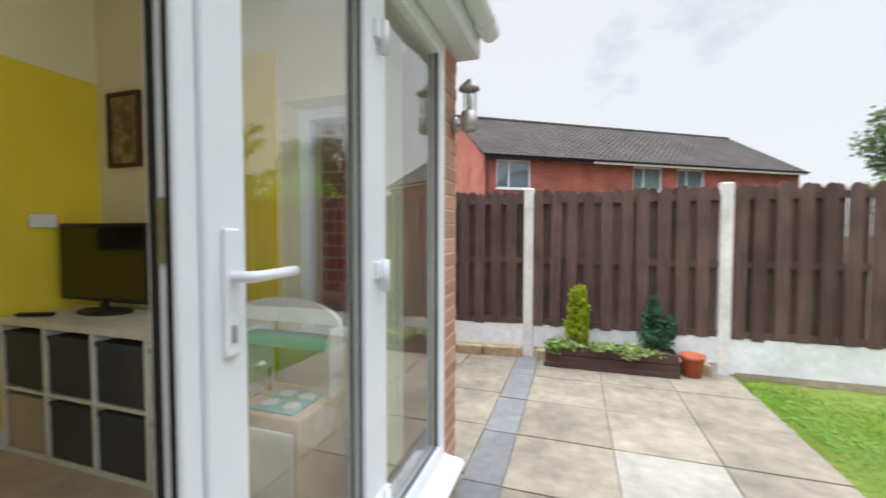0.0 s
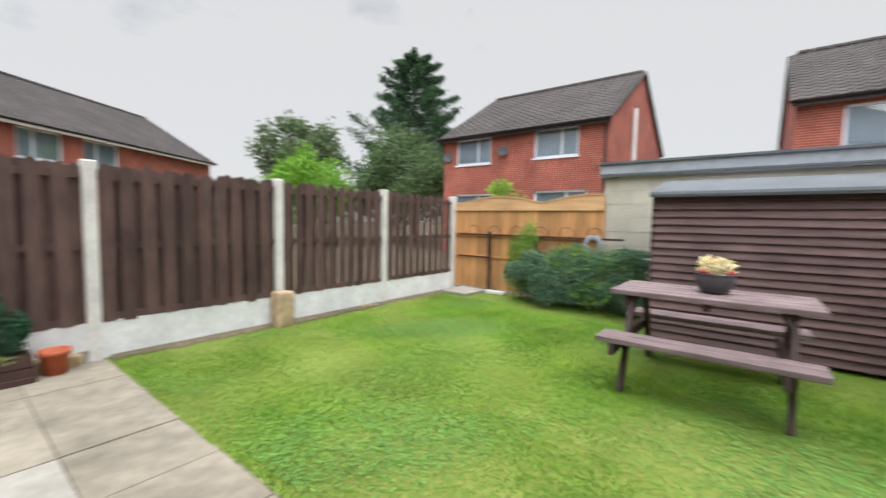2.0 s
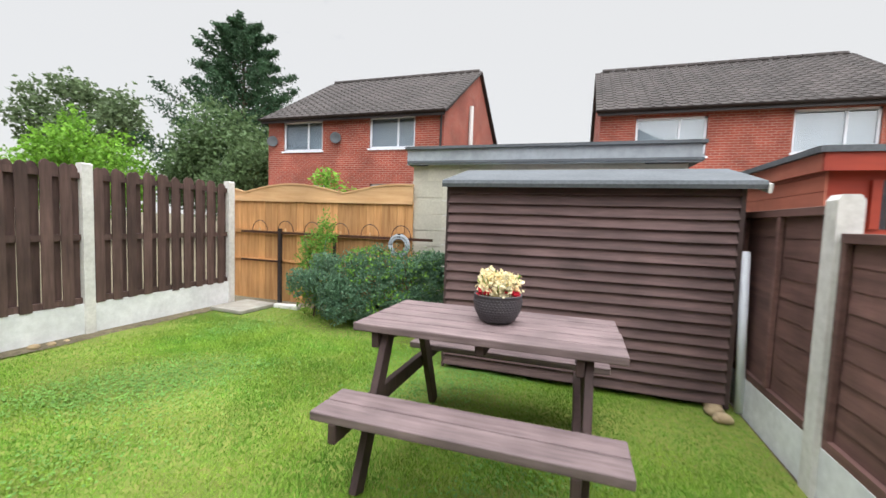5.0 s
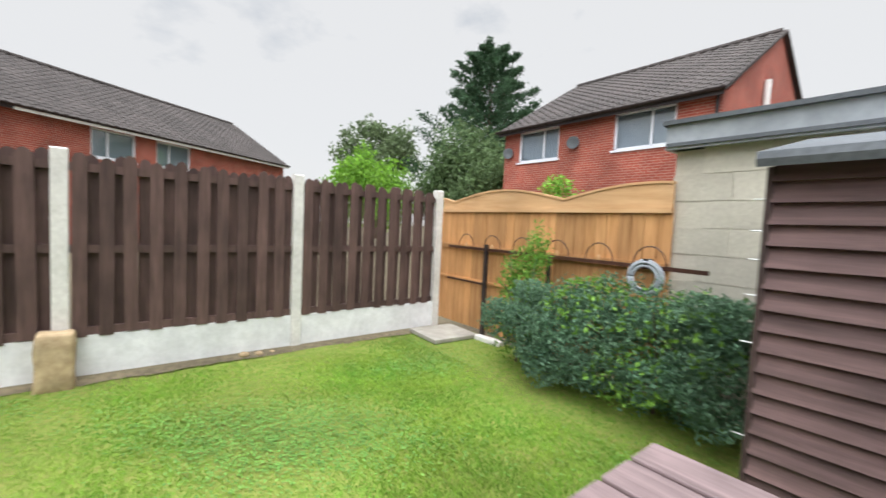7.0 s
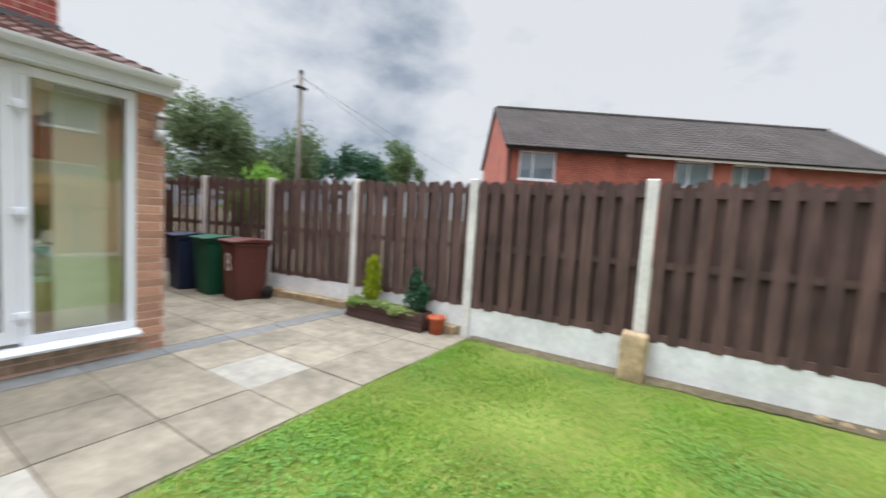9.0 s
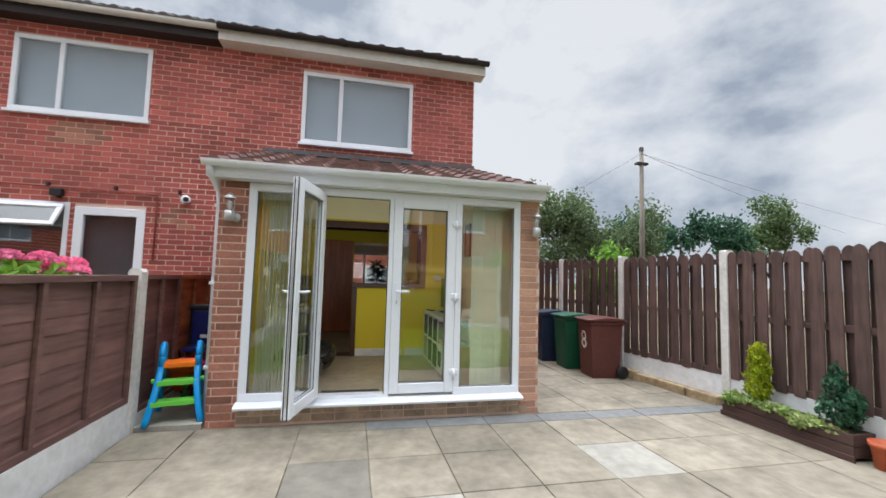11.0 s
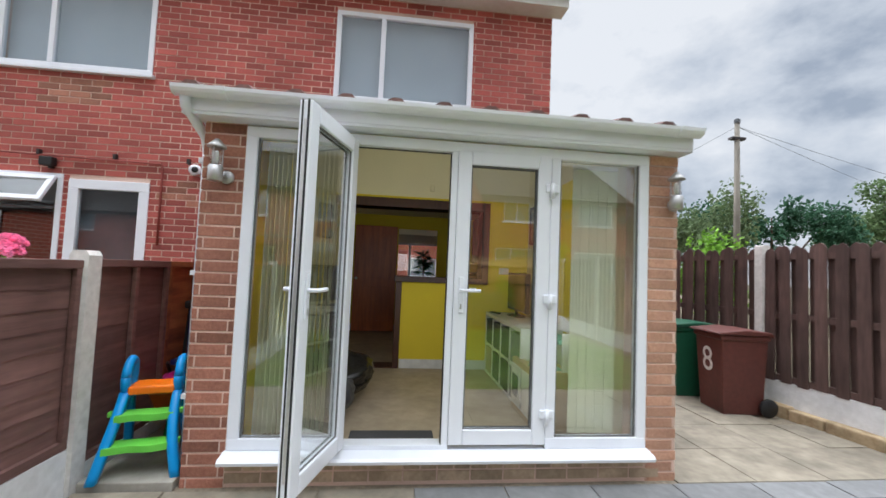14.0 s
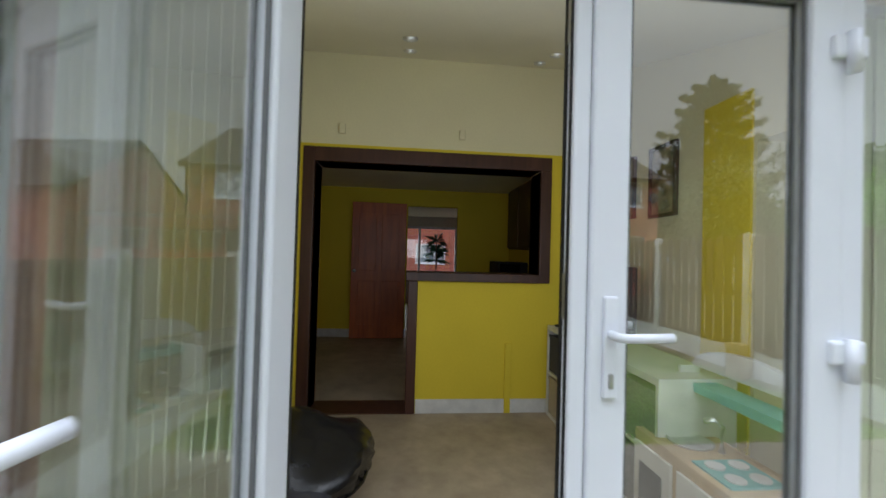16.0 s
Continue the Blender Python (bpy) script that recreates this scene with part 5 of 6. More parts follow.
# ---- shed ----
sx, sy0, sy1 = 6.42, -1.62, 0.63
sd_ = thing("garden_shed", "dark brown boarded garden shed with felt roof", "shed", (sx, 0, 0))
part("carcass", boxes((0.02, 1.55, sy0 + 0.03, sy1 - 0.02, 0.02, 1.70)), M["table_dark"], sd_)
nb = 19
hb = 1.66 / nb
for r in range(nb):
    bm = bmesh.new()
    z = 0.05 + hb * r
    n = 14
    vs = []
    for k in range(n + 1):
        y = sy0 + (sy1 - sy0) * k / n
        w = 0.005 * noise.noise((y * 2, r * 2.3, 0))
        vs.append([bm.verts.new(p) for p in ((-0.036 + w * 0.4, y, z + w), (-0.004, y, z + hb * 1.02 + w), (0.012, y, z + hb * 1.02), (-0.004, y, z + w))])
    for u, v in zip(vs, vs[1:]):
        for q in range(4):
            bm.faces.new((u[q], u[(q + 1) % 4], v[(q + 1) % 4], v[q]))
    bm.faces.new(vs[0][::-1])
    bm.faces.new(vs[-1])
    part("board", bm, M["shed"], sd_)
for r in range(nb):
    z = 0.05 + hb * r
    part("side_board", boxes((0.0, 1.55, sy1 - 0.02, sy1, z, z + hb * 0.97)), M["shed"], sd_)
part("corner_batten", boxes((-0.03, 0.02, sy1 - 0.005, sy1 + 0.018, 0.02, 1.68)), M["table_dark"], sd_)
part("corner_batten", boxes((-0.028, 0.02, sy0 - 0.03, sy0 + 0.005, 0.02, 1.70)), M["table_dark"], sd_)
bm = bmesh.new()
prism(bm, [(-0.12, 1.67), (-0.13, 1.70), (-0.12, 1.73), (0.74, 1.925), (1.70, 1.72), (1.70, 1.68), (0.74, 1.885)], "y", sy0 - 0.12, sy1 + 0.035)
part("roof_felt", bm, M["felt"], sd_, "grey mineral felt roof")
bm = bmesh.new()
prism(bm, [(0.02, 1.70), (1.55, 1.70), (0.74, 1.875)], "y", sy0 + 0.03, sy1 - 0.02)
part("gable", bm, M["table_dark"], sd_)
part("barge_board", boxes((-0.14, 0.86, -0.01, 0.01, -0.03, 0.035)), M["upvc_old"], sd_, m=pose(0, sy0 - 0.13, 1.70, 0, -13.2, 0))
for z in (0.55, 0.95, 1.15, 1.3, 1.42, 1.55):
    part("nail", tube(bmesh.new(), [(-0.02, sy1 + 0.02, z), (-0.02, sy1 + 0.06, z)], 0.003, 5), M["steel"], sd_)
pp = thing("leaning_pipe", "grey plastic pipe leaning beside the shed", "pipe", (6.46, -1.735, 0))
part("pipe", tube(bmesh.new(), [(-0.04, 0.01, 0.0), (-0.02, 0.05, 1.22)], 0.032, 12), M["upvc"], pp, smooth=True)
for k in range(7):
    r_ = rs.uniform(0.04, 0.07) if k < 4 else rs.uniform(0.025, 0.05)
    bm = bmesh.new()
    bmesh.ops.create_icosphere(bm, subdivisions=2, radius=r_)
    for v in bm.verts:
        v.co *= 1 + 0.35 * noise.noise(v.co * 9 + Vector((k * 3, 0, 0)))
        v.co.z *= 0.6
    st = thing("loose_stone", "loose sandstone lump on the ground", "stone", (6.2 + 0.12 * (k % 3), -1.6 + rs.uniform(-0.1, 0.1), r_ * 0.35) if k < 4 else (4.75 + 0.13 * k, 4.38 + rs.uniform(-0.03, 0.03), r_ * 0.3), "loose stones")
    part("lump", bm, M["stone"], st, smooth=True)

# ---- picnic table ----
pt = thing("picnic_table", "mauve-brown stained wooden picnic table with benches", "picnic table", (0, 0, 0))
ty0, ty1 = -0.74, 0.64
for k in range(5):
    x = 4.79 + 0.146 * k
    part("top_plank", boxes((x, x + 0.132, ty0 + rs.uniform(-0.004, 0.004), ty1, 0.757, 0.800), bevel=0.006), M["table"], pt)
for x in (4.42, 4.565, 5.60, 5.745):
    part("bench_plank", boxes((x, x + 0.137, ty0, ty1, 0.425, 0.468), bevel=0.006), M["table"], pt)
# legs and bearers take a darker timber colour than the planks
for y in (ty0 + 0.16, ty1 - 0.16):
    for s in (-1, 1):
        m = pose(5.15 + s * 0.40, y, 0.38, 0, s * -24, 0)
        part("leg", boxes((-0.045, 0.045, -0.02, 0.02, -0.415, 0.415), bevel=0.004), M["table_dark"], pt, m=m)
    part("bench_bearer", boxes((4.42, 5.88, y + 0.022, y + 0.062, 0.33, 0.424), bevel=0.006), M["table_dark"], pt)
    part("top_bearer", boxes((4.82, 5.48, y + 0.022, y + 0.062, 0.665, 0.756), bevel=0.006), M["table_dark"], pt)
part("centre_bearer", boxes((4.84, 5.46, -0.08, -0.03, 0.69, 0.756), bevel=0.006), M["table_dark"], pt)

# bowl of pale foliage
PX, PY, PZ = 5.16, -0.08, 0.801
bowl = thing("plant_bowl", "charcoal woven-pattern bowl of cream foliage on the table", "plant pot", (PX, PY, PZ))
part("bowl", lathe(bmesh.new(), [(0.075, 0), (0.10, 0.02), (0.128, 0.07), (0.138, 0.12), (0.135, 0.155), (0.14, 0.16), (0.13, 0.165), (0.122, 0.15), (0.11, 0.14)], 36), M["pot"], bowl, smooth=True)
tex = bmesh.new()
for r in range(9):
    z = 0.02 + 0.015 * r
    rad = np.interp(z, [0.02, 0.07, 0.12, 0.155], [0.10, 0.128, 0.138, 0.135])
    for k in range(44):
        a = 2 * math.pi * (k + 0.5 * (r % 2)) / 44
        c = Vector((rad * math.cos(a), rad * math.sin(a), z))
        t_ = Vector((-math.sin(a), math.cos(a), 0)) * 0.0085
        o = Vector((math.cos(a), math.sin(a), 0)) * 0.004
        u_ = Vector((0, 0, 0.0065))
        ap = tex.verts.new(c + o)
        q = [tex.verts.new(c + d) for d in (-t_, -u_, t_, u_)]
        for i in range(4):
            tex.faces.new((q[i], q[(i + 1) % 4], ap))
part("weave", tex, M["pot"], bowl)
part("soil", lathe(bmesh.new(), [(0.118, 0.13), (0.118, 0.145), (0.05, 0.15)], 20), M["earth"], bowl)
cl = clump_points(rng, [(0, 0, 0.205, 0.125, 0.125, 0.075), (0.02, 0.05, 0.25, 0.075, 0.075, 0.05), (-0.02, -0.05, 0.24, 0.085, 0.075, 0.055)], 760, 0.3)
part("foliage", leaves("foliage", cl, 0.034, M["cream_leaf"], rng, 0.6), None, bowl, "cream and yellow leaves")
for fx, fy in ((-0.03, -0.09), (-0.08, 0.06)):
    part("flower", leaves("flower", clump_points(rng, [(fx, fy, 0.18, 0.05, 0.05, 0.03)], 26, 0.1), 0.03, M["red_flower"], rng, 0.9), None, bowl, "small red flowers")
stm = bmesh.new()
for k in range(14):
    a = k * 2.4
    tube(stm, [(0.05 * math.cos(a), 0.05 * math.sin(a), 0.14), (0.12 * math.cos(a), 0.12 * math.sin(a), 0.25 + 0.03 * math.sin(k))], 0.0025, 5)
part("stems", stm, M["tree_bright"], bowl)

# ---- planter and pots by the long fence ----
pb = thing("planter_box", "long dark wooden planter box on the paving", "planter", (0, 0, 0))
bx0, bx1, by0, by1 = 0.45, 1.66, 4.17, 4.42
for z in (0.03, 0.128):
    part("front_board", boxes((bx0, bx1, by0, by0 + 0.022, z, z + 0.09), bevel=0.004), M["planter"], pb)
    part("back_board", boxes((bx0, bx1, by1 - 0.022, by1, z, z + 0.09), bevel=0.004), M["planter"], pb)
    part("end_board", boxes((bx0 + 0.001, bx0 + 0.022, by0 + 0.022, by1 - 0.022, z, z + 0.09)), M["planter"], pb)
    part("end_board", boxes((bx1 - 0.022, bx1 - 0.001, by0 + 0.022, by1 - 0.022, z, z + 0.09)), M["planter"], pb)
part("foot_rail", boxes((bx0 - 0.012, bx1 + 0.012, by0 - 0.015, by0 - 0.001, 0.0, 0.05), bevel=0.004), M["planter"], pb)
part("soil", boxes((bx0 + 0.022, bx1 - 0.022, by0 + 0.022, by1 - 0.022, 0.02, 0.19)), M["earth"], pb)
gc = thing("golden_conifer", "small golden yellow conifer in the planter", "conifer", (0.77, 4.30, 0.19))
gc.scale = (1.08, 1.08, 1.25)
part("trunk", tube(bmesh.new(), [(0, 0, 0), (0, 0, 0.45)], 0.012, 8, 0.004), M["bark"], gc)
cn = clump_points(rng, [(0, 0, 0.16, 0.115, 0.10, 0.16), (0.01, 0, 0.30, 0.095, 0.09, 0.13), (-0.02, 0, 0.42, 0.06, 0.06, 0.09), (0.04, 0.0, 0.44, 0.035, 0.035, 0.07)], 2600, 0.45)
part("foliage", leaves("foliage", cn, 0.038, M["lime"], rng, 0.4, 1.2), None, gc)
bs_ = thing("blue_green_shrub", "small blue-green evergreen shrub in the planter", "shrub", (1.50, 4.30, 0.19))
bs_.scale = (1.08, 1.08, 1.2)
for k in range(9):
    a = k * 2.39
    part("stem", tube(bmesh.new(), [(0, 0, 0), (0.06 * math.cos(a), 0.05 * math.sin(a), 0.2), (0.13 * math.cos(a), 0.10 * math.sin(a), 0.30 + 0.03 * (k % 4))], 0.006, 6, 0.003), M["bark"], bs_)
part("foliage", leaves("foliage", clump_points(rng, [(0, 0, 0.14, 0.15, 0.12, 0.12), (-0.03, 0, 0.30, 0.085, 0.085, 0.12), (0.08, 0, 0.22, 0.09, 0.08, 0.10), (-0.04, 0.01, 0.40, 0.04, 0.04, 0.07)], 1300, 0.35), 0.045, M["shrub"], rng, 0.5, 0.6), None, bs_)
iv = thing("trailing_ivy", "variegated cream and green ivy trailing over the planter", "ivy", (1.05, 4.28, 0.19))
part("foliage", leaves("foliage", clump_points(rng, [(-0.42, -0.06, 0.03, 0.22, 0.10, 0.06), (-0.1, -0.06, 0.03, 0.25, 0.10, 0.05), (0.25, -0.08, 0.02, 0.25, 0.09, 0.06), (-0.5, -0.12, 0.0, 0.10, 0.05, 0.06), (0.2, -0.13, -0.01, 0.12, 0.04, 0.05)], 1300, 0.2), 0.042, M["ivy"], rng, 0.8), None, iv)
tp = thing("terracotta_pot", "terracotta-coloured plastic pot beside the planter", "plant pot", (1.80, 4.30, 0))
part("pot", lathe(bmesh.new(), [(0.075, 0), (0.098, 0.165), (0.108, 0.165), (0.112, 0.205), (0.10, 0.205), (0.092, 0.16)], 28), M["terracotta"], tp, smooth=True)
part("soil", lathe(bmesh.new(), [(0.09, 0.14), (0.092, 0.16), (0.03, 0.165)], 18), M["earth"], tp)
sb = thing("stone_block", "upright weathered sandstone block by the fence post", "stone", (3.92, 4.36, 0))
bm = boxes((-0.115, 0.115, -0.10, 0.10, -0.05, 0.43), bevel=0.03)
bmesh.ops.subdivide_edges(bm, edges=list(bm.edges), cuts=3, use_grid_fill=True)
for v in bm.verts:
    v.co += Vector((noise.noise(v.co * 6), noise.noise(v.co * 6 + Vector((7, 0, 0))), noise.noise(v.co * 6 + Vector((0, 9, 0))))) * 0.02
part("block", bm, M["stone"], sb, smooth=True)
ls = thing("corner_slab", "pale loose paving slab on the lawn corner", "paving slab", (7.50, 4.06, 0.0), turn=-4)
part("slab", boxes((-0.32, 0.32, -0.30, 0.30, 0.0, 0.05), bevel=0.008), M["slab_white"], ls)
part("mound", boxes((-0.3, 0.3, -0.28, 0.28, -0.05, 0.0)), M["earth"], ls)
hs = thing("kerb_stone", "short pale stone edging beside the railing", "stone", (7.80, 3.55, 0), turn=5)
part("block", boxes((-0.05, 0.05, -0.2, 0.2, -0.03, 0.05), bevel=0.015), M["concrete"], hs)

# ---- hedge ----
hd_ = thing("hedge", "dense dark green bushy hedge before the timber fence", "hedge", (7.5, 1.9, 0))
HB = [(0.08, 0.72, 0.36, 0.34, 0.34, 0.38), (0.06, 0.35, 0.42, 0.42, 0.42, 0.46), (0.06, 0.0, 0.46, 0.44, 0.45, 0.48), (0.08, -0.40, 0.46, 0.44, 0.45, 0.48), (0.10, -0.78, 0.44, 0.42, 0.42, 0.48)]
hr_ = random.Random(21)
for k in range(34):
    u = -1.05 + 2.05 * hr_.random()
    fr_ = hr_.random()
    HB.append((0.10 - 0.46 * fr_ ** 0.5, u, hr_.uniform(0.2, 0.62) if fr_ > 0.5 else hr_.uniform(0.7, 0.9), hr_.uniform(0.1, 0.17), hr_.uniform(0.12, 0.2), hr_.uniform(0.1, 0.17)))
part("foliage", leaves("foliage", clump_points(rng, HB, 36000, 0.70), 0.034, M["hedge"], rng, 0.55), None, hd_)
part("light_foliage", leaves("light_foliage", clump_points(rng, [(-0.03, -0.70, 0.68, 0.40, 0.35, 0.30), (-0.12, 0.0, 0.80, 0.35, 0.4, 0.22), (-0.2, -0.35, 0.35, 0.34, 0.3, 0.2)], 1500, 0.8), 0.045, M["hedge_light"], rng, 0.55), None, hd_)
for k in range(10):
    a = k * 1.9
    part("branch", tube(bmesh.new(), [(0.05, -0.8 + 0.2 * k, 0), (0.05 + 0.2 * math.cos(a), -0.8 + 0.2 * k + 0.1 * math.sin(a), 0.5), (0.3 * math.cos(a) - 0.05, -0.8 + 0.2 * k + 0.15 * math.sin(a), 0.85)], 0.014, 6, 0.004), M["bark"], hd_)
tall = thing("tall_shrub", "tall light green shrub growing through the hedge", "shrub", (7.62, 2.9, 0))
part("foliage", leaves("foliage", clump_points(rng, [(-0.05, 0.0, 0.45, 0.28, 0.33, 0.42), (-0.02, 0.02, 0.85, 0.22, 0.28, 0.35), (0.05, -0.1, 1.15, 0.14, 0.16, 0.30)], 3600, 0.2), 0.045, M["hedge_light"], rng, 0.45, 0.5), None, tall)
for k in range(9):
    a = k * 2.1
    part("stem", tube(bmesh.new(), [(0, 0, 0), (0.06 * math.cos(a), 0.08 * math.sin(a), 0.6), (0.12 * math.cos(a), 0.2 * math.sin(a), 0.95 + 0.05 * (k % 5))], 0.008, 6, 0.003), M["hedge"], tall)


# ---- bins ----
def wheelie(at, body, label, turn, number=""):
    b = thing("wheelie_bin", label, "bin", at, "wheelie bins", turn)
    b.scale = (0.92, 0.92, 0.95)
    bm = bmesh.new()
    lo = [(-0.27, -0.24), (0.27, -0.24), (0.27, 0.24), (-0.27, 0.24)]
    rings = [[bm.verts.new((x * s, y * s2, z)) for x, y in lo] for s, s2, z in ((0.84, 0.86, 0.0), (0.86, 0.88, 0.05), (1.0, 1.0, 0.82), (1.08, 1.08, 0.83), (1.08, 1.08, 0.88))]
    for r0, r1 in zip(rings, rings[1:]):
        for k in range(4):
            bm.faces.new((r0[k], r0[(k + 1) % 4], r1[(k + 1) % 4], r1[k]))
    bm.faces.new(rings[0][::-1])
    bm.faces.new(rings[-1])
    bmesh.ops.bevel(bm, geom=list(bm.edges), offset=0.012, segments=2, affect="EDGES", profile=0.5)
    part("body", bm, body, b)
    bm = bmesh.new()
    prism(bm, [(-0.31, 0.885), (0.33, 0.885), (0.32, 0.91), (0.0, 0.945), (-0.29, 0.925)], "y", -0.28, 0.28)
    bmesh.ops.bevel(bm, geom=list(bm.edges), offset=0.01, segments=2, affect="EDGES", profile=0.5)
    part("lid", bm, body, b)
    part("handle", tube(bmesh.new(), [(-0.34, -0.22, 0.87), (-0.36, -0.2, 0.88), (-0.36, 0.2, 0.88), (-0.34, 0.22, 0.87)], 0.014, 8), body, b)
    for s in (-1, 1):
        w = part("wheel", lathe(bmesh.new(), [(0.095, -0.02), (0.10, -0.012), (0.10, 0.012), (0.095, 0.02)], 20), M["black"], b, m=pose(-0.25, s * 0.265, 0.10, 90, 0, 0), smooth=True)
    if number:
        cu = bpy.data.curves.new("number", "FONT")
        cu.body, cu.size, cu.extrude, cu.align_x = number, 0.40, 0.001, "CENTER"
        cu.materials.append(M["white_paint"])
        o = new("number", cu)
        o.parent = b
        o.matrix_basis = pose(0.258, -0.02, 0.44, 93, 0, 90)
    return b


wheelie((-1.36, 3.85, 0), M["bin_red"], "maroon wheelie bin with a white number eight", -96, "8")
wheelie((-1.99, 3.77, 0), M["bin_green"], "dark green wheelie bin on the paving", -94)
wheelie((-2.62, 3.67, 0), M["bin_blue"], "dark navy wheelie bin on the paving", -95)

# ---- toys in the side passage ----
structure("passage_step", boxes((-2.1, 0.13, -1.72, YL - 0.02, -0.05, 0.045), bevel=0.006), M["slab_white"], "raised concrete slab in the side passage", "step")
tsl = thing("toy_slide", "blue toy slide with green steps and orange top", "toy slide", (-0.14, -1.475, 0.045), turn=14)
tsl.scale = (0.86, 0.78, 0.91)


def strap(bm, pts, widths, th):
    """A flat moulded bar swept along pts in the x-z plane, widths along x, thickness th across y."""
    rings = []
    for (x, y, z), w in zip(pts, widths):
        rings.append([bm.verts.new((x + a * w / 2, y + b * th / 2, z)) for a, b in ((-1, -0.6), (-0.7, -1), (0.7, -1), (1, -0.6), (1, 0.6), (0.7, 1), (-0.7, 1), (-1, 0.6))])
    for u, v in zip(rings, rings[1:]):
        for q in range(8):
            bm.faces.new((u[q], u[(q + 1) % 8], v[(q + 1) % 8], v[q]))
    bm.faces.new(rings[0][::-1])
    bm.faces.new(rings[-1])
    return bm


for s in (-1, 1):
    y = s * 0.19
    us = [k / 10 for k in range(11)]
    part("side_rail", strap(bmesh.new(), [(0.28 - 0.27 * u + 0.05 * math.sin(math.pi * u), y * (1.45 - 0.45 * math.sin(math.pi * u / 2)), 0.52 * u) for u in us], [0.075 + 0.03 * u for u in us], 0.07), M["toy_blue"], tsl, smooth=True)
    part("rear_leg", strap(bmesh.new(), [(-0.24 + 0.14 * u, y * (1.2 - 0.2 * u), 0.52 * u) for u in us], [0.07] * 11, 0.06), M["toy_blue"], tsl, smooth=True)
    loop = [(-0.05 + 0.085 * math.cos(a) - 0.02 * math.sin(a), y, 0.62 + 0.11 * math.sin(a)) for a in [2 * math.pi * k / 20 for k in range(21)]]
    part("hand_grip", tube(bmesh.new(), loop, 0.036, 10), M["toy_blue"], tsl, smooth=True)
    for z in (0.20, 0.38):
        part("peg", boxes((0.27 - 0.5 * z, 0.31 - 0.5 * z, y * 1.32 - 0.02, y * 1.32 + 0.02, z - 0.01, z + 0.03), bevel=0.008), M["toy_green"], tsl)
for x, z, w in ((0.19, 0.17, 0.235), (0.10, 0.35, 0.20)):
    front = [(x + 0.075 + 0.012 * math.cos(3 * math.pi * k / 12), -w + 2 * w * k / 12) for k in range(13)]
    bm = bmesh.new()
    prism(bm, front + [(x - 0.07, w), (x - 0.07, -w)], "z", z, z + 0.045)
    part("step", bm, M["toy_green"], tsl)
part("platform", boxes((-0.16, 0.06, -0.17, 0.17, 0.50, 0.56), bevel=0.015), M["toy_orange"], tsl)
bm = bmesh.new()
prism(bm, [(-0.16, 0.50), (-0.16, 0.54), (-0.45, 0.40), (-0.8, 0.10), (-0.92, 0.07), (-0.92, 0.03), (-0.8, 0.06), (-0.45, 0.36)], "y", -0.16, 0.16)
part("chute", bm, M["toy_orange"], tsl)
tt = thing("toy_table", "magenta toy tray on green legs behind the slide", "toy table", (-0.72, -1.45, 0.045))
part("tray", lathe(bmesh.new(), [(0.20, 0.36), (0.25, 0.40), (0.25, 0.43), (0.22, 0.43), (0.18, 0.39)], 24), M["toy_magenta"], tt, smooth=True)
part("bowl", lathe(bmesh.new(), [(0.12, 0.20), (0.17, 0.26), (0.17, 0.28), (0.1, 0.28)], 24), M["toy_dgreen"], tt, smooth=True)
for a in (45, 135, 225, 315):
    part("leg", tube(bmesh.new(), [(0.14 * math.cos(radians(a)), 0.14 * math.sin(radians(a)), 0.37), (0.2 * math.cos(radians(a)), 0.2 * math.sin(radians(a)), 0)], 0.025, 8), M["toy_dgreen"], tt)
pc = thing("push_chair", "blue and black folded child seat in the passage", "child seat", (-1.05, -1.55, 0.045))
part("back", boxes((-0.03, 0.03, -0.16, 0.16, 0.52, 0.92), bevel=0.015), M["toy_navy"], pc)
part("seat", boxes((-0.03, 0.28, -0.16, 0.16, 0.48, 0.53), bevel=0.015), M["toy_navy"], pc)
part("headrest", boxes((-0.04, 0.04, -0.2, 0.2, 0.92, 0.99), bevel=0.02), M["black"], pc)
part("label_strip", boxes((0.031, 0.034, -0.06, 0.10, 0.60, 0.64)), M["white_paint"], pc)
for s in (-1, 1):
    part("leg", tube(bmesh.new(), [(-0.06, s * 0.19, 0.95), (0.0, s * 0.19, 0.5), (0.12, s * 0.19, 0)], 0.014, 8), M["black"], pc)
    part("leg", tube(bmesh.new(), [(0.26, s * 0.19, 0.5), (-0.12, s * 0.19, 0)], 0.014, 8), M["black"], pc)

# hydrangea beyond the lap fence
hy = thing("hydrangea", "pink flowering hydrangea bush beyond the fence", "hydrangea", (0.55, -2.28, 0))
part("foliage", leaves("foliage", clump_points(rng, [(0, 0, 1.15, 0.75, 0.35, 0.28), (0.35, 0, 0.8, 0.6, 0.4, 0.5), (-0.3, 0, 0.75, 0.5, 0.35, 0.5)], 2600, 0.5), 0.10, M["tree_bright"], rng, 0.65), None, hy)
for k in range(11):
    c = (-0.62 + 0.135 * k, rs.uniform(-0.12, 0.2), 1.40 + rs.uniform(-0.03, 0.07))
    d = rng.normal(size=(260, 3))
    d /= np.linalg.norm(d, axis=1)[:, None]
    d[:, 2] = np.abs(d[:, 2]) * 0.75
    part("flower_head", leaves("flower_head", np.array(c) + d * 0.085, 0.026, M["pink"], rng, 0.95), None, hy)
for k in range(6):
    part("stem", tube(bmesh.new(), [(0.1 * k - 0.25, 0, 0), (0.2 * k - 0.5, 0.05, 1.3)], 0.012, 6), M["bark"], hy)

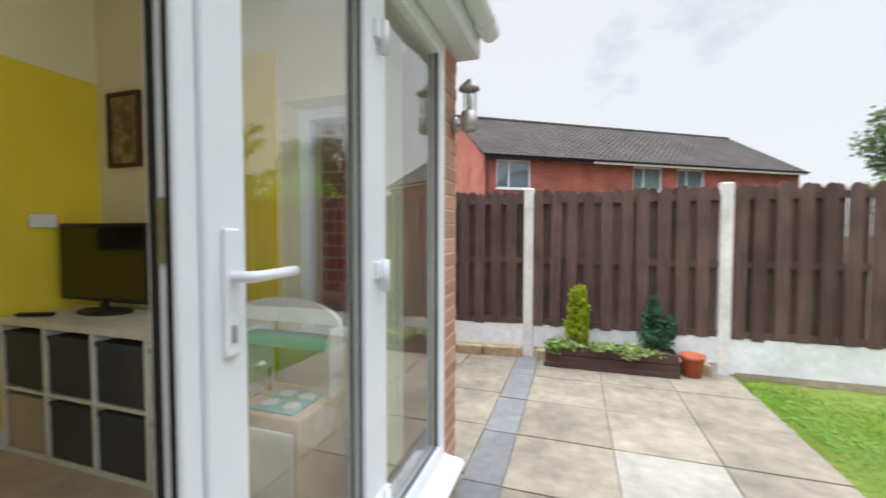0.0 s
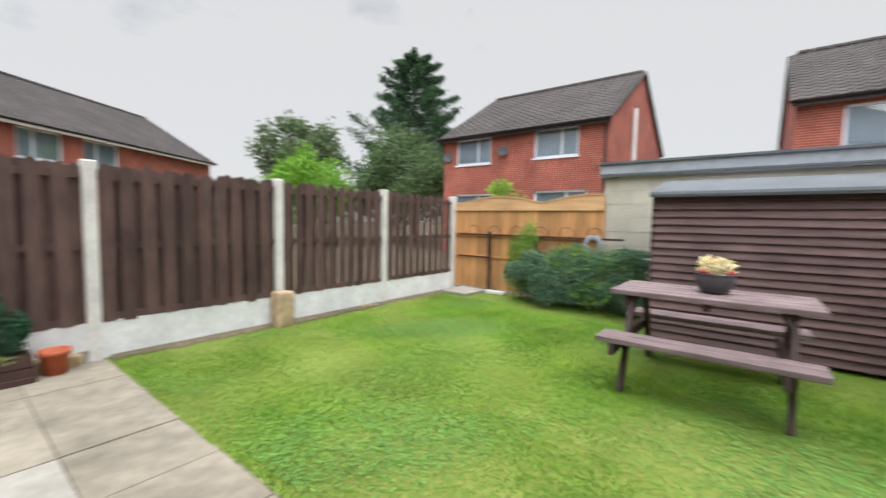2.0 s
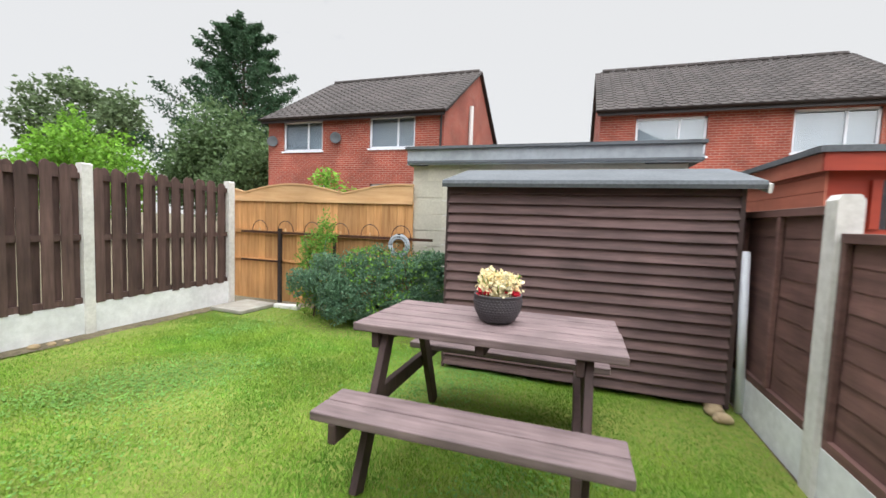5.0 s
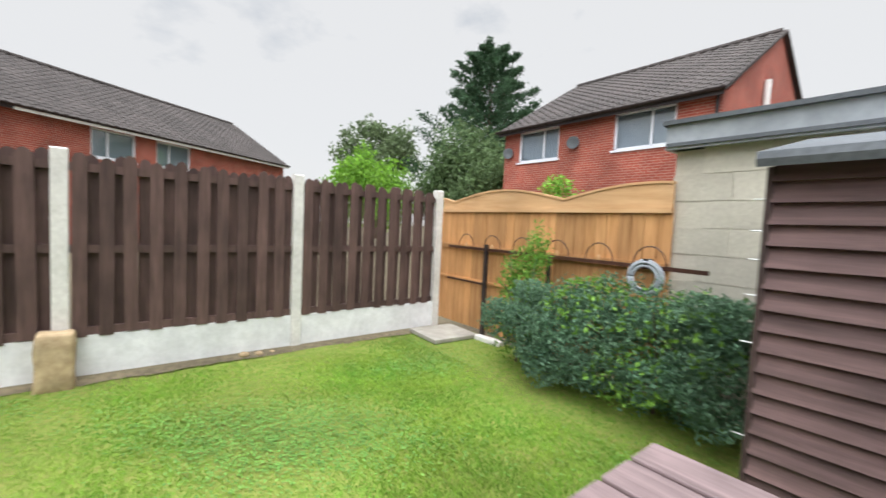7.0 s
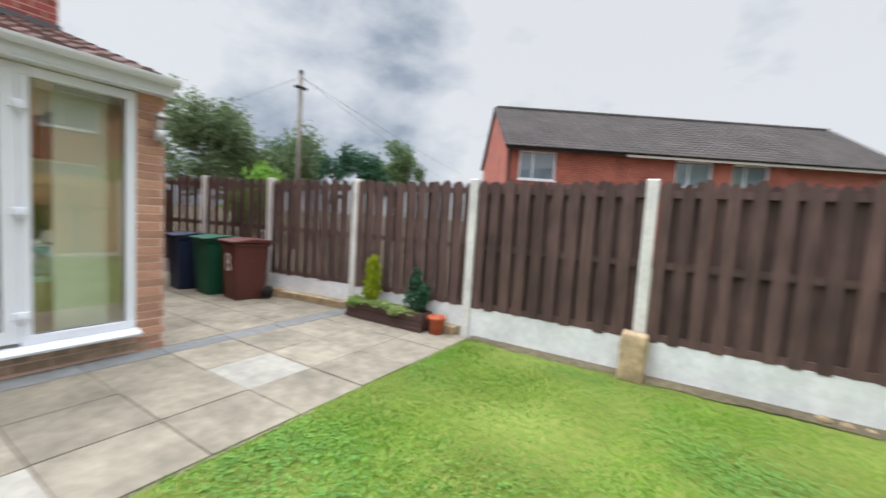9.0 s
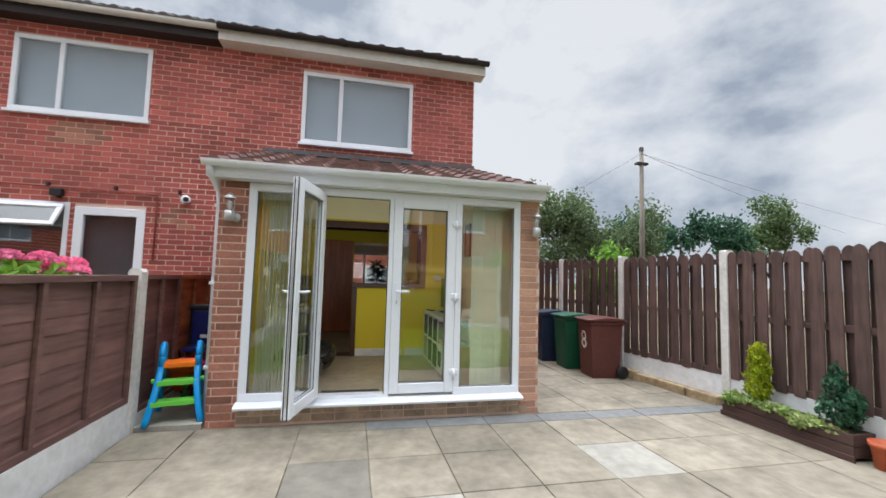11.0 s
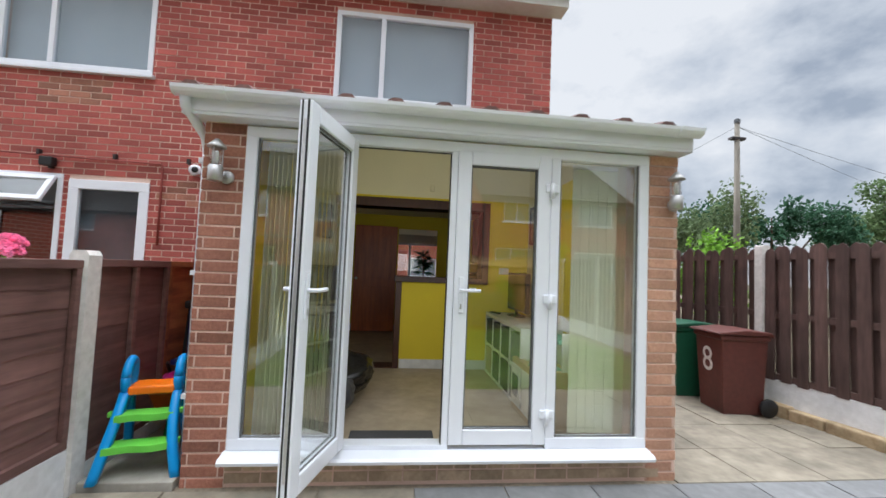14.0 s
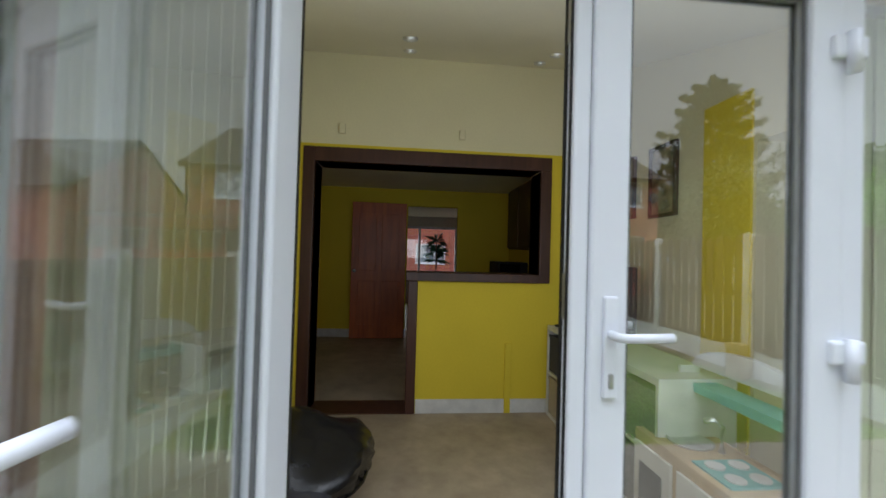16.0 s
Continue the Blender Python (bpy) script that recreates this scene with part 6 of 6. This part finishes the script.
# ---- neighbour's summerhouse ----
su = thing("summerhouse", "red painted timber summerhouse with dark windows", "summerhouse", (6.9, -2.33, 0))
part("wall_core", boxes((0.03, 1.75, -3.2, -0.02, 0, 1.42), (0.03, 1.75, -3.2, -0.02, 1.80, 2.0), (0.03, 0.06, -0.30, -0.02, 1.42, 1.8), (1.6, 1.75, -3.2, -0.02, 1.42, 1.8), (0.06, 1.6, -0.06, -0.02, 1.42, 1.8), bevel=0.0), M["red_paint"], su)
# boards and fascia on the +y side take the paler red
for r in range(15):
    part("board", boxes((0.0, 1.75, -0.02, 0.0, 0.13 * r + 0.02, 0.13 * r + 0.145)), M["salmon"], su)
    if 0.13 * r + 0.145 < 1.42:
        part("board", boxes((0.005, 0.03, -3.2, -0.02, 0.13 * r + 0.02, 0.13 * r + 0.145)), M["red_paint"], su)
part("roof_edge", boxes((-0.12, 1.9, -3.3, 0.10, 2.0, 2.05)), M["felt"], su)
part("roof_fascia", boxes((-0.10, -0.07, -3.3, 0.06, 1.86, 2.0)), M["red_paint"], su)
part("roof_fascia", boxes((-0.07, 1.88, 0.03, 0.06, 1.86, 2.0)), M["salmon"], su)
for k in range(5):
    y = -0.30 - 0.62 * k
    part("window_post", boxes((0.0, 0.05, y - 0.06, y, 1.42, 1.80)), M["red_paint"], su)
    part("pane", boxes((0.02, 0.03, y - 0.56, y - 0.06, 1.42, 1.80)), M["glass_far"], su)


# ---- houses beyond ----
def far_house(at, turn, length, depth, eaves, ridge, windows, label, dishes=(), white_from=None):
    """Front across local x = 0, facing -x; length along y from 0."""
    h = thing("brick_house", label, "house", at, turn=turn)
    op = [(y0, y1, z0, z1) for y0, y1, z0, z1 in windows]
    part("front_wall", slabs_round("x", 0, 0.25, (0, length), (-0.1, eaves), op), M["brick_far"], h)
    part("rear_wall", boxes((depth - 0.25, depth, 0, length, -0.1, eaves)), M["brick_far"], h)
    for y in (0, length - 0.25):
        bm = bmesh.new()
        prism(bm, [(0.25, -0.1), (depth - 0.25, -0.1), (depth - 0.25, eaves), (depth / 2, ridge - 0.06), (0.25, eaves)], "y", y, y + 0.25)
        part("gable_wall", bm, M["brick_far"], h)
    bm = roof_courses("roof", -0.35, eaves - 0.08, depth / 2, ridge, -0.15, length + 0.15, 17, None, wave=0.33, lip=0.04)
    tagged(part("roof", bm, M["tile"], h), kind="stuff")
    bm = bmesh.new()
    prism(bm, [(depth / 2, ridge), (depth + 0.35, eaves - 0.08), (depth + 0.35, eaves - 0.14), (depth / 2, ridge - 0.06), (-0.33, eaves - 0.14), (-0.33, eaves - 0.09)], "y", -0.15, length + 0.15)
    part("roof_back", bm, M["tile"], h)
    for k in range(int(length / 0.45)):
        part("ridge_tile", tube(bmesh.new(), [(depth / 2, 0.45 * k, ridge + 0.01), (depth / 2, 0.45 * k + 0.43, ridge + 0.02)], 0.11, 8), M["tile"], h)
    part("fascia", boxes((-0.30, -0.27, -0.1, length + 0.1, eaves - 0.22, eaves - 0.08)), M["fascia_dark"], h)
    part("gutter", half_gutter(bmesh.new(), -0.15, length + 0.15, -0.37, eaves - 0.06, 0.065), M["fascia_dark"], h)
    if white_from is not None:
        part("white_fascia", boxes((-0.33, -0.30, white_from, length + 0.1, eaves - 0.24, eaves - 0.10)), M["upvc_old"], h)
    for y0, y1, z0, z1 in windows:
        w = part("window", boxes((0.06, 0.12, y0, y1, z0, z0 + 0.07), (0.06, 0.12, y0, y1, z1 - 0.07, z1), (0.06, 0.12, y0, y0 + 0.07, z0, z1), (0.06, 0.12, y1 - 0.07, y1, z0, z1), (0.06, 0.12, y0 + (y1 - y0) * 0.36, y0 + (y1 - y0) * 0.36 + 0.06, z0, z1)), M["upvc"], h)
        part("sill", boxes((-0.05, 0.1, y0 - 0.05, y1 + 0.05, z0 - 0.06, z0)), M["upvc"], w)
        part("pane", boxes((0.085, 0.095, y0 + 0.06, y1 - 0.06, z0 + 0.06, z1 - 0.06)), M["glass_far"], w)
        part("blind", boxes((0.2, 0.21, y0, y1, z0, z1)), M["net"], w)
    for y, z in dishes:
        part("satellite_dish", lathe(bmesh.new(), [(0.02, 0.08), (0.18, 0.11), (0.30, 0.18), (0.29, 0.185), (0.17, 0.12), (0.02, 0.09)], 20), M["felt"], h, m=pose(-0.02, y, z, 0, -90, 20) @ Matrix.Diagonal((0.68, 0.68, 0.68, 1)), smooth=True)
    part("downpipe", tube(bmesh.new(), [(-0.05, 0.1, eaves - 0.1), (-0.05, 0.1, 0)], 0.04, 8), M["fascia_dark"], h)
    return h


far_house((15.85, 3.9, 0), 0, 7.2, 8.9, 5.05, 7.85, [(4.75, 6.5, 3.82, 4.93), (1.05, 2.8, 3.85, 5.0 - 0.05), (4.6, 6.6, 1.3, 2.55), (0.7, 2.75, 1.2, 2.6)], "red brick house with grey tiled roof beyond the fence", dishes=((4.15, 4.25), (6.95, 4.2)))
fl2 = thing("flue_pipe", "white flue pipe on the brick gable", "flue", (18.9, 3.86, 4.0))
part("pipe", tube(bmesh.new(), [(0, -0.06, -0.4), (0, -0.06, 2.0)], 0.09, 10), M["upvc_old"], fl2)
far_house((16.95, -9.2, 0), 0, 8.2, 8.6, 5.05, 7.75, [(5.2, 7.15, 3.58, 4.78), (1.15, 3.1, 3.64, 4.85), (1.2, 3.0, 1.2, 2.5), (5.2, 7.0, 1.2, 2.5)], "red brick house with grey roof beyond the garage", dishes=((0.55, 4.3),))
far_house((20.5, -24.5, 0), 8, 9.0, 8.6, 4.2, 7.4, [(4.0, 6.0, 3.0, 4.2)], "red brick house with a steep gable further off")
# terrace behind the long fence, facing the garden
th = far_house((-3.0, 17.0, 0), 0, 18.5, 8.4, 5.05, 7.75, [(0.55, 2.2, 3.6, 4.85), (7.6, 9.3, 3.7, 4.85), (10.2, 11.9, 3.7, 4.85)], "long red brick terrace with grey roof behind the fence", white_from=5.2)
th.matrix_basis = pose(-3.0, 17.0, -0.28, 0, 0, -56.4) @ Matrix.Diagonal((-1, 1, 1, 1))
far_house((-26.0, -7.0, 0), 0, 16.0, 8.0, 5.0, 7.7, [(6.2, 8.2, 0.9, 2.2), (6.2, 8.2, 3.4, 4.5), (9.5, 11.5, 0.9, 2.2)], "red brick house across the street in front", white_from=0).matrix_basis = pose(-26.0, 9.0, 0, 0, 0, 180)


# ---- trees ----
def broad_tree(at, blobs, n, size, material, label, trunk_h, seed, name="broadleaf_tree"):
    r_ = np.random.default_rng(seed)
    t = thing(name, label, "tree", at)
    part("trunk", tube(bmesh.new(), [(0, 0, -0.1), (0.05, 0.03, trunk_h * 0.5), (0, 0, trunk_h)], 0.05 * trunk_h, 8, 0.02 * trunk_h), M["bark"], t)
    for k, b in enumerate(blobs):
        part("limb", tube(bmesh.new(), [(0, 0, trunk_h * 0.6), (b[0] * 0.6, b[1] * 0.6, (trunk_h * 0.6 + b[2]) / 2), (b[0], b[1], b[2])], 0.03 * trunk_h, 6, 0.008 * trunk_h), M["bark"], t)
    small = []
    for b in blobs:
        for _ in range(7):
            d = r_.normal(size=3)
            d /= np.linalg.norm(d)
            q = np.array(b[:3]) + d * np.array(b[3:]) * 0.7
            s = r_.uniform(0.4, 0.75)
            small.append((*q, b[3] * s, b[4] * s, b[5] * s))
    part("crown", leaves("crown", clump_points(r_, small, n, 0.2), size, material, r_, 0.6), None, t)


def conifer_tree(at, height, radius, n, material, label, seed):
    r_ = np.random.default_rng(seed)
    t = thing("conifer_tree", label, "conifer", at)
    part("trunk", tube(bmesh.new(), [(0, 0, -0.1), (0, 0, height)], 0.25, 8, 0.03), M["bark"], t)
    pts = []
    nb_ = 95
    bmb = bmesh.new()
    for k in range(nb_):
        u = (k + 0.5) / nb_
        z = height * (0.08 + 0.92 * u)
        a = k * 2.399 + r_.uniform(-0.4, 0.4)
        ln = radius * (1.03 - u) ** 0.62 * r_.uniform(0.6, 1.2) + 0.25
        rise = r_.uniform(0.2, 0.65) * ln
        m_ = n // nb_
        s = r_.uniform(0.12, 1, m_) ** 0.7
        w = 0.13 * ln * (1.15 - s) + 0.07
        px = np.stack([math.cos(a) * ln * s + r_.normal(0, 1, m_) * w, math.sin(a) * ln * s + r_.normal(0, 1, m_) * w, z + rise * s ** 1.5 + r_.normal(0, 1, m_) * w * 0.6], 1)
        pts.append(px)
        tube(bmb, [(0, 0, z), (math.cos(a) * ln * 0.9, math.sin(a) * ln * 0.9, z + rise * 0.8)], 0.04, 5, 0.01)
    part("limbs", bmb, M["bark"], t)
    part("crown", leaves("crown", np.concatenate(pts), 0.26, material, r_, 0.35, 0.5), None, t)


conifer_tree((22.5, 18.9, 0), 12.4, 4.9, 34000, M["conifer"], "tall dark conifer behind the houses", 2)
broad_tree((18.0, 15.6, 0), [(0, 0, 3.9, 2.3, 2.3, 2.2), (0.3, 2.2, 3.4, 1.6, 1.7, 1.8), (0, -1.8, 3.4, 1.5, 1.6, 1.9)], 15000, 0.19, M["tree_grey"], "rounded grey-green tree beside the house", 3.0, 3)
broad_tree((14.5, 19.6, 0), [(0, 0, 3.6, 1.6, 1.8, 1.8), (0.2, 1.8, 2.9, 1.5, 1.8, 1.6), (0, -2.0, 2.5, 1.3, 1.5, 1.4)], 10000, 0.18, M["tree_bright"], "bright green leafy tree beyond the fence", 2.2, 4)
broad_tree((22.0, 32.2, 0), [(0, 0, 9.4, 1.7, 1.7, 1.9), (-1, 3.4, 7.4, 1.8, 1.9, 2.2), (0, -2.8, 6.8, 1.7, 2.0, 2.2), (0, 0.5, 6.9, 2.2, 2.4, 2.0), (0, 1.5, 4.6, 2.5, 3.0, 1.8)], 9000, 0.34, M["tree"], "tall loose tree far behind the fence", 5.5, 5)
broad_tree((13.0, 6.2, 0), [(0, 0, 2.2, 0.5, 0.7, 0.6), (0.1, 0.3, 1.7, 0.6, 0.6, 0.6)], 1600, 0.11, M["tree_bright"], "small yellow-green sapling behind the timber fence", 1.8, 6)
broad_tree((-12, 10.6, 0), [(0, 0.2, 4.2, 1.8, 1.7, 1.8), (0, -2.2, 3.5, 1.7, 1.7, 1.7), (0, 2.3, 3.5, 1.6, 1.7, 1.6)], 14000, 0.17, M["tree"], "rounded olive green tree beyond the bins", 3.0, 7)
broad_tree((-13, 16.2, 0), [(0, 0, 4.3, 1.2, 1.1, 1.2), (0, -2.2, 3.6, 1.4, 1.4, 1.2), (0, 2, 3.6, 1.4, 1.4, 1.2)], 7000, 0.19, M["shrub"], "dark green trees beyond the fence", 3.0, 8)
broad_tree((-13, 21.8, 0), [(0, 0, 5.0, 1.1, 1.2, 1.2), (0, 1.6, 4.4, 1.1, 1.3, 1.2), (0, -1.6, 3.8, 1.2, 1.4, 1.2)], 6000, 0.19, M["tree_grey"], "pale green trees beyond the fence", 3.2, 9)
broad_tree((-4.4, 5.6, 0), [(0.6, 0.2, 1.55, 0.9, 0.5, 0.6)], 2500, 0.10, M["tree_bright"], "leafy green bush behind the slatted fence", 1.2, 10, "garden_bush")

# ---- pole and wires ----
up = thing("utility_pole", "weathered wooden utility pole with wires", "utility pole", (-7.75, 9.75, 0))
part("shaft", tube(bmesh.new(), [(0, 0, -0.1), (0, 0, 6.1)], 0.10, 12, 0.065), M["pole"], up, smooth=True)
part("cap", lathe(bmesh.new(), [(0.08, 6.05), (0.08, 6.15), (0.02, 6.2)], 12), M["felt"], up)
part("insulator_bracket", boxes((-0.08, 0.08, -0.22, 0.22, 5.55, 5.62)), M["fascia_dark"], up)
for end in ((-22, 2.0, -0.6), (-8, 26, -0.2), (-10, 25, -0.5)):
    pts = [(end[0] * u, end[1] * u, 5.95 + end[2] * u - 0.6 * u * (1 - u)) for u in [k / 12 for k in range(13)]]
    part("wire", tube(bmesh.new(), pts, 0.006, 5), M["felt"], up)

# ---- paving slabs ----
slab_at = collections.OrderedDict()


def slab(x0, x1, y0, y1, material, k):
    w, d = round(x1 - x0, 3), round(y1 - y0, 3)
    key = (w, d, material.name)
    if key not in slab_at:
        slab_at[key] = mesh_of("slab", boxes((0.004, w - 0.004, 0.004, d - 0.004, -0.04, 0.0), bevel=0.004), material)
    part("slab", slab_at[key], None, patio, m=pose(x0, y0, rs.uniform(-0.003, 0.002), rs.uniform(-0.2, 0.2), rs.uniform(-0.2, 0.2), 0))


patio = thing("patio", "pale concrete paving slabs of the patio", "patio", kind="structure")
ROWS_Y = [-1.49 + 0.592 * k for k in range(11)]
WHITE = {(2, 3), (1, 6)}
for j, y in enumerate(ROWS_Y[:-1]):
    y1 = min(ROWS_Y[j + 1], 4.44)
    if j < 2:
        continue
    slab(0.145, 0.37, y, y1, M["slab_grey"] if j > 2 else M["slab"], j)
    if j == 2:
        slab(0.37, 0.97, y, y1, M["slab"], j)
        slab(0.97, 2.17, y, y1, M["slab_dull"], j)
        continue
    for i in range(3):
        x0 = 0.37 + 0.60 * i
        slab(x0, x0 + 0.60, y, y1, M["slab_white"] if (i, j) in WHITE else M["slab"], j)
# larger slabs before the side passage
for x0, x1 in ((0.145, 0.97), (0.97, 1.55), (1.55, 2.17)):
    slab(x0, x1, -1.21, -0.306, M["slab"], 0)
for x0, x1 in ((0.145, 0.72), (0.72, 1.32), (1.32, 2.17)):
    slab(x0, x1, -1.72, -1.21, M["slab"], 0)
for i in range(8):
    for j in range(4):
        x1, y0 = 0.145 - 0.53 * i, 2.12 + 0.6 * j
        if y0 > 3.5 + 0.25 * (0.3 + x1) + 0.45:
            continue
        slab(x1 - 0.53, x1, y0, min(y0 + 0.6, 4.44), M["slab"], j)


# ---- bricks ----
def brick_mesh(w, material, h=0.063):
    return mesh_of("brick", boxes((-0.02, 0.0, 0, w, 0, h), bevel=0.003), material)


BRICKS = {}


def brick(parent, x, y, z, w, material, tilt=0.0):
    key = (round(w, 3), material.name)
    if key not in BRICKS:
        BRICKS[key] = brick_mesh(w, material)
    part("brick", BRICKS[key], None, parent, m=pose(x + rs.uniform(-0.0015, 0.0015), y, z, rs.uniform(-0.3, 0.3), 0, 0))


pl_ = thing("pier_left", "orange-red brick pier beside the garden doors", "pier", kind="structure")
pr_ = thing("pier_right", "pale orange brick pier beside the garden doors", "pier", kind="structure")
pn_ = thing("plinth", "brick plinth under the garden doors", "plinth", kind="structure")
for r in range(31):
    z = 0.075 * r - 0.02
    for g_, y0, y1, mt in ((pl_, YL, -0.905, M["brick_pier"]), (pr_, 1.905, YR, M["brick_pale"])):
        w = y1 - y0
        cut = 0.215 if r % 2 else w - 0.225
        cut = min(cut, w - 0.03)
        brick(g_, FX, y0, z, cut, mt)
        if w - cut - 0.01 > 0.02:
            brick(g_, FX, y0 + cut + 0.01, z, w - cut - 0.01, mt)
for k in range(25):
    y = -0.90 + 0.112 * k
    brick(pn_, FX, y, 0.088, 0.102, M["brick_tan"])
    if k % 2 == 0:
        brick(pn_, FX, y, 0.013, 0.214, M["brick_tan"])

hw = thing("house_brickwork", "red brick facing of the house wall", "brickwork", kind="structure")
me = brick_mesh(0.212, M["brick"])
mp_ = brick_mesh(0.212, M["brick_pier"])
rest_v, rest_f = [], []
count = 0
for r in range(67):
    z = 0.075 * r
    for k in range(44):
        y = -7.45 + 0.225 * k + (0.1125 if r % 2 else 0)
        y1 = y + 0.215
        if y1 > 2.0:
            y1 = 2.0
        if y1 - y < 0.05 or (-1.1 < y and y1 < 1.95 and z < 3.1):
            continue
        spans = [(y, y1)]
        for o in HOUSE_OPEN:
            if o[2] < z + 0.06 and z < o[3]:
                ns = []
                for a, b in spans:
                    if b <= o[0] or a >= o[1]:
                        ns.append((a, b))
                    else:
                        if a < o[0] - 0.02:
                            ns.append((a, o[0]))
                        if b > o[1] + 0.02:
                            ns.append((o[1], b))
                spans = ns
        for a, b in spans:
            if abs(b - a - 0.215) < 0.001 and ((-4.1 < a < -3.45 and 3.1 < z < 3.38) or (-2.75 < a < -2.2 and 1.95 < z < 2.3 and (r + k) % 3)):
                part("brick", mp_, None, hw, m=pose(XW + 0.001, a, z))
            elif abs(b - a - 0.215) < 0.001 and y > -2.9 and z > 1.3 and z < 4.8 and count < 300:
                part("brick", me, None, hw, m=pose(XW + rs.uniform(-0.0015, 0.0015), a, z))
                count += 1
            else:
                i = len(rest_v)
                d = rs.uniform(-0.0015, 0.0015)
                rest_v += [(x, yy, zz) for x in (XW - 0.02, XW + d) for yy in (a, b - 0.003) for zz in (z, z + 0.063)]
                rest_f += [tuple(i + q for q in f) for f in ((4, 6, 7, 5), (0, 4, 5, 1), (2, 3, 7, 6), (0, 2, 6, 4), (1, 5, 7, 3))]
part("bricks", cloud_mesh("bricks", rest_v, rest_f, M["brick"]), None, hw).update_tag()
tagged(bpy.data.objects["bricks"], "red bricks with pale mortar joints", kind="stuff")
